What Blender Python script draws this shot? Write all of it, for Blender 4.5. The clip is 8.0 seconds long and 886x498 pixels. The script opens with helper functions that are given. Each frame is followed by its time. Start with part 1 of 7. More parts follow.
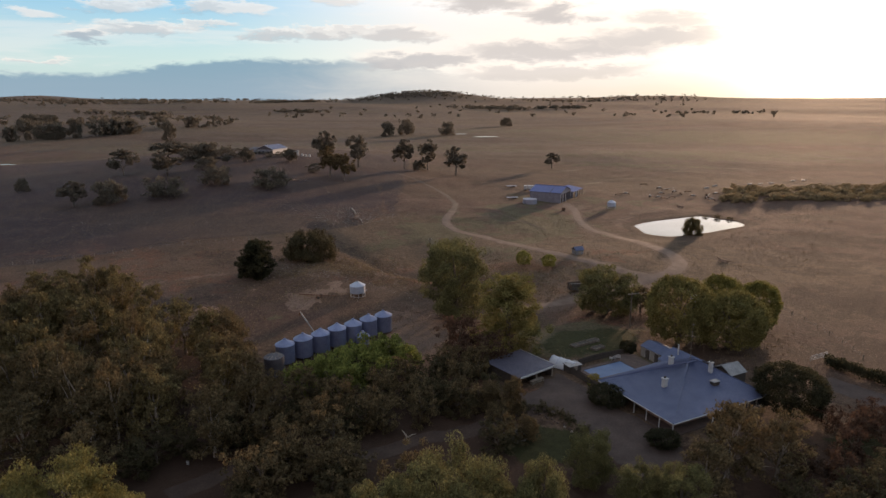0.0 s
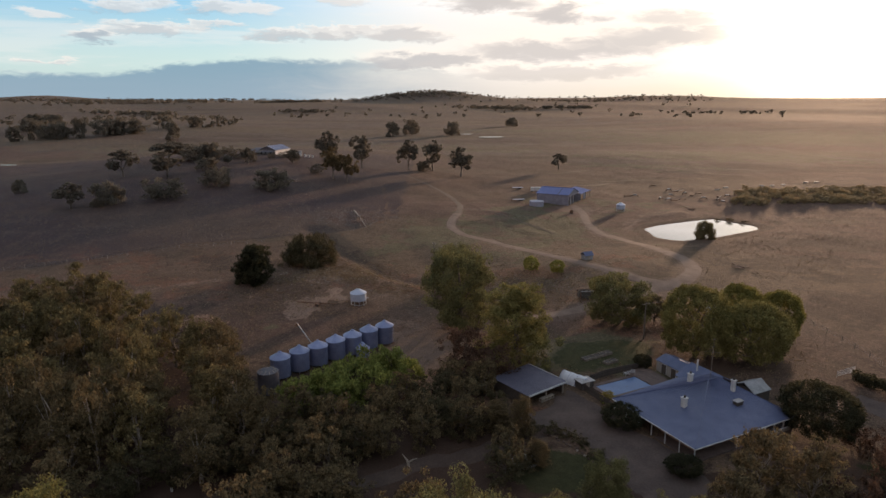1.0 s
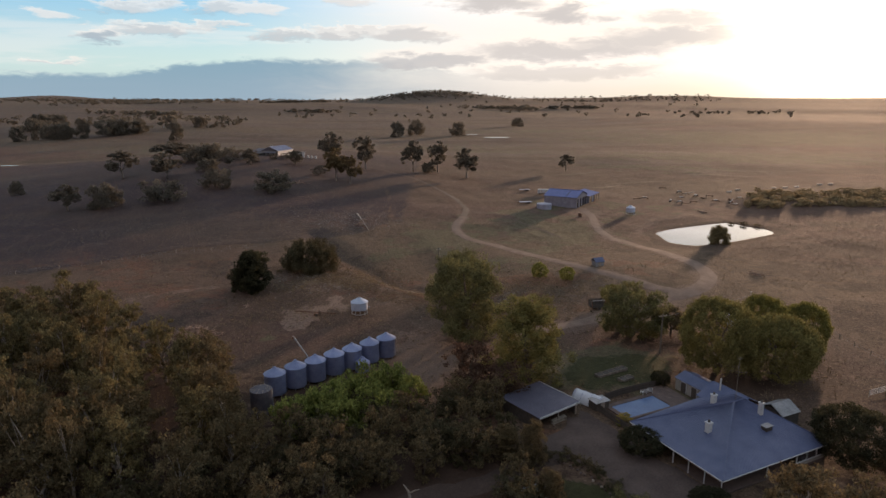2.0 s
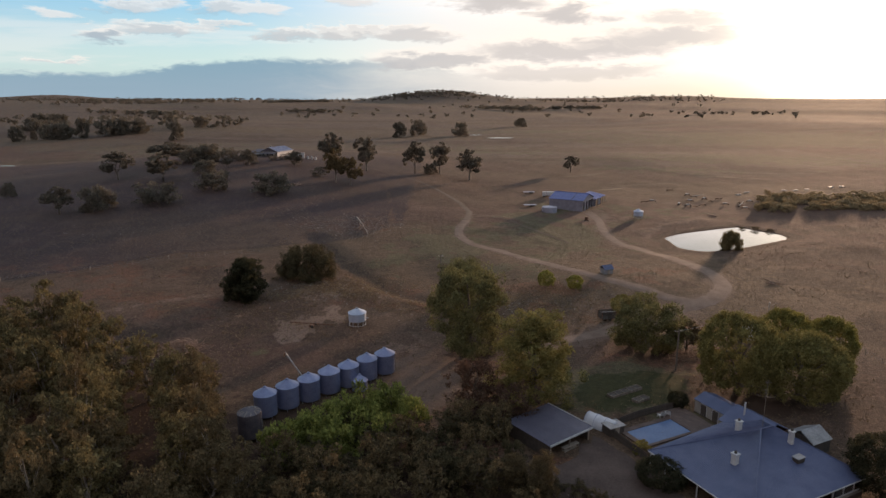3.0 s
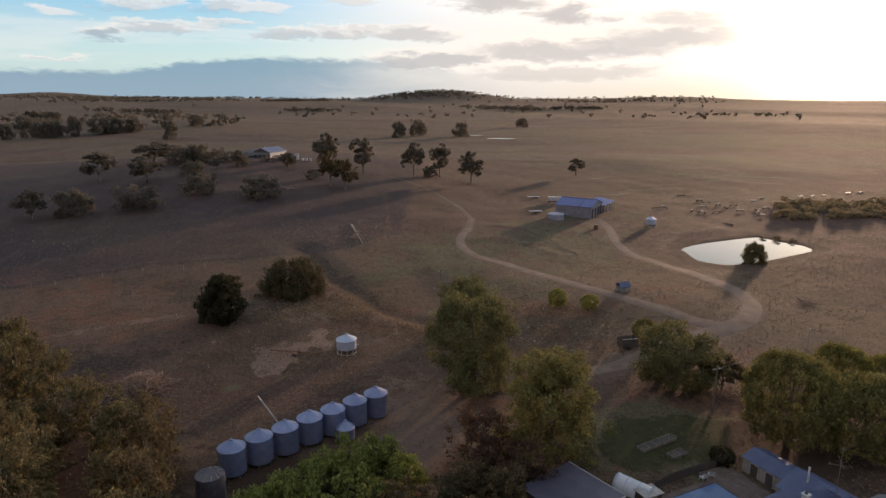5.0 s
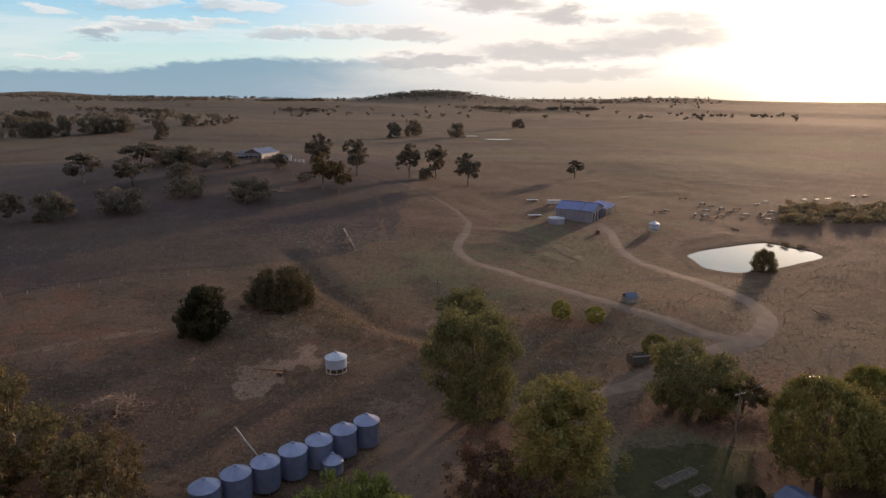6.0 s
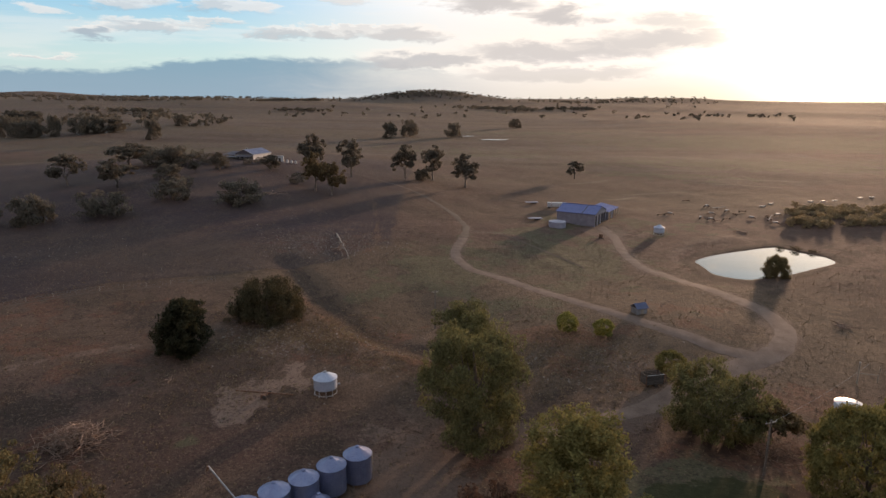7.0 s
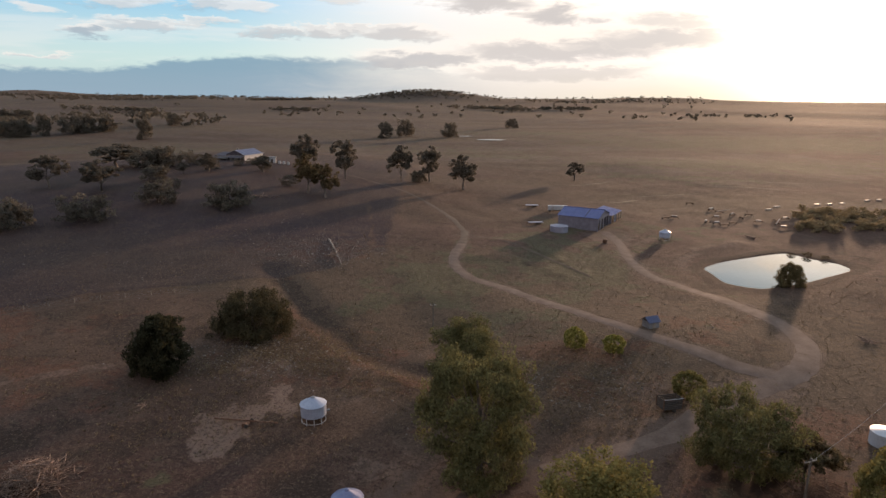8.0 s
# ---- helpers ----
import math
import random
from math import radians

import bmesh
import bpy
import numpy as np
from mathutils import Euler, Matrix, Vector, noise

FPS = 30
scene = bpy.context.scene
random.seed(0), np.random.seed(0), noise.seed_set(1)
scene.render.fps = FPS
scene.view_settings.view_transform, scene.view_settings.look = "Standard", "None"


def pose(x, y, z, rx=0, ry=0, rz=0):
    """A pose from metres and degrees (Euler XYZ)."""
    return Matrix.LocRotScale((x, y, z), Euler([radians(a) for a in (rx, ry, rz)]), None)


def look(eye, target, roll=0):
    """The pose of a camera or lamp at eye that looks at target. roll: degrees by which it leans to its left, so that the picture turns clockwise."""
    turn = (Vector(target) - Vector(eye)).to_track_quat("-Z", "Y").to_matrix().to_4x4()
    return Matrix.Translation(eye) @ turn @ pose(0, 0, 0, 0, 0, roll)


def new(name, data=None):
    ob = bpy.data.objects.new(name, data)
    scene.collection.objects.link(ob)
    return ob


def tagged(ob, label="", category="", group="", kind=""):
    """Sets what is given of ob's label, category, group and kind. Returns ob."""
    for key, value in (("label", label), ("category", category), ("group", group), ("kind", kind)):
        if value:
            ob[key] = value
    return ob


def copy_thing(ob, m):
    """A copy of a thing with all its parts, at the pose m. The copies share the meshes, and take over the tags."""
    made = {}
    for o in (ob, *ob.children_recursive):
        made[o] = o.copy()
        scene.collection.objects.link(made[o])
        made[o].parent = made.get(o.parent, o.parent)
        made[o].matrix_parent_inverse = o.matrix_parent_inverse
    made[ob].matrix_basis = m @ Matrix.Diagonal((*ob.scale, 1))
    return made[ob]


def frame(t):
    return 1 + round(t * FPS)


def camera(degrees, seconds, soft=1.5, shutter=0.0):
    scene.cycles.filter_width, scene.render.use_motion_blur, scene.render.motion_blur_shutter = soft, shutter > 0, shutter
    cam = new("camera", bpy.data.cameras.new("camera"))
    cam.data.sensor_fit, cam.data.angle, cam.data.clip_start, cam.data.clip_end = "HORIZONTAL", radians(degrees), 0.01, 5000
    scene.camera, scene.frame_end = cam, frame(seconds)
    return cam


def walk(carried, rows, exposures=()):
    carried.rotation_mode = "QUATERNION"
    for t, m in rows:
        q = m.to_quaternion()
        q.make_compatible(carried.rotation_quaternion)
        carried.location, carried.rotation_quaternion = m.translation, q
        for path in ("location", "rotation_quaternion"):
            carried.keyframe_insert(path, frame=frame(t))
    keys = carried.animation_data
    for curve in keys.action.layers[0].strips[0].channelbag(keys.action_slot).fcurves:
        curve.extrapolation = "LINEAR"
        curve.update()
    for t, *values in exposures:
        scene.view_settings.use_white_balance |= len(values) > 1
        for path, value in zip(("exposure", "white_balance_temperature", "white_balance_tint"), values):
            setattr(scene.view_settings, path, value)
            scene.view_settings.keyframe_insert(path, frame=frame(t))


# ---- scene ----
cam = camera(70.0, 8.0)
PATH = [
    (0, (-0.771, 1.121, 53.157), (-0.738, 3.067, 52.695), -0.2),
    (0.5, (-0.624, 4.52, 53.125), (-0.595, 6.465, 52.663), -0.2),
    (1, (-0.472, 8.254, 53.074), (-0.455, 10.2, 52.612), -0.2),
    (1.5, (-0.35, 11.989, 53.053), (-0.343, 13.936, 52.591), -0.2),
    (3, (-0.42, 23.78, 53.202), (-0.426, 25.726, 52.74), -0.1),
    (3.5, (-0.443, 28.011, 53.224), (-0.451, 29.957, 52.761), -0.0),
    (4, (-0.562, 32.395, 53.185), (-0.568, 34.341, 52.722), 0.1),
    (4.5, (-0.693, 36.941, 53.151), (-0.696, 38.886, 52.688), 0.2),
    (4.7, (-0.731, 38.664, 53.153), (-0.736, 40.609, 52.69), 0.2),
    (6, (-1.178, 50.887, 52.956), (-1.167, 52.833, 52.494), 0.4),
    (6.5, (-1.37, 55.756, 52.766), (-1.354, 57.702, 52.305), 0.4),
    (7, (-1.524, 60.685, 52.617), (-1.501, 62.631, 52.155), 0.4),
    (7.5, (-1.777, 65.683, 52.633), (-1.747, 67.628, 52.17), 0.5),
    (8, (-2.008, 70.717, 52.561), (-1.972, 72.662, 52.098), 0.5),
]
walk(cam, [(t, look(eye, target, roll)) for t, eye, target, roll in PATH], exposures=[(0.0, 0.18, 7150, 21), (8.0, 0.16, 7100, 21)])

# ---- light ----
SUN_TURN, SUN_UP = radians(32.5), radians(5.5)
sun_way = Vector((math.sin(SUN_TURN) * math.cos(SUN_UP), math.cos(SUN_TURN) * math.cos(SUN_UP), math.sin(SUN_UP)))
sun = new("sun", bpy.data.lights.new("sun", "SUN"))
sun.data.energy, sun.data.angle, sun.data.color = 3.7, radians(2.6), (1.0, 0.70, 0.46)
sun.matrix_world = look(sun_way * 400, (0, 0, 0))
scene.view_settings.exposure = 0.0


# cloud streaks: bearing, height, half width and half thickness in degrees, greyness
STREAKS = [
    (-26.6, 4.7, 2.2, 0.37, 0.8), (-22.6, 5.35, 3.1, 0.29, 0.5), (-30.5, 5.82, 1.9, 0.31, 0.1), (-23.7, 6.99, 2.6, 0.33, 0.35),
    (-18.1, 7.12, 1.7, 0.34, 0.4), (-16.0, 6.99, 1.8, 0.39, 0.15), (-12.0, 5.2, 3.2, 0.31, 0.6), (-7.1, 5.41, 2.1, 0.36, 0.65),
    (-2.1, 5.35, 3.4, 0.41, 0.7), (-19.1, 5.81, 2.1, 0.17, 0.25), (-5.9, 5.88, 3.8, 0.18, 0.3), (4.5, 7.94, 4.5, 0.57, 0.9),
    (11.1, 6.93, 3.0, 0.62, 0.9), (19.2, 6.1, 4.1, 0.52, 0.55), (18.5, 4.78, 7.0, 0.61, 0.75), (10.5, 4.05, 9.2, 0.64, 0.8),
    (10.0, 2.11, 8.1, 0.51, 0.6), (-7.9, 7.9, 2.6, 0.31, 0.3), (-0.9, 3.21, 5.1, 0.47, 0.85), (-30.8, 2.82, 1.4, 0.12, 0.3),
]


def sky_world():
    world = bpy.data.worlds.new("sky")
    scene.world = world
    world.use_nodes = True
    n, l = world.node_tree.nodes, world.node_tree.links
    n.clear()

    node = n.new

    def calc(op, a, b=None, c=None):
        made = node("ShaderNodeMath")
        made.operation = op
        for slot, value in zip(made.inputs, (a, b, c)):
            if value is None:
                continue
            if isinstance(value, (int, float)):
                slot.default_value = value
            else:
                l.new(value, slot)
        return made.outputs[0]

    def blend(fac, a, b, mode="MIX"):
        made = node("ShaderNodeMix")
        made.data_type, made.blend_type = "RGBA", mode
        for slot, value in ((made.inputs[0], fac), (made.inputs[6], a), (made.inputs[7], b)):
            if isinstance(value, tuple):
                slot.default_value = (*value, 1)
            elif isinstance(value, (int, float)):
                slot.default_value = value
            else:
                l.new(value, slot)
        return made.outputs[2]

    def span(value, lo, hi):
        made = node("ShaderNodeMapRange")
        made.interpolation_type = "SMOOTHSTEP"
        l.new(value, made.inputs[0])
        made.inputs[1].default_value, made.inputs[2].default_value = lo, hi
        return made.outputs[0]

    air = node("ShaderNodeTexSky")
    air.sky_type, air.sun_disc, air.sun_elevation, air.sun_rotation, air.altitude = "NISHITA", False, SUN_UP, SUN_TURN, 300
    air.air_density, air.dust_density, air.ozone_density = 1.0, 0.8, 1.2
    where = node("ShaderNodeTexCoord").outputs["Generated"]
    parts = node("ShaderNodeSeparateXYZ")
    l.new(where, parts.inputs[0])
    x, y, z = parts.outputs
    up = calc("MAXIMUM", z, 0.0)

    def cloud(size, squash, shift, detail=5.0, rough=0.55):
        """Streaky cloud, wider than high, by the direction looked in."""
        place = node("ShaderNodeMapping")
        l.new(where, place.inputs[0])
        place.inputs["Location"].default_value = shift
        place.inputs["Scale"].default_value = (size, size, size * squash)
        tex = node("ShaderNodeTexNoise")
        l.new(place.outputs[0], tex.inputs["Vector"])
        tex.inputs["Scale"].default_value, tex.inputs["Detail"].default_value, tex.inputs["Roughness"].default_value = 1.0, detail, rough
        tex.inputs["Distortion"].default_value = 0.4
        return tex.outputs["Fac"]

    dot = node("ShaderNodeVectorMath")
    dot.operation = "DOT_PRODUCT"
    l.new(where, dot.inputs[0])
    dot.inputs[1].default_value = sun_way
    ahead = calc("MAXIMUM", dot.outputs["Value"], 0.0)
    wide, glow, halo = calc("POWER", ahead, 7.0), calc("POWER", ahead, 34.0), calc("POWER", ahead, 190.0)
    sky = blend(1.0, air.outputs[0], SKY_TINT, "MULTIPLY")
    sky = blend(0.85, sky, blend(span(z, 0.05, 0.16), (0.50, 0.72, 0.80), (0.20, 0.54, 0.84)))
    sky = blend(calc("MULTIPLY", span(z, 0.18, 0.5), 0.8), sky, (0.17, 0.31, 0.46))
    high = span(z, 0.185, 0.27)
    sky = blend(calc("MULTIPLY", span(ahead, 0.60, 0.95), calc("SUBTRACT", 1.0, calc("MULTIPLY", high, 0.8))), sky, (0.98, 0.99, 0.94))
    sky = blend(glow, sky, (0.40, 0.34, 0.24), "ADD")
    sky = blend(calc("MULTIPLY", wide, calc("MULTIPLY", span(z, 0.10, 0.18), calc("SUBTRACT", 1.0, calc("MULTIPLY", high, 0.85)))), sky, (0.7, 0.76, 0.80), "ADD")
    # rosy sky opposite the sun
    sky = blend(calc("MULTIPLY", span(dot.outputs["Value"], 0.25, -0.75), calc("SUBTRACT", 0.7, calc("MULTIPLY", span(z, 0.35, 0.9), 0.6))), sky, (0.56, 0.41, 0.40))
    # a thin high veil, thicker overhead
    veil = cloud(3.0, 10.0, (3.1, 1.7, 0.4), 8.0, 0.62)
    sky = blend(calc("MULTIPLY", span(veil, 0.47, 0.62), 0.35), sky, blend(wide, (0.82, 0.90, 0.90), (1.08, 1.06, 0.90)))
    over = cloud(9.0, 2.2, (8.3, 4.2, 2.0), 8.0, 0.6)
    sky = blend(calc("MULTIPLY", calc("MULTIPLY", span(over, 0.50, 0.62), span(z, 0.17, 0.24)), 0.9), sky, blend(wide, (0.92, 0.94, 0.92), (1.7, 1.6, 1.35)))
    # flat-based cloud streaks: white crowns with grey undersides
    turn = calc("DEGREES", calc("ARCTAN2", x, y))
    rise = calc("DEGREES", calc("ARCSINE", z))
    ragged, torn = cloud(7.0, 5.0, (1.3, 5.2, 7.1), 7.0, 0.62), cloud(22.0, 3.2, (4.4, 0.7, 2.9), 8.0, 0.65)
    turn = calc("ADD", turn, calc("MULTIPLY", calc("SUBTRACT", ragged, 0.5), 14.0))
    rise = calc("ADD", rise, calc("ADD", calc("MULTIPLY", calc("SUBTRACT", torn, 0.5), 2.2), calc("MULTIPLY", calc("SUBTRACT", ragged, 0.5), 1.2)))
    crown, base = 0.0, 0.0
    for middle, height, half, thick, grey in STREAKS:
        p = calc("DIVIDE", calc("SUBTRACT", turn, middle), half)
        q = calc("DIVIDE", calc("SUBTRACT", rise, height), thick * 1.3)
        r = calc("SUBTRACT", q, 0.55)
        p = calc("MULTIPLY", p, p)
        below = calc("ADD", p, calc("MULTIPLY", q, q))
        above = calc("ADD", calc("MULTIPLY", p, 0.7), calc("MULTIPLY", calc("MULTIPLY", r, r), 0.75))
        base = calc("MAXIMUM", calc("MULTIPLY", span(below, 1.5, 0.15), grey), base)
        crown = calc("MAXIMUM", span(above, 1.35, 0.3), crown)
    sky = blend(calc("MULTIPLY", crown, 0.6), sky, blend(wide, (0.90, 0.92, 0.88), (1.10, 1.08, 0.94)))
    low = calc("ADD", calc("MULTIPLY", span(turn, -28.0, -16.0), 0.022), calc("MULTIPLY", span(turn, 4.0, -6.0), 0.022))
    low = calc("ADD", low, calc("MULTIPLY", calc("SUBTRACT", torn, 0.5), 0.03))
    bank = span(calc("SUBTRACT", calc("ADD", low, 0.012), z), -0.004, 0.006)
    sky = blend(calc("MULTIPLY", bank, calc("SUBTRACT", 0.92, calc("MULTIPLY", span(turn, -14.0, 10.0), 0.75))), sky, blend(span(turn, -16.0, 8.0), (0.205, 0.375, 0.50), (0.64, 0.66, 0.64)))
    sky = blend(base, sky, blend(span(turn, -22.0, 6.0), (0.30, 0.44, 0.54), (0.56, 0.59, 0.59)))
    mist = span(z, 0.05, -0.005)
    sky = blend(calc("MULTIPLY", mist, calc("ADD", 0.2, calc("MULTIPLY", wide, 0.75))), sky, blend(wide, (0.40, 0.50, 0.60), (1.0, 0.92, 0.66)))
    sky = blend(halo, sky, (3.0, 2.6, 1.8), "ADD")
    out, back = node("ShaderNodeOutputWorld"), node("ShaderNodeBackground")
    l.new(sky, back.inputs[0])
    back.inputs[1].default_value = SKY_STRENGTH
    l.new(back.outputs[0], out.inputs[0])


SKY_TINT, SKY_STRENGTH = (0.19, 0.31, 0.38), 0.91
sky_world()

# ---- materials ----
def material(name, colours, rough=0.8, metal=0.0, scale=1.0, bump=0.0, fine=8.0, spread=(0.35, 0.65), object_vary=0.0, island_vary=0.0,
             translucent=0.0, stretch=(1, 1, 1), bump_size=0.05, spec=0.5):
    """A surface of two noises, broad and fine, over two or three base colours."""
    m = bpy.data.materials.new(name)
    m.use_nodes = True
    n, l = m.node_tree.nodes, m.node_tree.links
    b, out = n["Principled BSDF"], n["Material Output"]
    b.inputs["Roughness"].default_value, b.inputs["Metallic"].default_value = rough, metal
    b.inputs["Specular IOR Level"].default_value = spec
    place, turn = n.new("ShaderNodeTexCoord"), n.new("ShaderNodeMapping")
    turn.inputs["Scale"].default_value = stretch
    l.new(place.outputs["Object"], turn.inputs[0])

    def tex(s, detail):
        t = n.new("ShaderNodeTexNoise")
        l.new(turn.outputs[0], t.inputs["Vector"])
        t.inputs["Scale"].default_value, t.inputs["Detail"].default_value = s, detail
        return t.outputs["Fac"]

    broad, small = tex(scale, 3), tex(scale * fine, 5)
    ramp = n.new("ShaderNodeValToRGB")
    el = ramp.color_ramp.elements
    el[0].position, el[1].position = spread
    el[0].color, el[1].color = (*colours[0], 1), (*colours[-1], 1)
    if len(colours) == 3:
        mid = el.new(sum(spread) / 2)
        mid.color = (*colours[1], 1)
    mix = n.new("ShaderNodeMath")
    mix.operation = "MULTIPLY_ADD"
    l.new(small, mix.inputs[0])
    mix.inputs[1].default_value = 0.45
    half = n.new("ShaderNodeMath")
    half.operation = "MULTIPLY"
    l.new(broad, half.inputs[0])
    half.inputs[1].default_value = 0.55
    l.new(half.outputs[0], mix.inputs[2])
    l.new(mix.outputs[0], ramp.inputs[0])
    colour = ramp.outputs[0]
    if object_vary or island_vary:
        vary = n.new("ShaderNodeHueSaturation")
        l.new(colour, vary.inputs["Color"])
        if object_vary:
            source = n.new("ShaderNodeObjectInfo").outputs["Random"]
        else:
            source = n.new("ShaderNodeNewGeometry").outputs["Random Per Island"]
        amount = object_vary or island_vary
        span = n.new("ShaderNodeMapRange")
        l.new(source, span.inputs[0])
        span.inputs[3].default_value, span.inputs[4].default_value = 1 - amount, 1 + amount
        l.new(span.outputs[0], vary.inputs["Value"])
        colour = vary.outputs[0]
    l.new(colour, b.inputs["Base Color"])
    if bump:
        bm = n.new("ShaderNodeBump")
        bm.inputs["Strength"].default_value, bm.inputs["Distance"].default_value = bump, bump_size
        l.new(small, bm.inputs["Height"])
        l.new(bm.outputs[0], b.inputs["Normal"])
    if translucent:
        tr, add = n.new("ShaderNodeBsdfTranslucent"), n.new("ShaderNodeMixShader")
        l.new(colour, tr.inputs["Color"])
        add.inputs[0].default_value = translucent
        l.new(b.outputs[0], add.inputs[1])
        l.new(tr.outputs[0], add.inputs[2])
        l.new(add.outputs[0], out.inputs[0])
    return m


def ground_material():
    """Dry paddock: brown and straw, greener hollows, bare red soil, scuffs and tufts."""
    m = bpy.data.materials.new("dry_paddock")
    m.use_nodes = True
    n, l = m.node_tree.nodes, m.node_tree.links
    b = n["Principled BSDF"]
    b.inputs["Roughness"].default_value, b.inputs["Specular IOR Level"].default_value = 0.95, 0.1
    b.inputs["Sheen Weight"].default_value, b.inputs["Sheen Roughness"].default_value = 0.015, 0.4
    b.inputs["Sheen Tint"].default_value = (1.0, 0.84, 0.62, 1)
    place = n.new("ShaderNodeTexCoord").outputs["Object"]

    def tex(s, detail, stretch=(1, 1, 1), rough=0.55, lo=0.35, hi=0.65):
        t, mp, r = n.new("ShaderNodeTexNoise"), n.new("ShaderNodeMapping"), n.new("ShaderNodeMapRange")
        mp.inputs["Scale"].default_value = stretch
        l.new(place, mp.inputs[0])
        l.new(mp.outputs[0], t.inputs["Vector"])
        t.inputs["Scale"].default_value, t.inputs["Detail"].default_value, t.inputs["Roughness"].default_value = s, detail, rough
        l.new(t.outputs["Fac"], r.inputs[0])
        r.inputs[1].default_value, r.inputs[2].default_value = lo, hi
        return r.outputs[0]

    def blend(fac, a, b2, mode="MIX"):
        x = n.new("ShaderNodeMix")
        x.data_type, x.blend_type = "RGBA", mode
        for slot, v in ((x.inputs[0], fac), (x.inputs[6], a), (x.inputs[7], b2)):
            if isinstance(v, tuple):
                slot.default_value = (*v, 1)
            elif isinstance(v, (int, float)):
                slot.default_value = v
            else:
                l.new(v, slot)
        return x.outputs[2]

    def times(a, k):
        x = n.new("ShaderNodeMath")
        x.operation = "MULTIPLY"
        l.new(a, x.inputs[0])
        if isinstance(k, (int, float)):
            x.inputs[1].default_value = k
        else:
            l.new(k, x.inputs[1])
        return x.outputs[0]

    def layer(name):
        a = n.new("ShaderNodeAttribute")
        a.attribute_name = name
        return a.outputs["Fac"]

    def patchy(value, scale, amount):
        """A layer with a torn edge."""
        x = n.new("ShaderNodeMath")
        x.operation = "MULTIPLY_ADD"
        l.new(tex(scale, 7, rough=0.6, lo=0.3, hi=0.7), x.inputs[0])
        x.inputs[1].default_value = amount
        l.new(value, x.inputs[2])
        r = n.new("ShaderNodeMapRange")
        r.interpolation_type = "SMOOTHSTEP"
        l.new(x.outputs[0], r.inputs[0])
        r.inputs[1].default_value, r.inputs[2].default_value = 0.42 + amount / 2, 0.58 + amount / 2
        return r.outputs[0]

    colour = blend(tex(0.012, 4), (0.098, 0.056, 0.045), (0.131, 0.080, 0.059))
    # paddock beyond the fence; the slope's shade is put into its dark mauve
    colour = blend(times(patchy(layer("fallow_shade"), 0.06, 0.5), 0.95), colour, (0.043, 0.030, 0.037))
    # far ground greyed: distance haze put into the paddock colour
    colour = blend(times(patchy(layer("far_haze"), 0.008, 0.7), 0.8), colour, (0.112, 0.088, 0.072))
    colour = blend(times(tex(0.03, 5, (1, 0.6, 1), lo=0.45, hi=0.7), 0.7), colour, (0.069, 0.036, 0.030))
    colour = blend(times(tex(0.16, 5, (1, 0.7, 1), lo=0.5, hi=0.68), 0.5), colour, (0.163, 0.103, 0.073))
    colour = blend(times(tex(0.0045, 3, (0.5, 1.6, 1), lo=0.46, hi=0.56), 0.6), colour, (0.123, 0.089, 0.054))
    colour = blend(times(tex(0.007, 4, (0.35, 1.7, 1), lo=0.53, hi=0.61), 0.6), colour, (0.061, 0.037, 0.030))
    colour = blend(times(patchy(layer("green"), 0.09, 0.9), 0.85), colour, (0.100, 0.093, 0.052))
    colour = blend(times(patchy(layer("soil"), 0.14, 0.9), 0.5), colour, (0.163, 0.066, 0.040))
    colour = blend(times(patchy(layer("bare"), 0.2, 0.9), 0.8), colour, (0.182, 0.120, 0.091))
    # mud at the dam and darker ground; gully and conifer shade painted in
    colour = blend(times(patchy(layer("damp_dark"), 0.12, 0.8), 0.75), colour, (0.054, 0.036, 0.027))
    colour = blend(times(tex(0.45, 6, rough=0.65, lo=0.5, hi=0.66), 0.6), colour, (0.048, 0.031, 0.023))
    colour = blend(times(tex(1.1, 6, rough=0.7, lo=0.54, hi=0.66), 0.55), colour, (0.197, 0.132, 0.095))
    colour = blend(times(tex(0.10, 7, rough=0.68, lo=0.52, hi=0.62), 0.5), colour, (0.056, 0.040, 0.028))
    # the same slope shade again, over the finer mottling
    colour = blend(times(patchy(layer("fallow_shade"), 0.05, 0.5), 0.45), colour, (0.048, 0.036, 0.042))
    colour = blend(times(patchy(layer("sand"), 0.33, 0.7), 0.62), colour, (0.296, 0.195, 0.147))
    colour = blend(times(tex(1.9, 7, rough=0.75, lo=0.51, hi=0.58), 0.65), colour, (0.036, 0.023, 0.018))
    colour = blend(times(tex(2.6, 7, rough=0.75, lo=0.565, hi=0.62), 0.7), colour, (0.237, 0.162, 0.116))
    colour = blend(times(patchy(layer("worn"), 0.25, 0.7), 0.62), colour, (0.148, 0.101, 0.079))
    # leaf litter under the trees, with their shade put into its colour
    colour = blend(times(patchy(layer("shaded_litter"), 0.3, 0.6), 0.85), colour, (0.050, 0.030, 0.022))
    colour = blend(times(patchy(layer("lawn"), 0.5, 0.35), 0.92), colour, blend(tex(0.8, 6, rough=0.7), (0.026, 0.030, 0.013), (0.050, 0.050, 0.022)))
    l.new(colour, b.inputs["Base Color"])
    bump = n.new("ShaderNodeBump")
    bump.inputs["Strength"].default_value, bump.inputs["Distance"].default_value = 0.7, 0.22
    l.new(tex(2.2, 8, rough=0.75, lo=0.2, hi=0.8), bump.inputs["Height"])
    l.new(bump.outputs[0], b.inputs["Normal"])
    return m


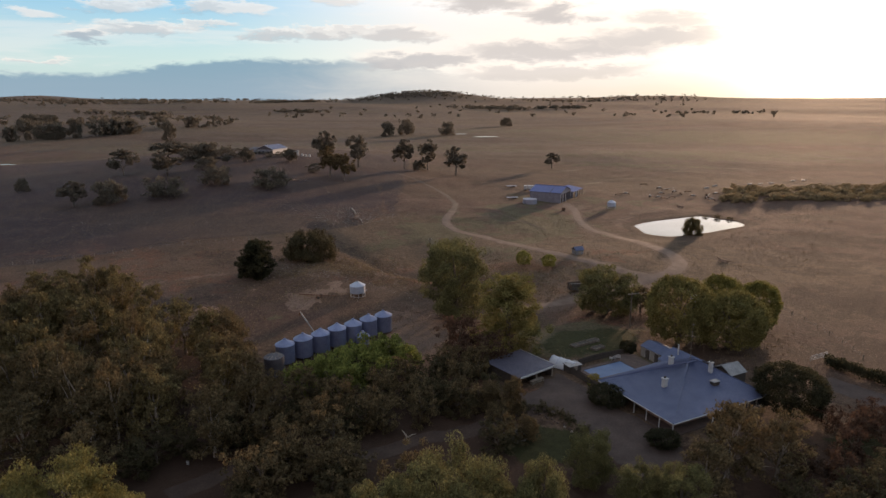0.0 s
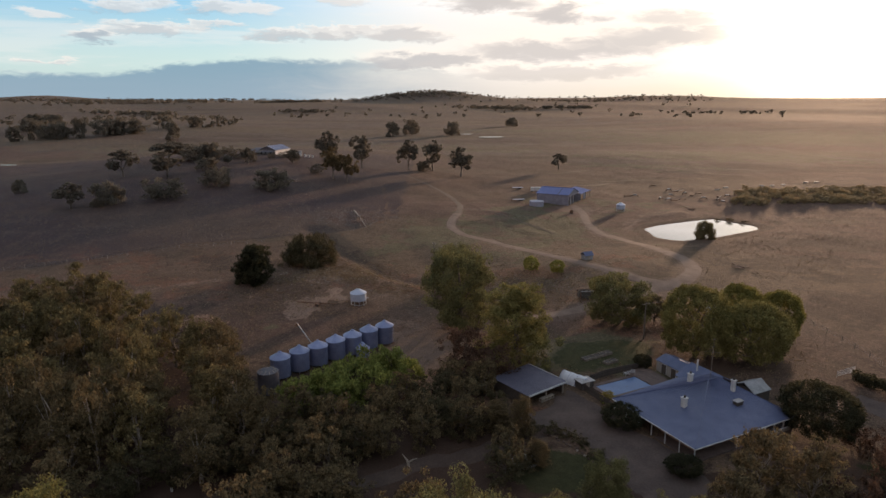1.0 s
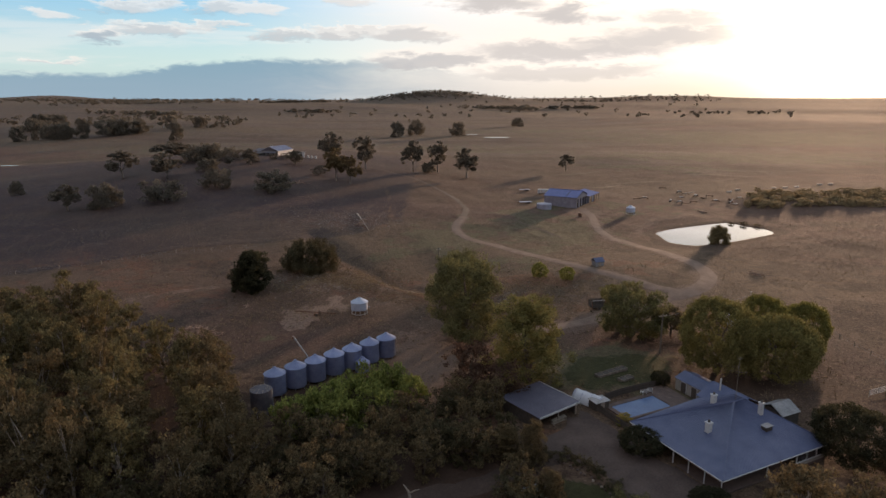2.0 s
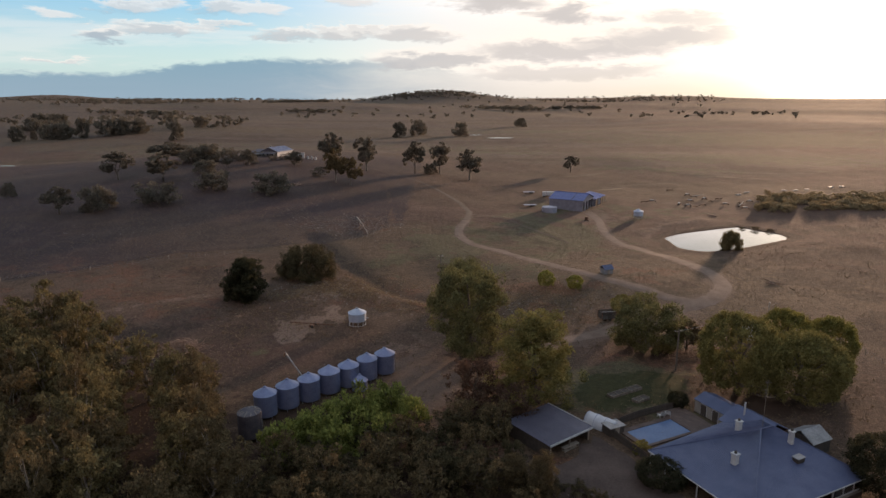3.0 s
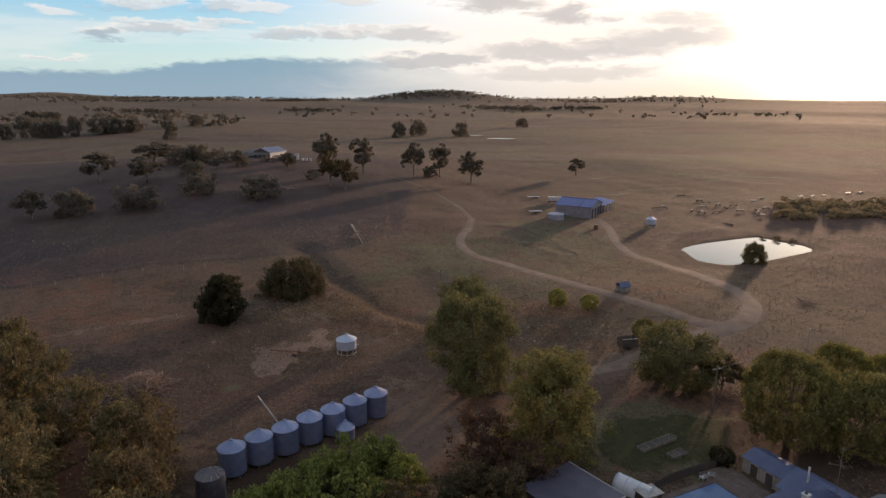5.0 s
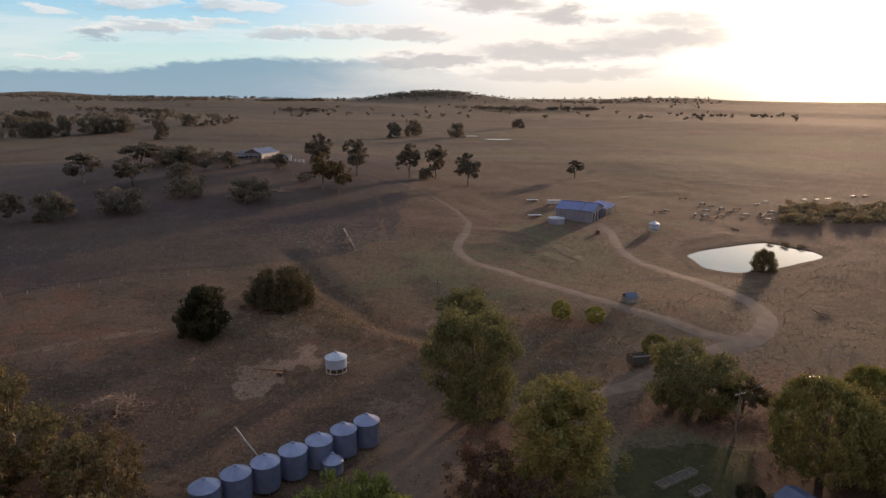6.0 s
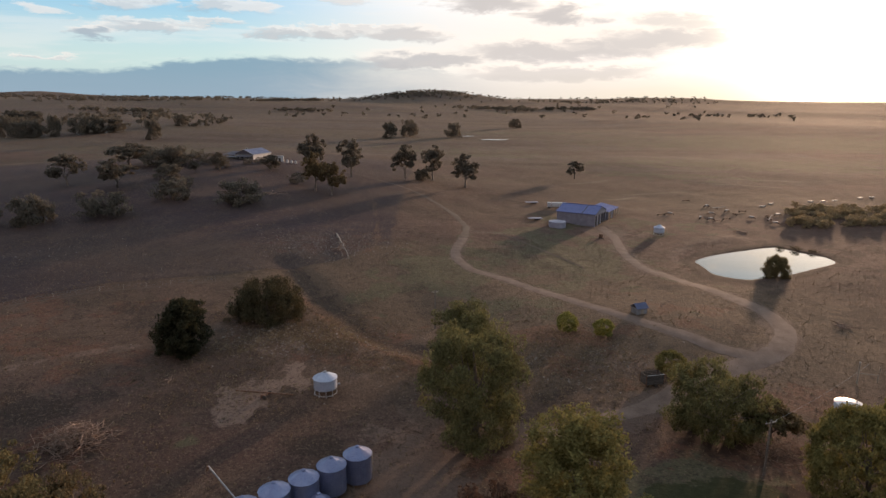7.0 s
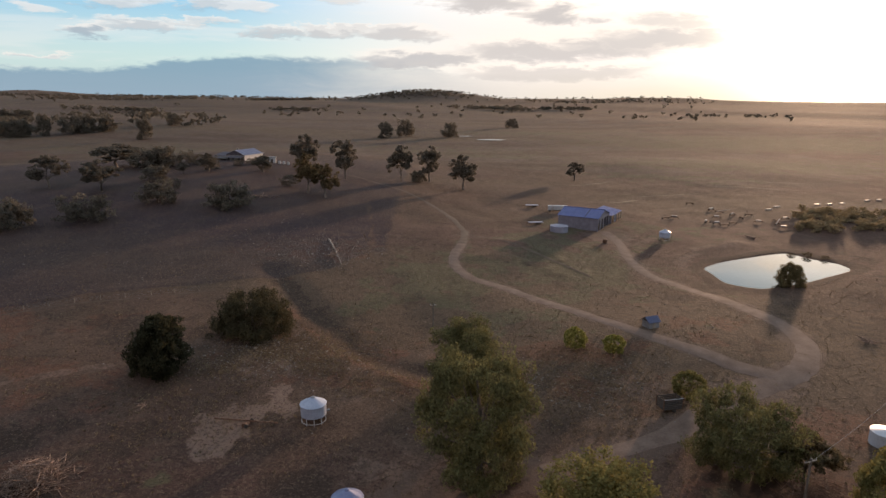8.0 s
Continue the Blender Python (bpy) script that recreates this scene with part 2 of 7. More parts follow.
PADDOCK = ground_material()
TRACK = material("gravel_track", [(0.128, 0.085, 0.065), (0.170, 0.117, 0.091), (0.214, 0.150, 0.118)], 0.95, scale=0.35, fine=9, bump=0.5, spec=0.2)
FAINT = material("worn_grass_track", [(0.092, 0.064, 0.047), (0.120, 0.086, 0.063), (0.150, 0.110, 0.082)], 0.95, scale=0.35, fine=9, bump=0.5, spec=0.2)
PALE_GRASS = material("bleached_grass", [(0.15, 0.118, 0.082), (0.19, 0.152, 0.108), (0.24, 0.195, 0.14)], 0.95, scale=0.15, fine=9, bump=0.5, spec=0.1)
SHED_WALL = material("shed_sheeting", [(0.162, 0.157, 0.190), (0.209, 0.204, 0.245), (0.257, 0.252, 0.295)], 0.55, 0.35, scale=0.6, fine=8, object_vary=0.05)
SHED_ROOF = material("blue_shed_roof", [(0.068, 0.090, 0.235), (0.086, 0.109, 0.275), (0.108, 0.133, 0.310)], 0.45, 0.3, scale=0.5, fine=9, object_vary=0.06)
FAR_ROOF = material("lavender_roof_iron", [(0.115, 0.122, 0.188), (0.144, 0.152, 0.224), (0.180, 0.189, 0.264)], 0.45, 0.35, scale=0.5, fine=9, object_vary=0.05)
# darker copy of the yard gravel, tree shade put into its colour
DRIVEWAY = material("shaded_gravel_drive", [(0.050, 0.034, 0.028), (0.066, 0.046, 0.038), (0.086, 0.061, 0.050)], 0.95, scale=0.3, fine=11, bump=0.4, spec=0.1)
YARD = material("gravel_yard", [(0.062, 0.044, 0.038), (0.082, 0.059, 0.051), (0.106, 0.077, 0.066)], 0.95, scale=0.3, fine=11, bump=0.4, spec=0.2)
WATER = material("dam_water", [(0.02, 0.022, 0.02), (0.03, 0.032, 0.027)], 0.03, scale=0.2)
ZINC = material("galvanised_steel", [(0.140, 0.165, 0.275), (0.185, 0.210, 0.330), (0.228, 0.255, 0.375)], 0.42, 0.5, scale=0.9, fine=7, object_vary=0.12)
ROOF = material("painted_roof_iron", [(0.055, 0.070, 0.135), (0.072, 0.088, 0.16), (0.092, 0.106, 0.18)], 0.5, 0.25, scale=0.5, fine=9, object_vary=0.05)
PALE_IRON = material("pale_roof_iron", [(0.062, 0.061, 0.090), (0.081, 0.078, 0.112), (0.105, 0.101, 0.140)], 0.5, 0.3, scale=0.5, fine=9, object_vary=0.06)
OLD_IRON = material("weathered_iron", [(0.17, 0.165, 0.17), (0.25, 0.245, 0.25), (0.32, 0.31, 0.31)], 0.55, 0.4, scale=0.6, fine=8, object_vary=0.08)
# old dull iron; shade on silo and gable put into its colour
DULL_SHADED_IRON = material("dull_shaded_iron", [(0.055, 0.05, 0.065), (0.085, 0.075, 0.09), (0.13, 0.115, 0.12)], 0.7, 0.3, scale=0.8, fine=7)
RUST = material("rusty_steel", [(0.10, 0.045, 0.025), (0.17, 0.085, 0.05), (0.24, 0.16, 0.11)], 0.8, 0.3, scale=2, object_vary=0.2)
WHITE = material("white_paint", [(0.34, 0.34, 0.35), (0.43, 0.43, 0.43), (0.50, 0.50, 0.49)], 0.55, scale=1.2)
BRICK = material("brown_brick", [(0.17, 0.10, 0.075), (0.23, 0.145, 0.11), (0.27, 0.18, 0.14)], 0.85, scale=1.5, bump=0.3, bump_size=0.01)
CREAM = material("cream_render", [(0.208, 0.192, 0.172), (0.256, 0.240, 0.216), (0.288, 0.268, 0.240)], 0.8, scale=1.0)
DARK = material("dark_timber", [(0.035, 0.028, 0.024), (0.06, 0.048, 0.04), (0.085, 0.068, 0.056)], 0.8, scale=2, fine=5, object_vary=0.15)
TIMBER = material("grey_timber", [(0.20, 0.165, 0.13), (0.29, 0.245, 0.20), (0.35, 0.30, 0.25)], 0.85, scale=2, fine=6, object_vary=0.15)
PAVER = material("brown_paving", [(0.075, 0.048, 0.040), (0.10, 0.067, 0.056), (0.13, 0.09, 0.076)], 0.85, scale=0.8, object_vary=0.12, bump=0.2)
POOL_BLUE = material("pool_water", [(0.05, 0.10, 0.22), (0.065, 0.125, 0.25), (0.085, 0.155, 0.28)], 0.35, scale=0.4, spec=0.3)
BIN_BLUE = material("bluish_white_steel", [(0.30, 0.34, 0.43), (0.37, 0.41, 0.50), (0.43, 0.47, 0.55)], 0.45, 0.2, scale=0.8)
TANK_WHITE = material("pale_tank", [(0.42, 0.44, 0.48), (0.50, 0.52, 0.56), (0.56, 0.58, 0.61)], 0.45, scale=0.8)
SHED_GREY = material("dull_lilac_steel", [(0.20, 0.20, 0.26), (0.26, 0.26, 0.32), (0.31, 0.31, 0.37)], 0.5, 0.2, scale=0.8)
GLASS = material("window_glass", [(0.02, 0.024, 0.03), (0.03, 0.034, 0.04)], 0.06, scale=0.5)
STONE = material("field_stone", [(0.16, 0.135, 0.115), (0.24, 0.205, 0.175), (0.33, 0.29, 0.25)], 0.9, scale=3, island_vary=0.25)
BARK = material("pale_bark", [(0.11, 0.086, 0.068), (0.21, 0.175, 0.145), (0.34, 0.295, 0.25)], 0.9, scale=0.9, fine=5, bump=0.4, stretch=(2, 2, 0.4))
DARK_BARK = material("dark_bark", [(0.06, 0.045, 0.035), (0.11, 0.085, 0.065), (0.16, 0.125, 0.10)], 0.95, scale=1.2, fine=5, bump=0.5, stretch=(2, 2, 0.4))
LEAF_GUM = material("gum_leaves", [(0.092, 0.075, 0.038), (0.146, 0.117, 0.057), (0.215, 0.169, 0.082)], 0.85, scale=0.3, fine=6, island_vary=0.45, translucent=0.35, spec=0.06)
LEAF_OLIVE = material("olive_leaves", [(0.082, 0.063, 0.036), (0.126, 0.095, 0.052), (0.184, 0.136, 0.071)], 0.85, scale=0.3, fine=6, island_vary=0.45, translucent=0.35, spec=0.06)
LEAF_GREEN = material("fresh_green_leaves", [(0.098, 0.094, 0.044), (0.148, 0.138, 0.062), (0.215, 0.196, 0.085)], 0.85, scale=0.3, fine=6, island_vary=0.35, translucent=0.35, spec=0.06)
LEAF_LIME = material("bright_green_leaves", [(0.120, 0.138, 0.038), (0.182, 0.200, 0.056), (0.262, 0.275, 0.084)], 0.85, scale=0.3, fine=6, island_vary=0.35, translucent=0.45, spec=0.06)
# lighter olive: backlight and haze put into the leaf colour
LEAF_DOME = material("backlit_olive_leaves", [(0.128, 0.115, 0.044), (0.184, 0.162, 0.060), (0.258, 0.220, 0.080)], 0.85, scale=0.3, fine=6, island_vary=0.3, translucent=0.35, spec=0.06)
LEAF_GOLD = material("yellowing_leaves", [(0.122, 0.116, 0.038), (0.184, 0.168, 0.053), (0.256, 0.224, 0.070)], 0.85, scale=0.3, fine=6, island_vary=0.35, translucent=0.45, spec=0.06)
LEAF_DARK = material("dark_leaves", [(0.036, 0.036, 0.022), (0.054, 0.052, 0.030), (0.08, 0.07, 0.038)], 0.85, scale=0.3, fine=6, island_vary=0.3, translucent=0.5, spec=0.06)
LEAF_YOUNG = material("young_yellow_green_leaves", [(0.190, 0.190, 0.058), (0.270, 0.262, 0.078), (0.350, 0.325, 0.105)], 0.85, scale=0.3, fine=6, island_vary=0.3, translucent=0.5, spec=0.06)
# dark leaves of the spreading tree; for undergrowth, shade put into the colour
LEAF_SHADE = material("dark_shaded_leaves", [(0.054, 0.047, 0.028), (0.080, 0.068, 0.038), (0.112, 0.092, 0.050)], 0.85, scale=0.3, fine=6, island_vary=0.3, translucent=0.35, spec=0.06)
# straw-brown scrub, brightened: haze over the lot put into its colour
LEAF_SCRUB = material("hazed_scrub_leaves", [(0.235, 0.182, 0.108), (0.315, 0.244, 0.143), (0.395, 0.302, 0.178)], 0.85, scale=0.1, fine=6, island_vary=0.35, translucent=0.4, spec=0.06)
LEAF_RED = material("reddish_dark_leaves", [(0.066, 0.040, 0.030), (0.090, 0.055, 0.040), (0.120, 0.076, 0.050)], 0.85, scale=0.3, fine=6, island_vary=0.3, translucent=0.35, spec=0.06)
# paler leaves for distant trees; air haze is put into their colour
LEAF_HAZED = material("hazed_gum_leaves", [(0.116, 0.102, 0.082), (0.154, 0.134, 0.106), (0.196, 0.168, 0.128)], 0.85, scale=0.02, fine=6, island_vary=0.3, translucent=0.5, spec=0.06)
GREY_BARK = material("dull_grey_brown", [(0.09, 0.072, 0.06), (0.16, 0.132, 0.11), (0.24, 0.20, 0.17)], 0.9, scale=0.9, fine=5, bump=0.4, stretch=(2, 2, 0.4))
TWIG = material("dry_branches", [(0.153, 0.093, 0.068), (0.246, 0.160, 0.118), (0.408, 0.288, 0.217)], 0.9, scale=2, island_vary=0.3)


# ---- builders ----
def empty(name, x, y, turn=0.0, z=None, **tags):
    ob = new(name)
    ob.matrix_world = pose(x, y, float(land(x, y)) if z is None else z, 0, 0, turn)
    return tagged(ob, **tags)


def part(name, bm, mat, parent=None, label="", smooth_faces=False, local=None):
    me = bpy.data.meshes.new(name)
    bmesh.ops.recalc_face_normals(bm, faces=bm.faces)
    bm.to_mesh(me)
    bm.free()
    me.materials.append(mat)
    if smooth_faces:
        me.shade_smooth()
    ob = new(name, me)
    if parent:
        ob.parent = parent
    if local:
        ob.matrix_local = local
    return tagged(ob, label)


def box(bm, x0, x1, y0, y1, z0, z1, bevel=0.0):
    made = bmesh.ops.create_cube(bm, size=1, matrix=Matrix.Translation(((x0 + x1) / 2, (y0 + y1) / 2, (z0 + z1) / 2)) @ Matrix.Diagonal((x1 - x0, y1 - y0, z1 - z0, 1)))
    if bevel:
        edges = list({e for v in made["verts"] for e in v.link_edges})
        bmesh.ops.bevel(bm, geom=edges, offset=bevel, segments=1, affect="EDGES")
    return bm


def block(x0, x1, y0, y1, z0, z1, bevel=0.0):
    return box(bmesh.new(), x0, x1, y0, y1, z0, z1, bevel)


def rod(bm, a, b, r0, r1=None, sides=8):
    a, b = Vector(a), Vector(b)
    m = Matrix.Translation((a + b) / 2) @ (b - a).to_track_quat("Z", "Y").to_matrix().to_4x4()
    bmesh.ops.create_cone(bm, cap_ends=True, segments=sides, radius1=r0, radius2=r0 if r1 is None else r1, depth=(b - a).length, matrix=m)
    return bm


def lathe(profile, sides=24, ripple=0.0):
    """A round body from (radius, height) pairs."""
    bm, rings = bmesh.new(), []
    for r, z in profile:
        rings.append([bm.verts.new((r * (1 + ripple * (k % 2)) * math.cos(2 * math.pi * k / sides), r * (1 + ripple * (k % 2)) * math.sin(2 * math.pi * k / sides), z)) for k in range(sides)])
    for a, b in zip(rings, rings[1:]):
        for k in range(sides):
            bm.faces.new((a[k], a[(k + 1) % sides], b[(k + 1) % sides], b[k]))
    bm.faces.new(rings[0][::-1])
    bm.faces.new(rings[-1])
    return bm


def slab(points, thick):
    """A sloping sheet through points, thick metres deep downwards."""
    bm = bmesh.new()
    top = [bm.verts.new(p) for p in points]
    low = [bm.verts.new((p[0], p[1], p[2] - thick)) for p in points]
    bm.faces.new(top)
    bm.faces.new(low[::-1])
    for k in range(len(points)):
        j = (k + 1) % len(points)
        bm.faces.new((top[k], low[k], low[j], top[j]))
    return bm


def mesh_from(name, verts, faces, mat, parent=None, smooth_faces=False, label=""):
    me = bpy.data.meshes.new(name)
    me.from_pydata([tuple(v) for v in verts], [], [tuple(f) for f in faces])
    me.materials.append(mat)
    if smooth_faces:
        me.shade_smooth()
    ob = new(name, me)
    if parent:
        ob.parent = parent
    return tagged(ob, label)


def ribbed_sheet(a, b, c, d, pitch=0.25, rise=0.03):
    """Corrugated iron over the quad a, b (eave) to c, d (ridge); the ribs run from eave to ridge."""
    a, b, c, d = (Vector(p) for p in (a, b, c, d))
    count = max(2, int((b - a).length / pitch))
    up = (b - a).cross(d - a).normalized()
    if up.z < 0:
        up = -up
    bm, rows = bmesh.new(), []
    for k in range(2 * count + 1):
        f = k / (2 * count)
        lift = up * (rise if k % 2 else 0)
        p, q = a.lerp(b, f) + lift, d.lerp(c, f) + lift
        rows.append([bm.verts.new(v) for v in (p, q, q - up * 0.06, p - up * 0.06)])
    for r, s in zip(rows, rows[1:]):
        for k in range(4):
            if len({*r, *s}) == 8:
                bm.faces.new((r[k], r[(k + 1) % 4], s[(k + 1) % 4], s[k]))
    bm.faces.new(rows[0])
    bm.faces.new(rows[-1][::-1])
    return bm

# ---- the lie of the land ----
# broad rises and hollows: centre x, y, reach x, y, height
RISES = [
    (-135, 430, 140, 185, 18.0),
    (34, 112, 30, 30, 1.5),
    (-33, 180, 24, 20, 1.3),
    (-6, 205, 15, 17, -2.0),
    (52, 203, 30, 26, 2.0),
    (-480, 1050, 380, 300, 14.0),
    (620, 1150, 480, 420, 10.0),
    (-60, 1500, 600, 260, 8.0),
    (140, 560, 130, 110, 5.0),
    (-40, 3600, 330, 420, 52.0),
    (-2500, 4100, 420, 300, 34.0),
    (1100, 3900, 700, 400, 14.0),
    (1330, 3700, 380, 300, 7.0),
    (-900, 2600, 700, 350, 16.0),
]
# banks and washouts along lines: points, height, half width
LINES = [
    (((-48, 248), (-39, 231), (-29, 211), (-20, 196), (-11, 188), (0, 183)), -1.1, 4.5),
    (((-32, 209), (-23, 196), (-16, 185), (-7, 180)), 0.35, 3.5),
    (((14, 292), (26, 291), (36, 280), (45, 254)), 0.32, 2.4),
    (((9, 267), (20, 271), (31, 262), (38, 250)), 0.25, 2.4),
    (((81, 262), (80, 272), (94, 290), (114, 301)), 0.45, 4.0),
    (((-120, 199), (-103, 212), (-84, 225), (-61, 235), (-43, 243)), 0.3, 2.0),
]
POND = (108.7, 266.0, -0.3)     # middle and level of the water
POND_LONG = (23.6, -1.0)        # from the middle to its ends
POND_WIDE = (15.2, 21.8)


def smooth(a, b, v):
    v = np.clip((v - a) / (b - a), 0, 1)
    return v * v * (3 - 2 * v)


def pond_edge(x, y):
    """0 in the middle of the dam, 1 at its shore, more outside."""
    u, v = x - POND[0], y - POND[1]
    area = POND_LONG[0] * POND_WIDE[1] - POND_LONG[1] * POND_WIDE[0]
    p = (u * POND_WIDE[1] - v * POND_WIDE[0]) / area
    q = (v * POND_LONG[0] - u * POND_LONG[1]) / area
    a = np.arctan2(q, p)
    wob = 1 + 0.035 * np.sin(3 * a + 1) + 0.03 * np.sin(5 * a)
    return (np.abs(p) ** 1.3 + np.abs(q) ** 1.3) ** (1 / 1.3) / wob


def line_gap(x, y, points):
    """Distance from a bent line."""
    gap = np.full(np.broadcast(x, y).shape, 1e9)
    for (ax, ay), (bx, by) in zip(points, points[1:]):
        f = np.clip(((x - ax) * (bx - ax) + (y - ay) * (by - ay)) / ((bx - ax) ** 2 + (by - ay) ** 2), 0, 1)
        gap = np.minimum(gap, np.hypot(x - ax - f * (bx - ax), y - ay - f * (by - ay)))
    return gap


def relief(x, y):
    """Small uneven swells of the paddocks, in metres."""
    a, b = x + 5 * np.sin(y / 19 + 1), y + 6 * np.sin(x / 23)
    z = 0.16 * np.sin(a / 7.3 + b / 31) * np.sin(b / 9.1 - a / 40) + 0.10 * np.sin(a / 3.9 - b / 8 + 2) * np.sin(b / 4.7 + a / 11)
    return z + 0.30 * np.sin(a / 21 - b / 37) * np.sin(b / 26 + a / 60)


def land(x, y):
    x, y = np.asarray(x, float), np.asarray(y, float)
    z = np.zeros(np.broadcast(x, y).shape)
    for cx, cy, rx, ry, h in RISES:
        z = z + h * np.exp(-((x - cx) / rx) ** 2 - ((y - cy) / ry) ** 2)
    far = np.hypot(x, y)
    z = z + 47 * smooth(1300, 4300, far)
    z = z + smooth(500, 1600, far) * (3.0 * np.sin(x / 210 + 1) * np.sin(y / 260) + 2.0 * np.sin(x / 95 + y / 150))
    z = z + 0.25 * np.sin(x / 17 + 0.6 * np.sin(y / 23)) * np.sin(y / 21 + 1) * smooth(146, 190, y)
    z = z + relief(x, y) * smooth(146, 172, y) * (1 - smooth(800, 1500, far))
    for points, height, half in LINES:
        z = z + height * np.exp(-(line_gap(x, y, points) / half) ** 2)
    e = pond_edge(x, y)
    near = 1 - smooth(1.15, 1.9, e)
    z = z * (1 - near) + (POND[2] + 0.35) * near
    k = smooth(1.0, 1.10, e)
    bowl = POND[2] + 3.0 * (e - 1.0)
    return np.where(e < 2.2, bowl * (1 - k) + z * k, z)
# ---- end of land ----

# ---- ground ----
def quick_mesh(name, verts, quads, mat, smooth_faces=False):
    verts, quads = np.asarray(verts, np.float32), np.asarray(quads, np.int32)
    me = bpy.data.meshes.new(name)
    me.vertices.add(len(verts))
    me.vertices.foreach_set("co", verts.ravel())
    me.loops.add(quads.size)
    me.loops.foreach_set("vertex_index", quads.ravel())
    me.polygons.add(len(quads))
    me.polygons.foreach_set("loop_start", np.arange(0, quads.size, quads.shape[1], dtype=np.int32))
    me.update(calc_edges=True)
    me.validate()
    me.materials.append(mat)
    if smooth_faces:
        me.shade_smooth()
    return me


def steps(lo, hi, size, end_lo, end_hi, grow=1.06):
    mid = list(np.arange(lo, hi, size))
    left, right, d = [], [], size
    while (left or [lo])[-1] > end_lo:
        d *= grow
        left.append((left or [lo])[-1] - d)
    d = size
    while (right or [mid[-1]])[-1] < end_hi:
        d *= grow
        right.append((right or [mid[-1]])[-1] + d)
    return np.array(left[::-1] + mid + right)


def blobs(x, y, rows):
    """Soft patches: centre x, y, reach x, y, strength."""
    v = np.zeros(x.shape)
    for cx, cy, rx, ry, k in rows:
        v = np.maximum(v, k * np.exp(-((x - cx) / rx) ** 2 - ((y - cy) / ry) ** 2))
    return v


ROADS = [
    [(66, 316), (67, 297), (64, 276), (64.2, 254.5), (69, 244), (75.2, 229), (79.5, 216), (80.7, 206), (78, 195), (71.5, 186), (65, 181), (56.7, 176.5), (45, 168.5), (35.6, 161), (25, 156), (14, 151.7), (3, 148), (-4, 141), (-8, 132)],
    [(65.2, 181.6), (58.8, 185.5), (53.4, 191.3), (43, 203), (31.3, 219.8), (19.2, 236.8), (9, 247), (5.2, 258.6), (5.8, 271), (8.6, 284)],
]


def make_ground():
    xs, ys = steps(-140, 180, 2.0, -3900, 3900), steps(20, 420, 2.0, -600, 4550)
    gx, gy = np.meshgrid(xs, ys)
    w = len(xs)
    i = (np.arange(len(ys) - 1)[:, None] * w + np.arange(w - 1)).ravel()
    quads = np.stack([i, i + 1, i + w + 1, i + w], 1)
    x, y = gx.ravel(), gy.ravel()
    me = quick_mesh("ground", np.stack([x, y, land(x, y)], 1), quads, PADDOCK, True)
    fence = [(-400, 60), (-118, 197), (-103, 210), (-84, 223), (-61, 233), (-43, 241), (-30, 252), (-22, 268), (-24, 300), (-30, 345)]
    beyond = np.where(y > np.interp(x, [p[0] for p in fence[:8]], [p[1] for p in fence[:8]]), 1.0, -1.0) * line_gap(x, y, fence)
    arc = [(-36, 216), (-32, 210), (-23, 196.5), (-16, 186), (-7, 181), (2, 178)]
    strip = [(-110, 160), (-83, 172), (-73, 179.5), (-60, 184)]
    layers = {
        # left slope past the fence, painted dark for its shade
        "fallow_shade": smooth(-3, 4, beyond) * (1 - smooth(-26, -8, x)) * (1 - smooth(440, 620, y)) * (1 - smooth(300, 460, -x)),
        # grows with distance, as the painted haze does
        "far_haze": smooth(430, 620, y + 0.35 * x) * (1 - 0.5 * smooth(100, 400, x)),
        "green": blobs(x, y, [(2, 245, 22, 30, 0.8), (40, 265, 40, 45, 0.8), (70, 320, 60, 30, 0.6), (30, 132, 22, 18, 0.8), (15, 215, 25, 25, 0.5), (-18, 225, 9, 12, 0.7), (0, 700, 260, 140, 0.45), (-250, 650, 160, 120, 0.5), (-50, 153, 12, 4, 0.4), (-33, 149, 10, 3, 0.35), (150, 480, 80, 30, 0.6), (250, 560, 170, 70, 0.75), (420, 820, 330, 160, 0.8), (60, 620, 90, 60, 0.6), (150, 1000, 200, 60, 0.7)]),
        "soil": blobs(x, y, [(-33, 268, 20, 16, 0.75), (-100, 205, 50, 12, 0.55), (-62, 120, 14, 30, 1.0), (30, 193, 18, 6, 0.85), (50, 146, 20, 10, 0.8), (-20, 190, 30, 22, 0.5), (-90, 180, 50, 20, 0.55), (8, 120, 18, 14, 0.7), (25, 178, 26, 14, 0.5), (-45, 262, 22, 16, 0.5), (67, 164, 12, 9, 0.85), (-90, 150, 40, 20, 0.5), (7, 143, 9, 6, 0.8), (60, 205, 18, 18, 0.5)]),
        "bare": blobs(x, y, [(-4, 140, 11, 20, 0.9), (2, 152, 10, 6, 0.9), (-14, 172, 14, 10, 0.4), (70, 305, 18, 18, 0.6), (120, 340, 30, 15, 0.4), (60, 178, 14, 5, 0.8), (38, 177, 9, 6, 0.7), (-33, 182, 14, 9, 0.5)]),
        # first patch, below the conifer: its shadow put into the ground colour
        "damp_dark": blobs(x, y, [(-78, 160, 30, 9, 0.7), (-70, 205, 24, 8, 0.6), (-20, 148, 12, 5, 0.6), (-52, 160, 14, 6, 0.6), (-25, 157, 10, 4, 0.7), (62, 232, 10, 10, 0.6), (66, 196, 8, 6, 0.6), (100, 240, 16, 7, 0.6), (30, 262, 9, 5, 0.7), (-60, 200, 25, 8, 0.55), (20, 165, 10, 5, 0.55), (-250, 850, 90, 30, 0.8), (-90, 620, 80, 20, 0.7), (60, 1100, 200, 30, 0.6), (-330, 560, 60, 20, 0.7)]),
    }
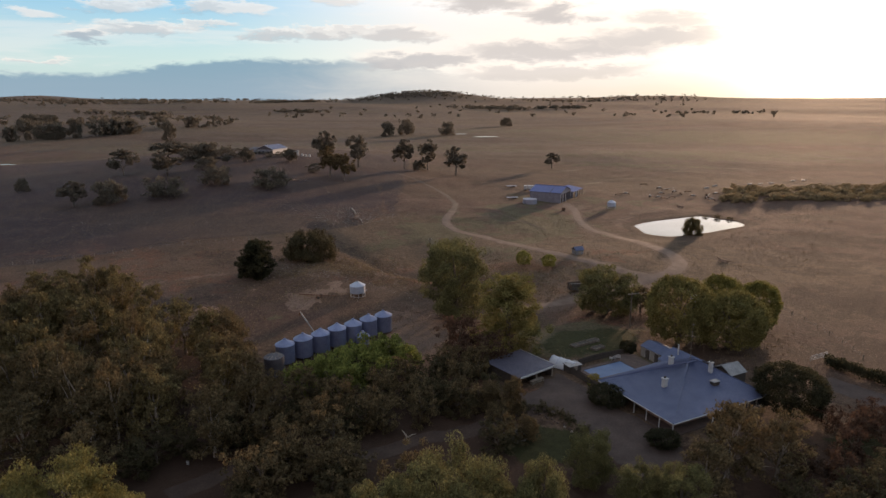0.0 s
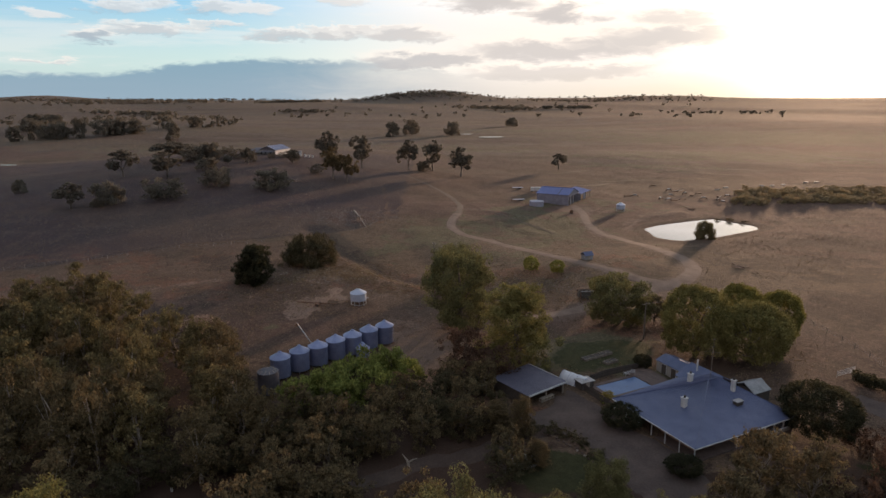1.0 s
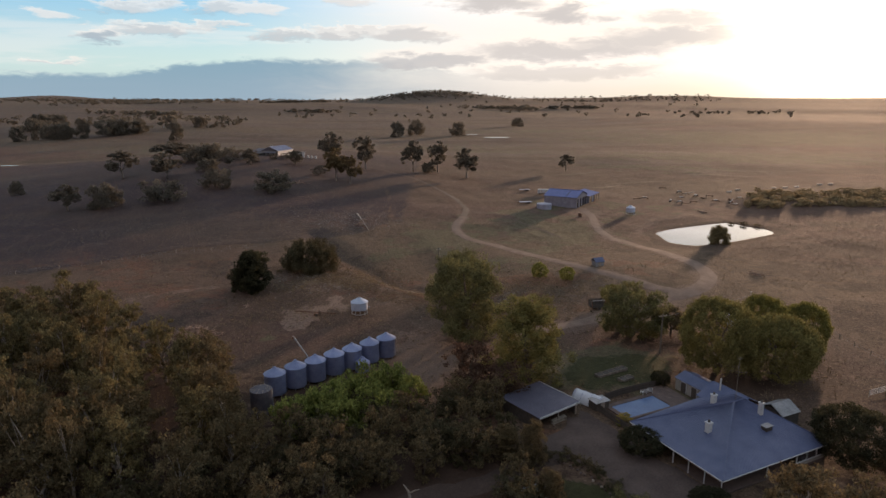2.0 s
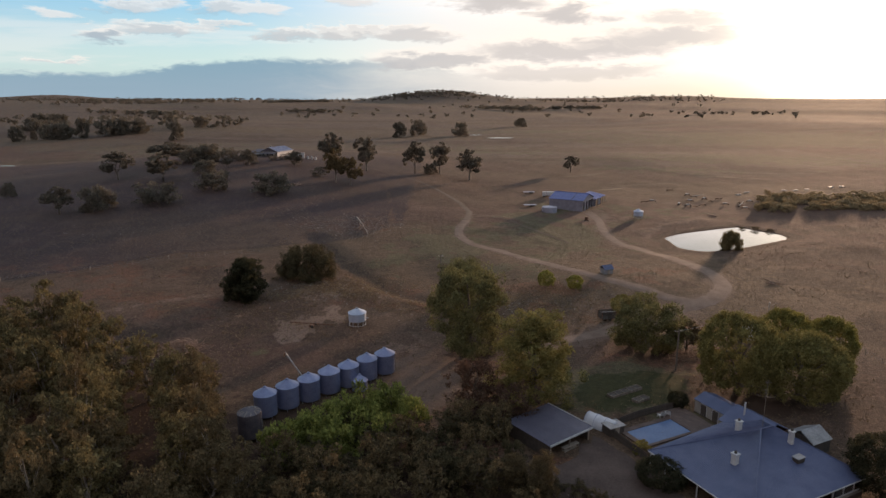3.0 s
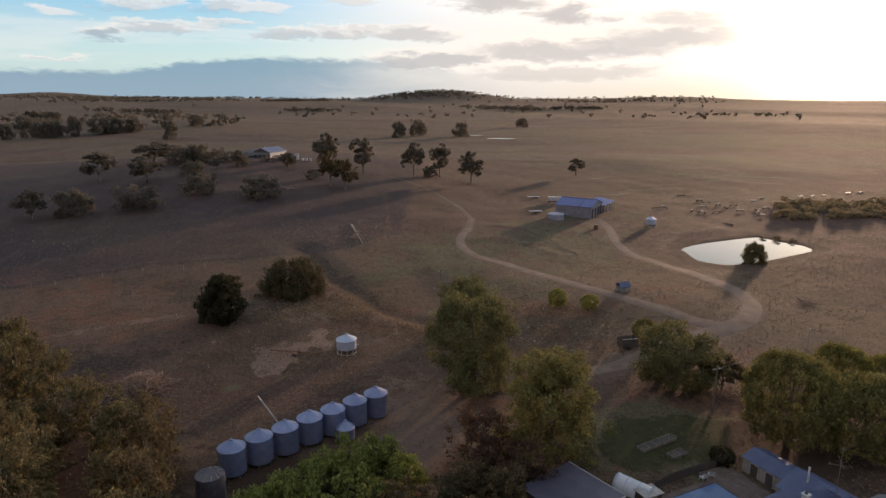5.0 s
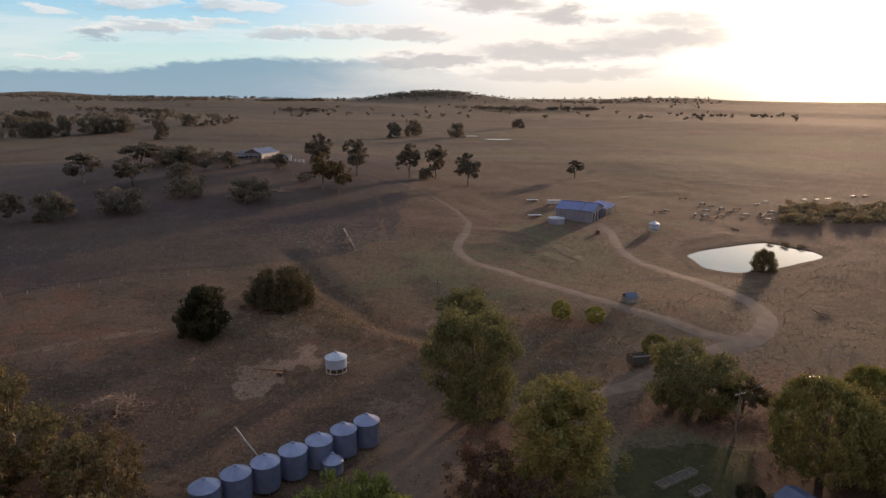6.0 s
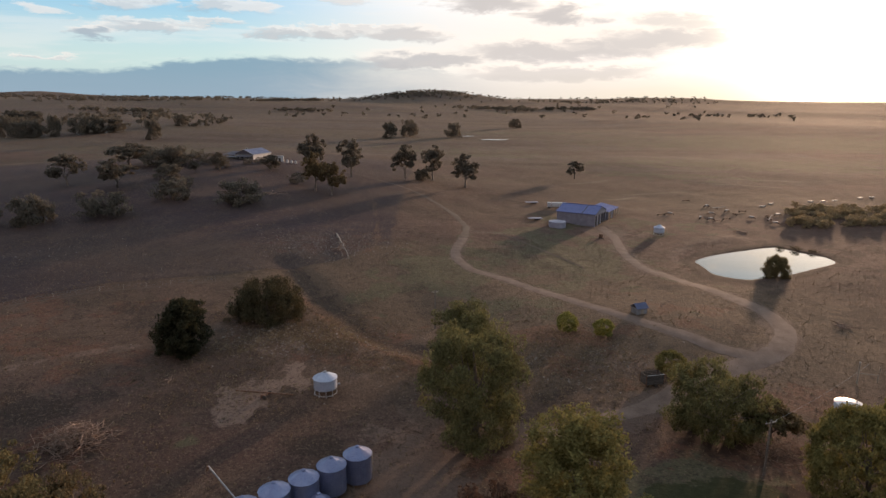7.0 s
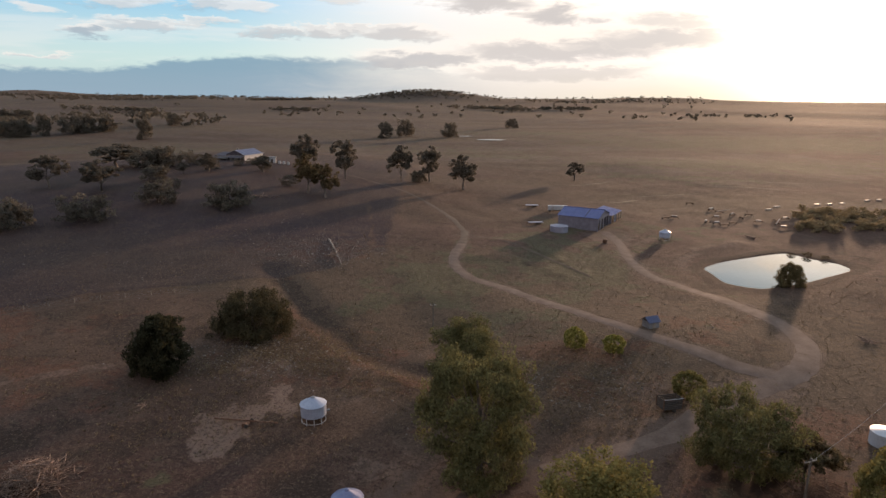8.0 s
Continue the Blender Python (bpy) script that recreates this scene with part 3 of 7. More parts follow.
    # crest beside the gully: red soil, its sunlit edge put into the colour
    layers["soil"] = np.maximum(layers["soil"], 0.95 * np.exp(-(line_gap(x, y, arc) / 2.6) ** 2))
    # pale stripe left of the conifer: sunlight put into the colour
    layers["bare"] = np.maximum(layers["bare"], 0.75 * np.exp(-(line_gap(x, y, strip) / 2.2) ** 2))
    # gully band: its shade put into the ground colour
    layers["damp_dark"] = np.maximum(layers["damp_dark"], 0.8 * np.exp(-(line_gap(x, y, LINES[0][0]) / 5.0) ** 2))
    shore = pond_edge(x, y)
    layers["damp_dark"] = np.maximum(layers["damp_dark"], 0.95 * np.exp(-((shore - 1.14) / 0.16) ** 2))
    layers["damp_dark"] = np.maximum(layers["damp_dark"], blobs(x, y, [(122, 205, 34, 26, 0.75), (150, 235, 40, 22, 0.7), (112, 160, 28, 20, 0.8), (100, 122, 26, 16, 0.75), (150, 175, 34, 24, 0.7), (170, 280, 40, 20, 0.6), (75, 245, 5, 14, 0.55), (95, 225, 14, 8, 0.7), (135, 130, 30, 18, 0.7)]))
    layers["bare"] = np.maximum(layers["bare"], 0.8 * np.exp(-(line_gap(x, y, LINES[4][0]) / 3.0) ** 2))
    layers["sand"] = blobs(x, y, [(-28.0, 172.5, 2.6, 4.0, 1.0), (-26.5, 168, 3.4, 3.2, 1.0), (-31, 166.5, 4, 3, 1.0), (-36, 163.5, 4.5, 3.5, 1.0), (-33, 160.5, 4.0, 3.6, 1.0), (-36, 156.5, 3, 4, 1.0), (-33.8, 155.2, 2.2, 2.4, 0.9)])
    # dark litter below the stands; tree shade is painted in with it
    layers["shaded_litter"] = blobs(x, y, [(-70, 105, 40, 32, 1.3), (-45, 85, 30, 22, 1.3), (-15, 98, 28, 18, 1.3), (0, 78, 45, 16, 1.3), (60, 80, 26, 14, 1.3), (52, 130, 14, 10, 1.2), (66, 137, 14, 10, 1.1), (5, 120, 8, 8, 1.0), (-100, 130, 25, 16, 1.1), (43, 150, 8, 5, 0.9), (5, 149, 7, 4, 0.9), (-26, 122, 16, 6, 0.9)])
    layers["lawn"] = blobs(x, y, [(16, 89.5, 6.5, 5.5, 1.25), (20, 90, 4, 4, 1.1), (33, 131, 9, 7.5, 1.3), (28, 127, 6, 6, 1.1), (39, 134, 7, 6, 1.1), (67, 88, 8, 5, 0.9)])
    layers["worn"] = np.maximum(0.95 * np.exp(-(line_gap(x, y, ROADS[0]) / 4.2) ** 2), 0.85 * np.exp(-(line_gap(x, y, ROADS[1]) / 3.0) ** 2))
    layers["worn"] = np.maximum(layers["worn"], blobs(x, y, [(38, 164, 7, 4, 1.0), (26, 155.5, 7, 4, 1.0), (50, 176, 9, 4, 0.9), (12, 150, 8, 5, 1.0), (-4, 138, 9, 14, 0.8), (66, 310, 12, 14, 0.9)]))
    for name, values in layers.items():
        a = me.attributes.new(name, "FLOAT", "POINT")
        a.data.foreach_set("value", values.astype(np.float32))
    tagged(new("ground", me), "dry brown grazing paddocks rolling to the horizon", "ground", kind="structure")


def spline(points, step=2.0):
    """Points along a smooth line through the given ones."""
    p = [np.array(q, float) for q in points]
    p = [2 * p[0] - p[1]] + p + [2 * p[-1] - p[-2]]
    out = []
    for a, b, c, d in zip(p, p[1:], p[2:], p[3:]):
        for f in np.linspace(0, 1, max(2, int(np.linalg.norm(c - b) / step)), endpoint=False):
            out.append(0.5 * (2 * b + (c - a) * f + (2 * a - 5 * b + 4 * c - d) * f * f + (3 * b - a - 3 * c + d) * f ** 3))
    return np.array(out + [p[-2]])


def ribbon(name, points, width, mat, label, lift=0.06, ragged=0.25, category="road"):
    """A worn strip lying on the land, with uneven edges."""
    line, rng = spline(points), np.random.default_rng(len(points))
    go = np.gradient(line, axis=0)
    side = np.stack([-go[:, 1], go[:, 0]], 1) / np.linalg.norm(go, axis=1)[:, None]
    across = np.linspace(-1, 1, 5)
    wob = 1 + ragged * (rng.random((len(line), 2)) - 0.5)
    w = np.interp(np.arange(len(line)), np.linspace(0, len(line) - 1, len(np.atleast_1d(width)) if np.ndim(width) else 2), width if np.ndim(width) else (width, width))
    verts = []
    for p, s, k, ww in zip(line, side, wob, w):
        for a in across:
            q = p + s * a * ww / 2 * (k[0] if a < 0 else k[1])
            verts.append((q[0], q[1], float(land(q[0], q[1])) + lift - 0.05 * abs(a) ** 4))
    i = (np.arange(len(line) - 1)[:, None] * 5 + np.arange(4)).ravel()
    me = quick_mesh(name, verts, np.stack([i, i + 5, i + 6, i + 1], 1), mat, True)
    return tagged(new(name, me), label, category, kind="structure")


def patch(name, outline, mat, label, lift=0.05, category="ground"):
    """A flat-lying area with a wavering edge, draped on the land."""
    line = spline(list(outline) + [outline[0]], 1.5)[:-1]
    mid, rng = line.mean(0), np.random.default_rng(len(line))
    out = line - mid
    line = mid + out * (1 + 0.16 * (rng.random((len(line), 1)) - 0.5))
    rings, n = 7, len(line)
    verts = [(*mid, float(land(*mid)) + lift)]
    for r in range(1, rings + 1):
        q = mid + (line - mid) * (r / rings)
        z = land(q[:, 0], q[:, 1]) + (lift if r < rings else 0.015)
        verts += [(*a, float(b)) for a, b in zip(q, z)]
    faces = [(0, 1 + k, 1 + (k + 1) % n) for k in range(n)]
    for r in range(rings - 1):
        o = 1 + r * n
        faces += [(o + k, o + n + k, o + n + (k + 1) % n, o + (k + 1) % n) for k in range(n)]
    ob = mesh_from(name, verts, faces, mat, smooth_faces=True)
    return tagged(ob, label, category, kind="structure")


make_ground()
ribbon("road", ROADS[0][:-3],
       (4.5, 3.4, 3.4, 3.8, 5.2, 4.6, 5.0, 4.4, 2.0), TRACK, "pale curving gravel farm track through dry grass")
ribbon("road", ROADS[1],
       (5.0, 3.6, 3.2, 3.4, 3.2), TRACK, "narrow two-wheel dirt track winding up the slope")
ribbon("road", [(8.6, 284), (10, 296), (9.7, 308), (4, 333), (-7, 362), (-20, 383), (-45, 410), (-75, 428)], (3.2, 2.4, 1.6, 1.0, 0.7), FAINT, "faint grassy track climbing to the farmhouse", ragged=0.6)
for line, wide in (([(72, 437), (92, 446), (111, 464)], 1.6), ([(88, 388), (97, 392), (107, 399)], 2.4), ([(157, 449), (185, 446), (217, 440)], 2.0), ([(187, 471), (225, 469), (259, 470)], 1.4), ([(100, 408), (125, 414), (150, 424)], 1.2)):
    ribbon("road", line, (0.4, wide, 0.3), PALE_GRASS, "bleached grass along an old wheel track", ragged=0.7)
ribbon("road", [(5.6, 296), (14, 297), (25.3, 289), (33, 277), (40, 262), (45.2, 250.7)], 1.0, FAINT, "faint grassy vehicle track crossing the paddock", ragged=0.5)
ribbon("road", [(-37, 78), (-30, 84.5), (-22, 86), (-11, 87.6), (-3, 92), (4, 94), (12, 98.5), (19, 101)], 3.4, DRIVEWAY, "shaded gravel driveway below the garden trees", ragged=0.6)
patch("pavement", [(14.3, 105.5), (18, 108), (23, 113), (26.5, 108), (30, 101), (34, 95), (38, 87), (34, 80), (29, 79), (25, 88), (21.5, 98), (16, 100)], YARD, "grey gravel courtyard between carport and homestead", category="yard")


def make_water():
    a = np.linspace(0, 2 * np.pi, 72, endpoint=False)
    verts = []
    for t in a:
        d, lo, hi = np.array((np.cos(t), np.sin(t))), 1.0, 60.0
        for _ in range(30):
            mid = (lo + hi) / 2
            lo, hi = (mid, hi) if pond_edge(POND[0] + d[0] * mid, POND[1] + d[1] * mid) < 1.04 else (lo, mid)
        verts.append((POND[0] + d[0] * lo, POND[1] + d[1] * lo, POND[2]))
    tagged(mesh_from("water", verts, [tuple(range(72))], WATER), "still farm dam reflecting the bright morning sky", "pond", kind="structure")
    # distant dams catching the light
    for cx, cy, rx, ry in ((72, 862, 17, 9), (41, 930, 10, 6), (-345, 521, 7, 2)):
        z = max(float(land(cx + rx * math.cos(t), cy + ry * math.sin(t))) for t in a) + 0.15
        verts = [(cx + rx * math.cos(t) * (1 + 0.15 * math.sin(3 * t)), cy + ry * math.sin(t), z) for t in a]
        tagged(mesh_from("water", verts, [tuple(range(72))], WATER), "small distant dam glinting in the paddock", "pond", kind="structure")


make_water()


# ---- trees ----
def tube_rows(points, radii, sides=6):
    pts = [Vector(p) for p in points]
    verts, quads = [], []
    for k, (p, r) in enumerate(zip(pts, radii)):
        way = (pts[min(k + 1, len(pts) - 1)] - pts[max(k - 1, 0)]).normalized()
        q = way.to_track_quat("Z", "Y").to_matrix()
        for s in range(sides):
            verts.append(p + q @ Vector((r * math.cos(2 * math.pi * s / sides), r * math.sin(2 * math.pi * s / sides), 0)))
        if k:
            o = (k - 1) * sides
            quads += [(o + s, o + (s + 1) % sides, o + sides + (s + 1) % sides, o + sides + s) for s in range(sides)]
    return verts, quads


def wood(rng, h, targets, thick, lean=0.6, split=0.35):
    """Trunk and limbs: one bent trunk, and a limb to each clump."""
    verts, quads = [], []

    def add(points, radii, sides=6):
        v, q = tube_rows(points, radii, sides)
        o = len(verts)
        verts.extend(v)
        quads.extend([tuple(o + i for i in f) for f in q])

    bend = [Vector((0, 0, -0.3))]
    for k in range(1, 6):
        f = k / 5
        bend.append(Vector((rng.normal(0, lean * 0.3) * f * 2, rng.normal(0, lean * 0.3) * f * 2, h * 0.8 * f)))
    add(bend, [thick * (1.35 - 1.15 * k / 5) for k in range(6)], 8)
    for t in targets:
        t = Vector(t)
        f = min(0.95, max(split, (t.z / h - 0.15) * 0.9)) * 0.98
        k = min(4, int(f * 5 / 1.0 * 0.9))
        start = bend[k].lerp(bend[k + 1], 0.4)
        if start.z > t.z:
            start = bend[max(1, k - 1)].copy()
        mid = start.lerp(t, 0.5) + Vector((rng.normal(0, 0.25), rng.normal(0, 0.25), 0.25))
        r = thick * 0.38 * (1 - 0.6 * start.z / h)
        add([start, mid, t], [r, r * 0.65, r * 0.25], 5)
    return verts, quads


def foliage(rng, centres, reach, count, size, droop=0.0, flat=0.8, hollow=0.5):
    """Leaf sprays round each clump's middle: small bent quads."""
    centres = np.asarray(centres, float)
    n = len(centres) * count
    base = np.repeat(centres, count, 0)
    rad = np.repeat(np.broadcast_to(reach, len(centres)), count)
    d = rng.normal(size=(n, 3))
    d /= np.linalg.norm(d, axis=1)[:, None]
    u = hollow + (1 - hollow) * rng.random(n) ** 0.7
    off = d * (rad * u)[:, None]
    off[:, 2] *= flat
    off[:, 2] -= droop * rad * rng.random(n) ** 1.5
    p = base + off
    nrm = d + 0.9 * rng.normal(size=(n, 3))
    nrm /= np.linalg.norm(nrm, axis=1)[:, None]
    ref = np.where(rng.random((n, 1)) < 0.5 + 0.5 * min(1, droop), np.array([[0.0, 0, 1]]), rng.normal(size=(n, 3)))
    a = np.cross(nrm, ref)
    a /= np.linalg.norm(a, axis=1)[:, None] + 1e-6
    b = np.cross(nrm, a)
    s = size * (0.6 + 0.8 * rng.random(n))[:, None]
    w = s * (0.55 - 0.2 * min(1, droop))
    verts = np.stack([p - a * w * 0.4 - b * s, p + a * w - b * s * 0.2, p + a * w * 0.3 + b * s, p - a * w + b * s * 0.3], 1).reshape(-1, 3)
    return verts, np.arange(4 * n).reshape(-1, 4)


def lobed(rng, h, r, low, lobes, clumps, taper=0.0):
    """Clump middles on the outside of a few big lobes, so that the crown's outline is uneven."""
    out = []
    for k in range(lobes):
        q = (k + rng.random()) / lobes
        a = k * 2.4 + rng.normal(0, 0.4)
        belly = math.sqrt(max(0.08, 1 - ((q - 0.38) / 0.68) ** 2)) * (1 - taper * q)
        far = r * belly * rng.uniform(0.35, 0.72)
        mid = np.array((far * math.cos(a), far * math.sin(a), h * (low + (0.90 - low) * q)))
        size = r * rng.uniform(0.38, 0.56) * (0.75 + 0.25 * belly)
        for _ in range(clumps):
            d = rng.normal(size=3)
            d /= np.linalg.norm(d)
            d[2] = d[2] * 0.8 + 0.15
            p = mid + d * size * rng.uniform(0.65, 1.0)
            p[2] = min(max(p[2], h * low * 0.8), h * 0.97)
            out.append(tuple(p))
    return out


def pads(rng, h, r, low, limbs, tips, spread=0.22, size=(0.16, 0.26), peak=0.0, belly=0.35):
    """Clumps at the ends of forking limbs, with gaps between them; returns their middles, reaches and the limb ends."""
    mids, reach, ends = [], [], []
    for k in range(limbs):
        q, a = (k + rng.random()) / limbs, k * 2.4 + rng.normal(0, 0.4)
        wide = math.sqrt(max(0.06, 1 - (abs(q - belly) / 0.72) ** 2.2)) * (1 - peak * q)
        out = r * wide * rng.uniform(0.4, 0.84)
        end = np.array((out * math.cos(a), out * math.sin(a), h * (low + (0.92 - low) * q)))
        ends.append(tuple(end))
        for _ in range(tips):
            p = end + rng.normal(size=3) * (1, 1, 0.75) * r * spread
            p[2] = min(max(p[2], h * low * 0.8), h * 0.98)
            mids.append(tuple(p))
            reach.append(r * rng.uniform(*size))
    return mids, np.array(reach), ends


def crowned(rng, h, r, lobes, clumps):
    """Clumps over a few round lobes that together make a broad crown on a bare lower trunk."""
    mids, reach, ends = [], [], []
    for k in range(lobes):
        a = 2 * math.pi * k / (lobes - 1) + rng.normal(0, 0.35)
        out = r * rng.uniform(0.38, 0.62) * (0.15 if k == lobes - 1 else 1.0)
        mid = np.array((out * math.cos(a), out * math.sin(a), h * (0.78 if k == lobes - 1 else rng.uniform(0.36, 0.74))))
        ends.append(tuple(mid))
        size = r * rng.uniform(0.34, 0.48)
        for _ in range(clumps):
            d = rng.normal(size=3)
            d /= np.linalg.norm(d)
            p = mid + d * size * (1, 1, 1.15) * rng.uniform(0.6, 0.95)
            p[2] = min(p[2], h * 0.96)
            mids.append(tuple(p))
            reach.append(r * rng.uniform(0.12, 0.2))
    return mids, np.array(reach), ends


def dome_shell(rng, h, r, clumps):
    """Clumps over a broad dome that swells in a few shallow lobes and reaches nearly to the ground."""
    mids, reach = [], []
    ways = rng.normal(size=(9, 3))
    ways /= np.linalg.norm(ways, axis=1)[:, None]
    for _ in range(clumps):
        d = rng.normal(size=3)
        d /= np.linalg.norm(d)
        d[2] = abs(d[2]) if rng.random() < 0.62 else -0.75 * abs(d[2])
        lobe = 0.80 + 0.17 * float(np.max(ways @ d)) ** 3
        p = d * lobe * rng.uniform(0.84, 1.0)
        if d[2] < 0:
            p[:2] *= 0.88 / max(0.3, float(np.linalg.norm(d[:2])))
        mids.append((p[0] * r, p[1] * r, max(h * 0.05, h * (0.46 + 0.53 * p[2]))))
        reach.append(r * rng.uniform(0.08, 0.14))
    return mids, np.array(reach)


def tree_shape(kind, seed):
    """A tree's wood and leaves in its own measure; returns height, reach, wood, leaves."""
    rng = np.random.default_rng(seed)
    if kind == "gum":
        h, r = 16.0, 5.0
        c, m, ends = pads(rng, h, r, 0.14, 23, 6, 0.17, (0.12, 0.21), 0.35)
        return h, r, wood(rng, h, ends[::2], 0.26, 0.9), foliage(rng, c, m, 40, 0.235, 0.5, 0.85, 0.35)
    if kind == "slimGum":
        h, r = 15.0, 3.6
        c, m, ends = pads(rng, h, r, 0.28, 15, 4, 0.18, (0.15, 0.25), 0.2)
        return h, r, wood(rng, h, ends[::2], 0.22, 1.1), foliage(rng, c, m, 42, 0.225, 0.6, 0.95, 0.35)
    if kind == "openGum":
        h, r = 15.0, 5.5
        c, m, ends = crowned(rng, h, r, 8, 13)
        return h, r * 0.84, wood(rng, h, ends, 0.26, 1.0, 0.3), foliage(rng, c, m, 38, 0.36, 0.3, 0.8, 0.35)
    if kind == "round":
        h, r = 10.0, 5.0
        c, m, ends = pads(rng, h, r, 0.06, 16, 6, 0.20, (0.13, 0.22))
        return h, r, wood(rng, h, ends, 0.26), foliage(rng, c, m, 36, 0.24, 0.2, 0.85, 0.4)
    if kind == "bush":
        h, r = 8.0, 6.0
        c, m, ends = pads(rng, h, r, 0.10, 14, 5, 0.19, (0.18, 0.27))
        return h, r * 0.9, wood(rng, h, ends, 0.22, 0.8, 0.1), foliage(rng, c, m, 48, 0.35, 0.3, 0.85, 0.4)
    if kind == "willow":
        h, r = 17.0, 7.8
        c, m, ends = pads(rng, h, r, 0.10, 42, 6, 0.11, (0.13, 0.20), 0.0, 0.42)
        return h, r * 0.98, wood(rng, h, ends[::2], 0.5), foliage(rng, c, m, 140, 0.19, 0.5, 0.85, 0.6)
    if kind == "poplar":
        h, r = 15.0, 5.0
        c = lobed(rng, h, r, 0.04, 30, 12, 0.4)
        return h, r * 0.92, wood(rng, h, c[::18], 0.3, 0.3), foliage(rng, c, rng.uniform(0.5, 0.95, len(c)), 100, 0.12, 0.1, 1.1, 0.25)
    if kind == "dome":
        h, r = 15.5, 8.7
        c, m = dome_shell(rng, h, r, 640)
        return h, r, wood(rng, h, c[::40], 0.45, 0.6, 0.1), foliage(rng, c, m, 52, 0.2, 0.2, 0.85, 0.3)
    if kind == "ball":
        h, r = 5.0, 2.6
        c, m = dome_shell(rng, h, r, 230)
        return h, r, wood(rng, h, c[::32], 0.12, 0.2, 0.1), foliage(rng, c, m * 1.4, 36, 0.12, 0.2, 0.85, 0.3)
    if kind == "umbrella":
        h, r = 11.0, 8.2
        c, m, ends = pads(rng, h, r, 0.08, 52, 7, 0.12, (0.09, 0.15), 0.0, 0.5)
        return h, r, wood(rng, h, ends, 0.34, 1.0, 0.15), foliage(rng, c, m, 75, 0.19, 0.4, 0.8, 0.35)
    if kind == "spreading":
        h, r = 9.0, 8.6
        c, m, ends = pads(rng, h, r, 0.05, 40, 8, 0.12, (0.11, 0.17))
        return h, r, wood(rng, h, ends[::3], 0.35, 0.5, 0.1), foliage(rng, c, m, 100, 0.2, 0.6, 0.85, 0.45)
    if kind == "conifer":
        h, r = 10.0, 5.6
        c = lobed(rng, h, r, 0.03, 24, 13, 0.5)
        return h, r, wood(rng, h, c[::12], 0.3, 0.2, 0.1), foliage(rng, c, rng.uniform(0.6, 1.1, len(c)), 90, 0.2, 0.1, 0.85, 0.3)
    if kind == "scrub":
        h, r = 4.0, 3.0
        c, m, ends = pads(rng, h, r, 0.08, 9, 4, 0.20, (0.17, 0.28))
        return h, r, wood(rng, h, ends[::2], 0.12, 0.5, 0.05), foliage(rng, c, m, 22, 0.27, 0.2, 0.85, 0.35)
    h, r = 4.0, 3.0  # shrub
    c, m, ends = pads(rng, h, r, 0.08, 10, 5, 0.20, (0.14, 0.24))
    return h, r, wood(rng, h, ends, 0.12, 0.5, 0.05), foliage(rng, c, m, 34, 0.17, 0.2, 0.85, 0.35)


TREES = {}


def plant(kind, x, y, h, r, leaf, bark, name, label, group="", seed=0, category="tree"):
    """One tree; those of one kind, seed and leaf share their meshes."""
    key = (kind, leaf.name, seed)
    if key not in TREES:
        h0, r0, (wv, wq), (lv, lq) = tree_shape(kind, seed + 11)
        TREES[key] = h0, r0, quick_mesh("trunk", wv, wq, bark, True), quick_mesh("crown", lv, lq, leaf)
    h0, r0, trunk, crown = TREES[key]
    top = tagged(new(name), label, category, group)
    top.matrix_world = Matrix.LocRotScale((x, y, float(land(x, y))), Euler((0, 0, (x * 7.3 + y * 3.1) % 6.28)), (r / r0, r / r0, h / h0))
    for kid, mesh in (("trunk", trunk), ("crown", crown)):
        new(kid, mesh).parent = top
    return top


def plant_all(rows, kind, leaf, bark, name, label, group="", category="tree"):
    for k, (x, y, h, r) in enumerate(rows):
        plant(kind, x, y, h, r, leaf, bark, name, label, group, k % 4, category)


# eucalypts massed beside the silos
plant_all([(-78, 147, 14, 5), (-70, 139, 15, 5), (-62, 133, 14, 5), (-53, 127, 13, 5), (-46, 120, 13, 4.6), (-86, 139, 14, 5.5), (-94, 146, 13, 5)], "gum", LEAF_GUM, BARK, "eucalyptus_tree",
          "tall olive-green eucalypt with pale trunk at the forest edge", "eucalypts beside the silos")
plant_all([(-77, 129, 15, 5.2), (-68, 122, 15, 5), (-58, 115, 14, 5), (-50, 107, 14, 5), (-41, 110, 12, 4.5), (-36, 100, 13, 4.8), (-84, 122, 14, 5.2), (-74, 111, 14, 5), (-64, 103, 14, 5.2), (-54, 96, 13, 5), (-44, 92, 13, 5)], "gum", LEAF_GUM, BARK, "eucalyptus_tree",
          "olive-green eucalypt with pale limbs in a dense stand", "eucalypts beside the silos")
plant_all([(-92, 112, 14, 5.5), (-82, 102, 13, 5), (-72, 92, 13, 5), (-34, 88, 12, 4.6), (-27, 96, 10, 4), (-60, 84, 12, 5), (-48, 78, 11, 4.8), (-100, 128, 14, 5.5), (-108, 140, 13, 5.5), (-104, 116, 14, 5.5), (-66, 112, 13, 5.5), (-46, 100, 12, 5), (-58, 122, 12, 5), (-72, 101, 12, 5), (-52, 88, 11, 5), (-64, 93, 11, 5), (-88, 131, 13, 5.5), (-94, 121, 13, 5.5), (-40, 117, 13, 4.6), (-38.5, 108, 12, 4.6), (-34.5, 106, 13, 4.4), (-32, 100, 12.5, 4.2), (-30, 95, 11, 4.2), (-43, 124, 12, 4.2)], "gum", LEAF_OLIVE, BARK, "eucalyptus_tree",
          "shaded olive eucalypt in a dense stand", "eucalypts beside the silos")
rng = np.random.default_rng(71)
stand = []
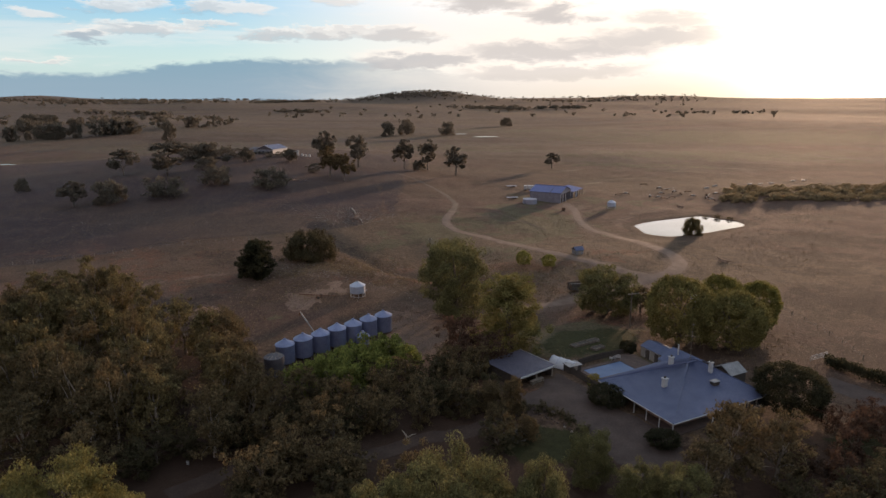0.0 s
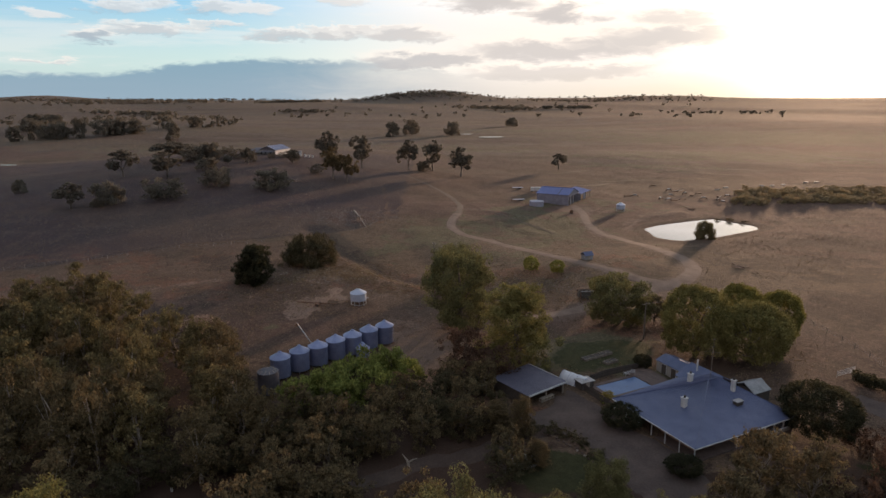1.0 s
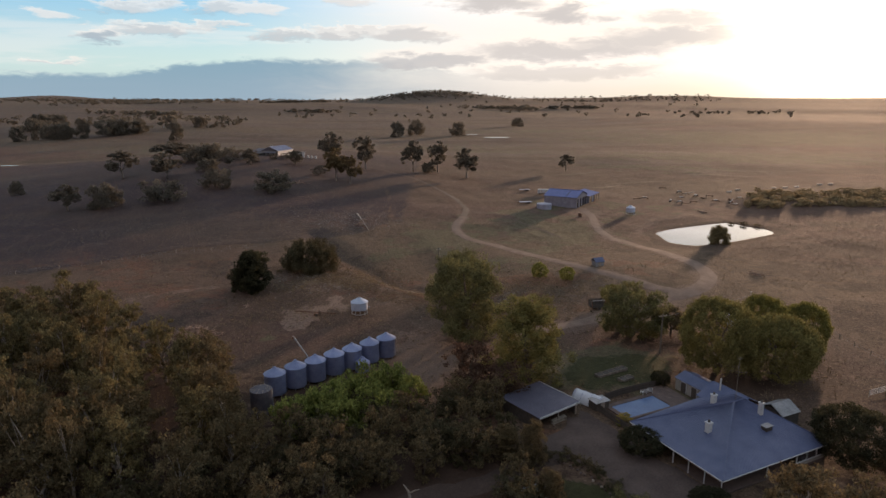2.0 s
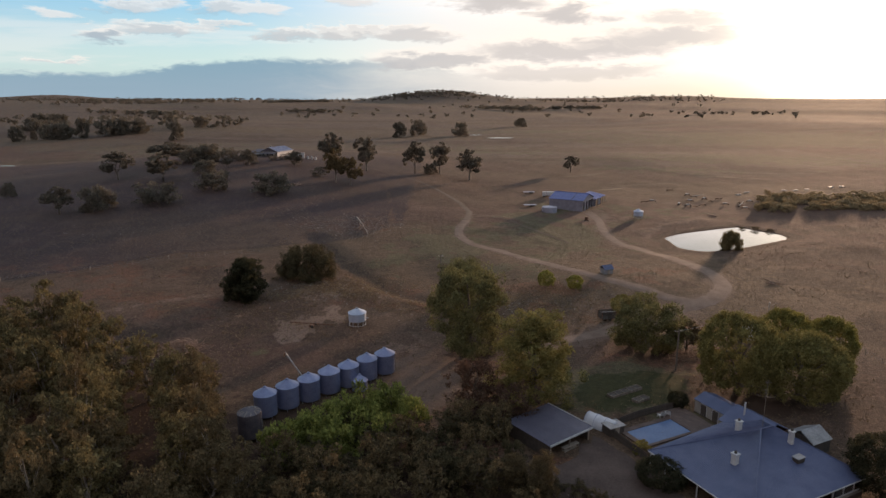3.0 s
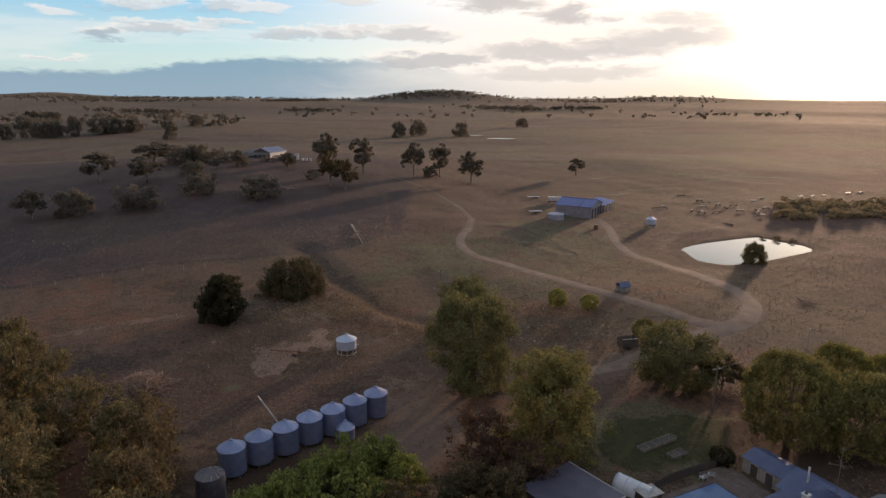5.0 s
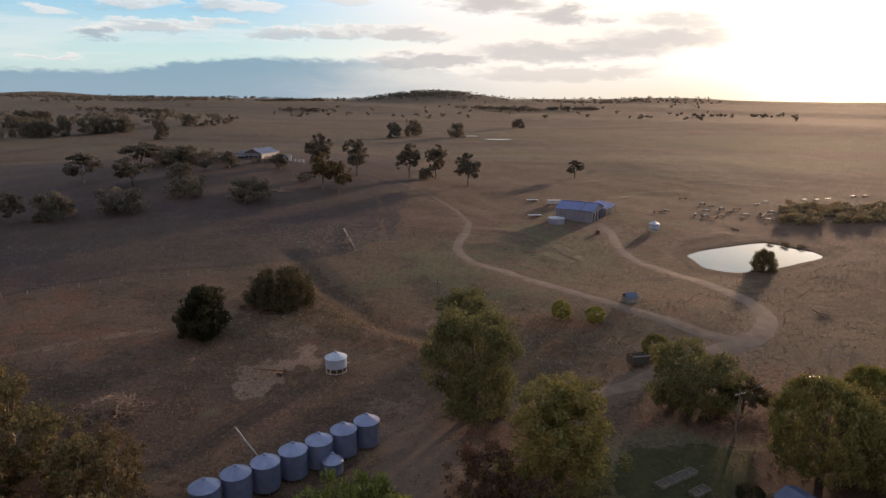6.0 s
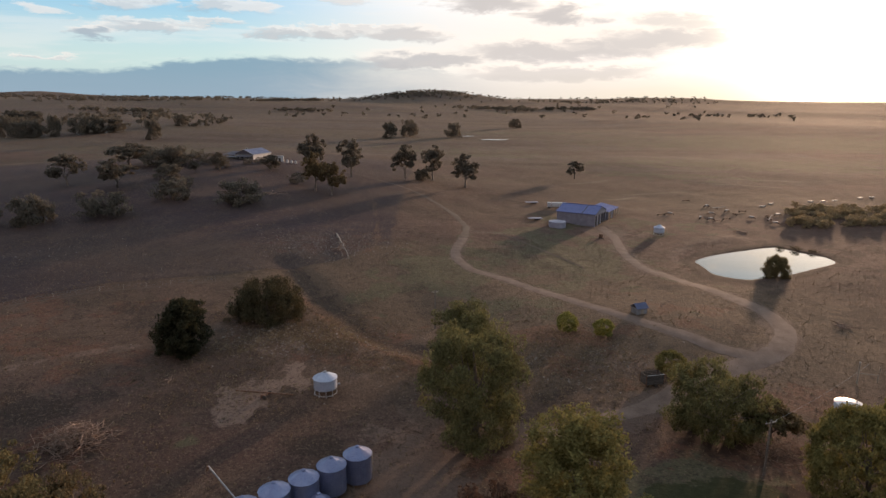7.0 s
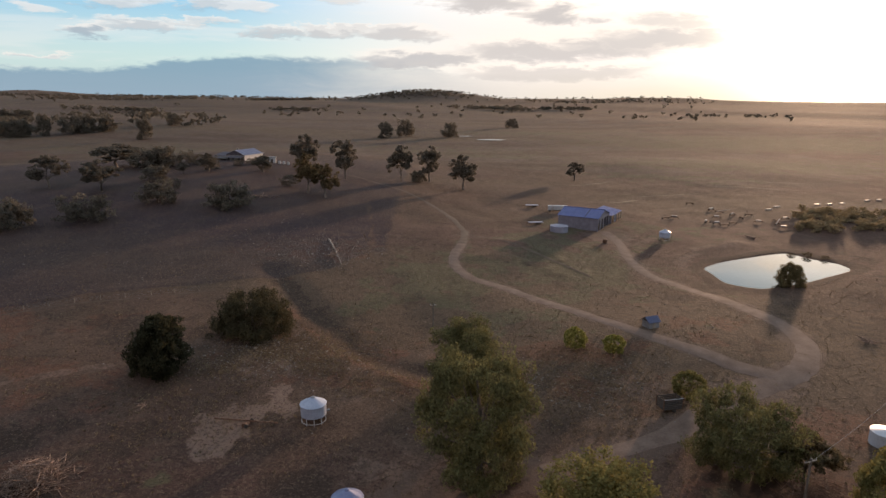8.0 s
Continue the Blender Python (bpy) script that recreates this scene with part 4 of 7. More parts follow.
while len(stand) < 64:
    # along the stand, from its far corner down to the drive, and across it
    f, g = rng.random(), rng.normal(0, 0.42)
    x, y = -92 + 60 * f + 26 * g, 146 - 48 * f + 26 * g
    if abs(g) < 1 and all(math.hypot(x - a[0], y - a[1]) > 3.6 for a in stand) and x < -45 - max(0.0, (y - 104) * 0.75) and not (-69 < x < -57 and 108 < y < 122 and g < 0.1):
        stand.append((x, y, rng.uniform(9, 16.5), rng.uniform(2.6, 4.2)))
plant_all(stand[:32], "slimGum", LEAF_GUM, BARK, "eucalyptus_tree", "slender eucalypt with pale trunk among its neighbours", "eucalypts beside the silos")
plant_all(stand[32:], "slimGum", LEAF_OLIVE, BARK, "eucalyptus_tree", "slender shaded eucalypt in a dense stand", "eucalypts beside the silos")
# darker trees and shrubs between silos and drive
plant_all([(-24, 104, 7, 3.6), (-17, 100, 7, 3.8), (-10, 104, 7, 3.8), (-3, 103, 6, 3.6), (4, 106, 7, 3.6), (-20, 94, 7, 3.8), (-12, 95, 7, 3.6), (-27, 90, 7, 3.6), (8, 113, 7, 3.4), (3, 116, 6, 3.4), (-6, 112, 5.5, 3.2), (4, 100, 6.5, 3.4), (-3, 97.5, 6, 3.4), (-9, 95, 6, 3.6), (-16, 89, 7, 4), (-22, 85, 7, 4), (-14, 80, 7, 4.4), (-24, 76, 8, 4.6), (-3, 76, 8, 4.4), (-18, 82, 6.5, 3.6), (-23, 81.5, 6, 3.4), (-13, 82.5, 5.5, 3.2), (10, 92.5, 5.5, 2.8), (-26, 81, 5.5, 3)], "round", LEAF_OLIVE, DARK_BARK, "garden_tree",
          "dark olive bushy tree beside the shaded drive", "bushy trees along the drive")
plant_all([(-9.5, 122, 5.6, 3.4), (-13, 120, 6.0, 3.6), (-17, 117, 5.8, 3.6), (-21, 113.5, 5.6, 3.6), (-6, 118.5, 5.0, 3.2), (-12, 114.5, 5.6, 3.8), (-17.5, 110.5, 5.6, 3.8), (-24.5, 109.5, 5.6, 3.6)], "bush", LEAF_LIME, DARK_BARK, "green_shrub",
          "bright fresh-green leafy shrub in front of the silos", "shrubs in front of the silos", "shrub")
plant_all([(5, 124, 9, 5), (10, 118.5, 7.5, 4.4)], "round", LEAF_RED, DARK_BARK, "purple_leaf_tree", "round dark reddish-brown leafed tree by the carport")
plant("poplar", 15, 126.5, 17.2, 8.2, LEAF_DOME, DARK_BARK, "poplar_tree", "upright yellow-green leafy tree behind the carport")
plant("willow", 4.6, 149, 19.0, 8.6, LEAF_GREEN, DARK_BARK, "willow_tree", "large green weeping tree beside the gravel track", seed=1)
plant("willow", 4.4, 177, 13.2, 7.8, LEAF_GREEN, DARK_BARK, "willow_tree", "smaller green weeping tree standing behind another", seed=2)
plant("conifer", -52.1, 180.3, 10.6, 6.6, LEAF_DARK, DARK_BARK, "conifer_tree", "dense dark almost black conifer on bare ground")
plant("spreading", -40, 199, 9.2, 8.8, LEAF_SHADE, DARK_BARK, "spreading_tree", "low spreading dark green shade tree in the paddock", seed=1)
plant_all([(28, 194, 4.8, 2.6), (35.4, 191.5, 4.3, 2.4)], "ball", LEAF_YOUNG, DARK_BARK, "young_tree", "small round fresh-green tree on red soil", "small round trees by the track")
plant("ball", 43.8, 173.5, 5.4, 3.3, LEAF_DOME, DARK_BARK, "young_tree", "small green leafy tree beside a dark box", seed=1)
plant("umbrella", 43.0, 151.6, 11.5, 8.6, LEAF_GREEN, BARK, "eucalyptus_tree", "wide-crowned gum with reddish lower branches by the track", seed=1)
plant("openGum", 50.5, 149, 8, 4.4, LEAF_OLIVE, DARK_BARK, "eucalyptus_tree", "twiggy gum with thin brown foliage", seed=2)
# low growth between them, deep shade put into its dark leaf colour
rng = np.random.default_rng(83)
DRIVE = [(-37, 78), (-30, 84.5), (-22, 86), (-11, 87.6), (-3, 92), (4, 94), (12, 98.5), (19, 101)]
OPEN_SPOTS = [(-36, 80), (-33.5, 82), (-30, 85), (-6.5, 88.5), (-1.5, 91.7), (4, 95)]
fill = []
while len(fill) < 40:
    x, y, h, r = rng.uniform(-44, 10), rng.uniform(68, 117), rng.uniform(2.6, 6.2), rng.uniform(2.2, 3.8)
    blocked = any(abs(x - a) < r + 1.0 and -1 < b - y < h / 0.55 + r for a, b in OPEN_SPOTS)
    if float(line_gap(x, y, DRIVE)) > r + 2.2 and not blocked and y < 110 + 0.75 * (x + 24) and all(math.hypot(x - a[0], y - a[1]) > 3.2 for a in fill):
        fill.append((x, y, h, r))
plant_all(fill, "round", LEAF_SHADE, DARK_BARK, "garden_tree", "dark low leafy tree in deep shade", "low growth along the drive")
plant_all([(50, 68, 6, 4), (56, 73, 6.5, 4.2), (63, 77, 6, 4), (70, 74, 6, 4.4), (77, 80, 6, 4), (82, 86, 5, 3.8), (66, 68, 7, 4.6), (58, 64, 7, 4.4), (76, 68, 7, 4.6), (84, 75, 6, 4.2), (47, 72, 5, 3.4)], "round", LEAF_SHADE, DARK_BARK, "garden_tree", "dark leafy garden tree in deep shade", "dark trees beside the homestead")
# trees round the homestead
plant_all([(53.2, 131, 16.0, 8.4), (62.5, 128, 13.4, 8.6)], "dome", LEAF_DOME, DARK_BARK, "shade_tree", "broad dome-shaped green shade tree behind the homestead", "domed trees behind the homestead")
plant_all([(67, 141, 13.6, 6.2), (75, 140.5, 12.5, 5.8)], "dome", LEAF_GOLD, DARK_BARK, "shade_tree", "yellow-green domed tree lit from behind", "domed trees behind the homestead")
plant("dome", 60.5, 99.5, 9.0, 6.8, LEAF_DARK, DARK_BARK, "round_tree", "large dark rounded tree at the corner of the homestead", seed=2)
plant_all([(66, 90, 5, 3.6), (71, 93, 4.5, 3.2), (62, 85, 5, 3.4), (75, 88, 5, 3.6), (68, 80, 5, 3.8), (57, 79, 5, 3.4), (64, 95, 3.4, 3), (70, 86, 4.5, 3.6), (52, 82, 4.5, 3.4), (60, 72, 5, 4), (73, 97, 3.4, 3)], "shrub", LEAF_RED, DARK_BARK, "garden_shrub", "brownish garden shrub in the shade", "shrubs beside the homestead", "shrub")
plant_all([(29.5, 101.5, 3.4, 3.8), (34.5, 88.5, 2.6, 2.8), (39.8, 123.8, 2.8, 2.0)], "ball", LEAF_DARK, DARK_BARK, "garden_shrub", "clipped dark green rounded garden shrub", "shrubs beside the homestead", "shrub")
plant("shrub", 29.0, 108.9, 2.0, 1.7, LEAF_GOLD, DARK_BARK, "garden_shrub", "pale grey-green shrub at the pool corner", category="shrub")
plant_all([(40.5, 80, 13, 5.4), (47, 79, 11, 5), (35, 74, 10, 4.6)], "gum", LEAF_OLIVE, BARK, "eucalyptus_tree", "pale olive eucalypt in front of the homestead roof", "eucalypts in front of the homestead")
plant_all([(1.5, 66, 13.4, 6.8), (-6.5, 63, 12, 5.2), (12, 66, 12.2, 4.0), (7.5, 63, 11, 4.6), (21, 79, 8.6, 3.4), (30, 70, 9, 4), (25.5, 72, 8, 3.6)], "willow", LEAF_GREEN, DARK_BARK, "eucalyptus_tree", "dark green leafy crown with lit upper leaves", "trees below the drive")
plant_all([(-43, 66, 13.2, 6.6), (-51, 64.5, 11.6, 5.4), (-36, 63, 10.6, 4.6)], "willow", LEAF_DOME, BARK, "eucalyptus_tree", "yellowish leafy crown with pale limbs", "trees below the drive")
plant_all([(12.5, 98.5, 7, 2.4), (14, 91, 4, 2.2), (9, 101, 5, 2.8)], "poplar", LEAF_OLIVE, DARK_BARK, "garden_tree", "slender olive tree beside the carport")
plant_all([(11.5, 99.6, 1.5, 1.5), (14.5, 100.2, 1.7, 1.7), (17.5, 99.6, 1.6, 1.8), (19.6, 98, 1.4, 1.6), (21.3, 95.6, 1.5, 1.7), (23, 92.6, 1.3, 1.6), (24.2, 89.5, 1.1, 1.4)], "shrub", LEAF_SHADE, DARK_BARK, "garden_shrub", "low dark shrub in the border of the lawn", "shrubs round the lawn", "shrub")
# on the far slopes
plant_all([(-155.3, 274, 11.445, 6), (-166, 343.6, 15.75, 7.3), (-138.3, 333, 14.175, 8.6), (-163, 398, 12.6, 12), (-111.6, 384, 9.87, 4.4), (-87.6, 393, 9.135, 4.9), (-119.8, 372.6, 6.3, 3.4)], "openGum", LEAF_HAZED, GREY_BARK, "paddock_tree", "grey-green gum on the slope below the far farmhouse", "gums on the farmhouse slope")
plant_all([(-142, 278.4, 9.975, 7.5), (-121.8, 289.5, 8.61, 7.9), (-145, 395, 9.45, 9.1), (-136, 394, 10.185, 8.6), (-126, 357, 6.72, 6.5), (-108, 315, 8.4, 6.5), (-80.7, 315.6, 9.45, 8.5), (-199, 310, 6.3, 3.1), (-9.4, 413.5, 6.3, 4.7)], "bush", LEAF_HAZED, DARK_BARK, "paddock_tree", "dark low bushy tree on the slope", "bushy trees on the farmhouse slope")
plant_all([(-68.9, 406.5, 20.5, 8), (-46.6, 397, 22, 7.4), (-18.6, 410, 21, 6.8), (-3.3, 419, 21, 6.4), (14.2, 400, 19, 8.3), (86.5, 462, 12.5, 5.6)], "openGum", LEAF_HAZED, GREY_BARK, "paddock_tree", "tall open-crowned gum standing alone in dry grass", "tall gums in the middle distance")
plant_all([(-57, 351, 18.5, 6.5), (-48.5, 345, 16, 6.0)], "openGum", LEAF_OLIVE, GREY_BARK, "paddock_tree", "pale-trunked gum with thin olive crown", "tall gums in the middle distance")
plant_all([(-60.7, 881, 20, 10), (-36.7, 920, 21, 12), (21, 908, 19, 10), (135.5, 1169, 15, 11), (-358.7, 969, 16, 10)], "bush", LEAF_HAZED, DARK_BARK, "paddock_tree", "far dark tree standing in open grazing land", "lone trees far off")
plant_all([(-498, 768, 18, 9), (-489, 785, 10, 4), (-474, 791, 18, 10.4), (-456, 791, 17, 9.3), (-444, 810, 24, 8.5), (-422, 828, 19, 12.6), (-408, 850, 18, 14), (-395, 860, 17, 11), (-655, 1065, 18, 14), (-652, 1097, 16, 11), (-613, 1060, 13, 6.3), (-726, 1724, 17, 8), (-630, 1080, 15, 12)], "bush", LEAF_HAZED, DARK_BARK, "paddock_tree", "far dark tree in a loose row", "tree rows far off")
plant_all([(-67.9, 363, 5.5, 4.5), (-110.9, 341, 4.6, 2.6), (-112.4, 390, 7.5, 4.2), (-88.3, 397, 8.5, 4.0), (-98.5, 412, 3.6, 3.2), (-121, 402, 6.5, 5.0), (-129.5, 407, 7.5, 5.5), (-104, 408, 3.2, 3.0)], "round", LEAF_HAZED, GREY_BARK, "paddock_tree", "dark leafy garden tree near the distant farmhouse", "garden trees of the far farmhouse")
plant_all([(-318, 782, 22, 9), (-415, 842, 20, 12), (-462, 800, 20, 11), (-560, 900, 16, 11), (-572, 915, 17, 12), (-540, 880, 15, 9)], "bush", LEAF_HAZED, GREY_BARK, "paddock_tree", "far dark tree in a loose row", "tree rows far off")
plant("spreading", 103.2, 247.5, 6.8, 4.5, LEAF_GUM, DARK_BARK, "willow_bush", "rounded willow bush standing at the water's edge", seed=2, category="shrub")

plant_all([(124.5, 285, 1.1, 1.8), (129, 283, 1.4, 2.0), (133.5, 279.5, 1.0, 1.6)], "shrub", LEAF_OLIVE, DARK_BARK, "bank_shrub", "low olive shrub overhanging the far shore of the dam", "shrubs on the bank of the dam", "shrub")

# ---- homestead ----
def frame_at(top, x, y, z=0.0, turn=0.0):
    return Matrix.Translation((x, y, z)) @ Matrix.Rotation(radians(turn), 4, "Z")


def window(parent, x0, x1, y, z0, z1, side=-1, door=False, name="window", wall_x=None):
    """A window or door let into a wall of its thing: frame, pane and sill; wall_x turns it onto a wall across y."""
    def at(a0, a1, d0, d1, h0, h1):
        lo, hi = sorted((d0, d1))
        return block(a0, a1, lo, hi, h0, h1) if wall_x is None else block(lo, hi, a0, a1, h0, h1)
    base = y if wall_x is None else wall_x
    fr = part(name, at(x0, x1, base, base + 0.05 * side, z0, z1), WHITE if not door else TIMBER, parent)
    part("pane" if not door else "door_leaf", at(x0 + 0.09, x1 - 0.09, base + 0.052 * side, base + 0.075 * side, z0 + 0.09, z1 - 0.09), GLASS if not door else DARK, fr)
    if not door:
        part("sill", at(x0 - 0.06, x1 + 0.06, base + 0.052 * side, base + 0.16 * side, z0 - 0.06, z0 - 0.002), WHITE, fr)
    return fr


def chimney(parent, x, y, z0, z1, w=0.75):
    stack = part("chimney", block(x - w / 2, x + w / 2, y - w / 2, y + w / 2, z0, z1, 0.03), WHITE, parent, "white-painted brick chimney")
    part("chimney_cap", block(x - w / 2 - 0.1, x + w / 2 + 0.1, y - w / 2 - 0.1, y + w / 2 + 0.1, z1 + 0.002, z1 + 0.16, 0.03), WHITE, stack)
    part("chimney_pot", rod(bmesh.new(), (x, y, z1 + 0.16), (x, y, z1 + 0.5), 0.2, 0.16, 10), DARK, stack)
    return stack


def homestead():
    top = empty("homestead", 36.6, 90.1, 25.5, 1.25, label="low homestead with grey-blue iron roof, white verandah posts and chimneys", category="house")
    e, r = 2.45, 5.35
    a, b, c, d = (0, 0, e), (22, 0, e), (22, 19.5, e), (0, 17.8, e)
    p, q = (15.0, 11.4, r), (17.4, 11.4, r)
    part("wall", block(2.6, 20.2, 2.4, 17.0, -0.4, 2.62), BRICK, top, "brown brick outer walls in deep shade")
    part("verandah_floor", block(0.3, 21.8, 0.3, 18.5, -0.6, 0.12), PAVER, top)
    for name, sheet in (("roof_front", (a, b, q, p)), ("roof_side", (d, a, p, p)), ("roof_end", (b, c, q, q)), ("roof_back", (c, d, p, q))):
        part("roof", ribbed_sheet(*sheet, 0.3, 0.035), ROOF, top, "grey-blue corrugated iron roof sheet")
    for s, t in ((a, p), (b, q), (c, q), (d, p), (p, q)):
        part("ridge_cap", rod(bmesh.new(), Vector(s) + Vector((0, 0, 0.05)), Vector(t) + Vector((0, 0, 0.05)), 0.11, 0.11, 6), ROOF, top)
    for s, t in ((a, b), (b, c), (d, a)):
        part("gutter", rod(bmesh.new(), Vector(s) - Vector((0, 0, 0.1)), Vector(t) - Vector((0, 0, 0.1)), 0.09, 0.09, 6), WHITE, top)
    for k in range(7):
        part("verandah_post", block(0.25, 0.39, 0.3 + 2.85 * k, 0.44 + 2.85 * k, 0.1, e - 0.12), WHITE, top)
    for k in (3, 5):
        part("verandah_post", block(21.8 - 3.05 * k + 2.6, 21.94 - 3.05 * k + 2.6, 0.3, 0.44, 0.1, e - 0.12), WHITE, top)
    # glazed end of the verandah
    part("parapet", block(15.2, 21.7, 0.32, 0.44, 0.12, 0.85), CREAM, top, "cream half wall under the sunroom windows")
    for k in range(3):
        window(top, 15.3 + 2.15 * k, 17.25 + 2.15 * k, 0.32, 0.86, 2.25)
    window(top, 5.0, 6.4, 2.4, 0.9, 2.1)
    window(top, 8.2, 9.1, 2.4, 0.12, 2.15, door=True, name="door")
    window(top, 11.0, 12.6, 2.4, 0.9, 2.1)
    for y in (5.0, 9.2, 13.0):
        window(top, y, y + 1.5, 0, 0.9, 2.1, wall_x=2.6)
    # rear wing with its own gable
    g, w0, w1, y0, y1 = 4.4, 16.2, 24.0, 12.5, 19.8
    mid = (w0 + w1) / 2
    part("wing_wall", block(16.9, 23.4, 13.0, 19.2, -0.4, 2.5), BRICK, top)
    part("roof", ribbed_sheet((w0, y1, e + 0.15), (w0, y0, e + 0.15), (mid, y0, g), (mid, y1, g), 0.3, 0.035), ROOF, top, "grey-blue corrugated iron roof sheet")
    part("roof", ribbed_sheet((w1, y0, e - 0.1), (w1, y1, e - 0.1), (mid, y1, g), (mid, y0, g), 0.3, 0.035), ROOF, top, "grey-blue corrugated iron roof sheet")
    chimney(top, 6.6, 8.6, 3.2, 5.15)
    chimney(top, 16.9, 8.0, 4.2, 6.3, 0.6)
    chimney(top, 13.6, 14.0, 3.9, 5.7, 0.7)
    vent = part("roof_vent", block(14.2, 15.6, 4.8, 5.7, 3.6, 4.35, 0.05), DARK, top, "dark square ventilator on the roof")
    part("vent_cap", block(14.1, 15.7, 4.7, 5.8, 4.352, 4.46, 0.03), OLD_IRON, vent)
    part("flue", rod(bmesh.new(), (19.0, 17.4, 3.6), (19.0, 17.4, 6.0), 0.13, 0.13, 10), WHITE, top, "slim white flue pipe")


def antenna():
    x, y = 46.2, 108.3
    top = empty("antenna", x, y, 10, 4.6, label="tall thin television antenna mast with crossed aerials on the roof", category="antenna")
    part("mast", rod(bmesh.new(), (0, 0, 0.4), (0, 0, 9.0), 0.045, 0.03, 6), GREY_BARK, top)
    for z, turn, half in ((8.7, 20, 0.5), (6.9, 60, 1.5), (6.5, 150, 1.3)):
        boom = part("boom", rod(bmesh.new(), (-half, 0, z), (half, 0, z), 0.022, 0.022, 5), GREY_BARK, top, local=Matrix.Rotation(radians(turn), 4, "Z"))
        for k in range(3):
            u = -half + 0.2 + k * (2 * half - 0.4) / 2
            part("element", rod(bmesh.new(), (u, -0.4, z + 0.03), (u, 0.4, z + 0.03), 0.016, 0.016, 4), GREY_BARK, boom)


def pool_shed():
    top = empty("pool_shed", 41.7, 122.4, -64.5, label="cream garden shed with two dark doorways and grey-blue iron roof", category="shed")
    part("wall", block(0.2, 8.6, 0.2, 4.6, -0.3, 2.2), CREAM, top)
    part("roof", ribbed_sheet((0, 0, 2.2), (8.8, 0, 2.2), (8.8, 2.4, 3.05), (0, 2.4, 3.05), 0.3), ROOF, top)
    part("roof", ribbed_sheet((8.8, 4.8, 2.2), (0, 4.8, 2.2), (0, 2.4, 3.05), (8.8, 2.4, 3.05), 0.3), ROOF, top)
    for x in (0.22, 8.58):
        part("gable", block(x - 0.02, x + 0.02, 1.0, 3.8, 2.2, 2.55), CREAM, top)
    for x in (1.5, 3.9):
        door = part("doorway", block(x, x + 1.3, 0.12, 0.198, 0.05, 2.0), WHITE, top)
        part("door_leaf", block(x + 0.08, x + 1.22, 0.09, 0.118, 0.08, 1.94), DARK, door)
    window(top, 6.4, 7.4, 0.2, 0.9, 1.8)


def carport():
    top = empty("carport", 15.0, 107.6, 36.6, 1.1, label="dark timber carport with flat grey iron roof and white edge trim", category="carport")
    part("roof", ribbed_sheet((-0.3, 9.3, 2.55), (-0.3, -0.3, 2.55), (9.0, -0.3, 2.75), (9.0, 9.3, 2.75), 0.3), PALE_IRON, top)
    part("fascia", block(-0.34, 9.04, -0.42, -0.33, 2.42, 2.74), WHITE, top, "pale front edge trim")
    part("fascia", block(9.02, 9.1, -0.33, 9.3, 2.45, 2.86), WHITE, top, "pale side edge trim")
    part("back_wall", block(0, 8.7, 8.9, 9.0, -0.3, 2.45), DARK, top)
    part("side_wall", block(0, 0.1, 0, 8.89, -0.3, 2.45), DARK, top)
    for k in range(14):
        part("board", block(8.62, 8.7, 0.35 + 0.6 * k, 0.92 + 0.6 * k, -0.2, 2.4), DARK, top)
    for x in (0.15, 4.3, 8.5):
        part("post", block(x, x + 0.16, 0.02, 0.18, -0.2, 2.5), TIMBER, top)
    bench = empty("workbench", 18.6, 110.4, 36.6, 1.15, label="grey timber workbench under the carport roof", category="bench")
    part("benchtop", block(-1.6, 1.6, -0.4, 0.4, 0.82, 0.9, 0.01), TIMBER, bench)
    for x in (-1.5, 1.4):
        for y in (-0.35, 0.25):
            part("leg", block(x, x + 0.1, y, y + 0.1, -0.1, 0.819), TIMBER, bench)
    part("shelf", block(-1.38, 1.38, -0.3, 0.3, 0.3, 0.34), TIMBER, bench)


def tunnel():
    """White arched cover over hoops, and the dark pump house beside it."""
    top = empty("poly_tunnel", 24.9, 116.8, -44, 1.35, label="white arched plastic-covered tunnel beside the pump house", category="tunnel")
    bm, rings = bmesh.new(), []
    for k in range(7):
        x = -2.6 + 5.2 * k / 6
        r = 1.5 - (0.05 if k % 2 else 0)
        rings.append([bm.verts.new((x, s * r * math.cos(f), 2.0 * math.sin(f) * r / 1.5)) for s in (1,) for f in np.linspace(-0.15, math.pi + 0.15, 15)])
    for u, v in zip(rings, rings[1:]):
        for k in range(14):
            bm.faces.new((u[k], u[k + 1], v[k + 1], v[k]))
    bm.faces.new(rings[0])
    bm.faces.new(rings[-1][::-1])
    part("cover", bm, TANK_WHITE, top, smooth_faces=True)
    for k in range(4):
        x = -2.55 + 5.1 * k / 3
        v, q = tube_rows([(x, 1.54 * math.cos(f), 2.05 * math.sin(f)) for f in np.linspace(0, math.pi, 13)], [0.03] * 13, 5)
        mesh_from("hoop", v, q, ZINC, top)
    hut = empty("pump_house", 26.2, 114.8, 25.5, 1.35, label="small dark timber pump house with flat grey roof", category="shed")
    part("wall", block(-1.35, 1.35, -1.0, 1.0, -0.2, 1.7), DARK, hut)
    part("roof", block(-1.55, 1.55, -1.2, 1.2, 1.702, 1.82, 0.02), OLD_IRON, hut)
    part("door_leaf", block(-0.4, 0.4, -1.05, -1.002, 0.05, 1.6), TIMBER, hut)


POOL_Z = float(land(34, 114)) + 0.12


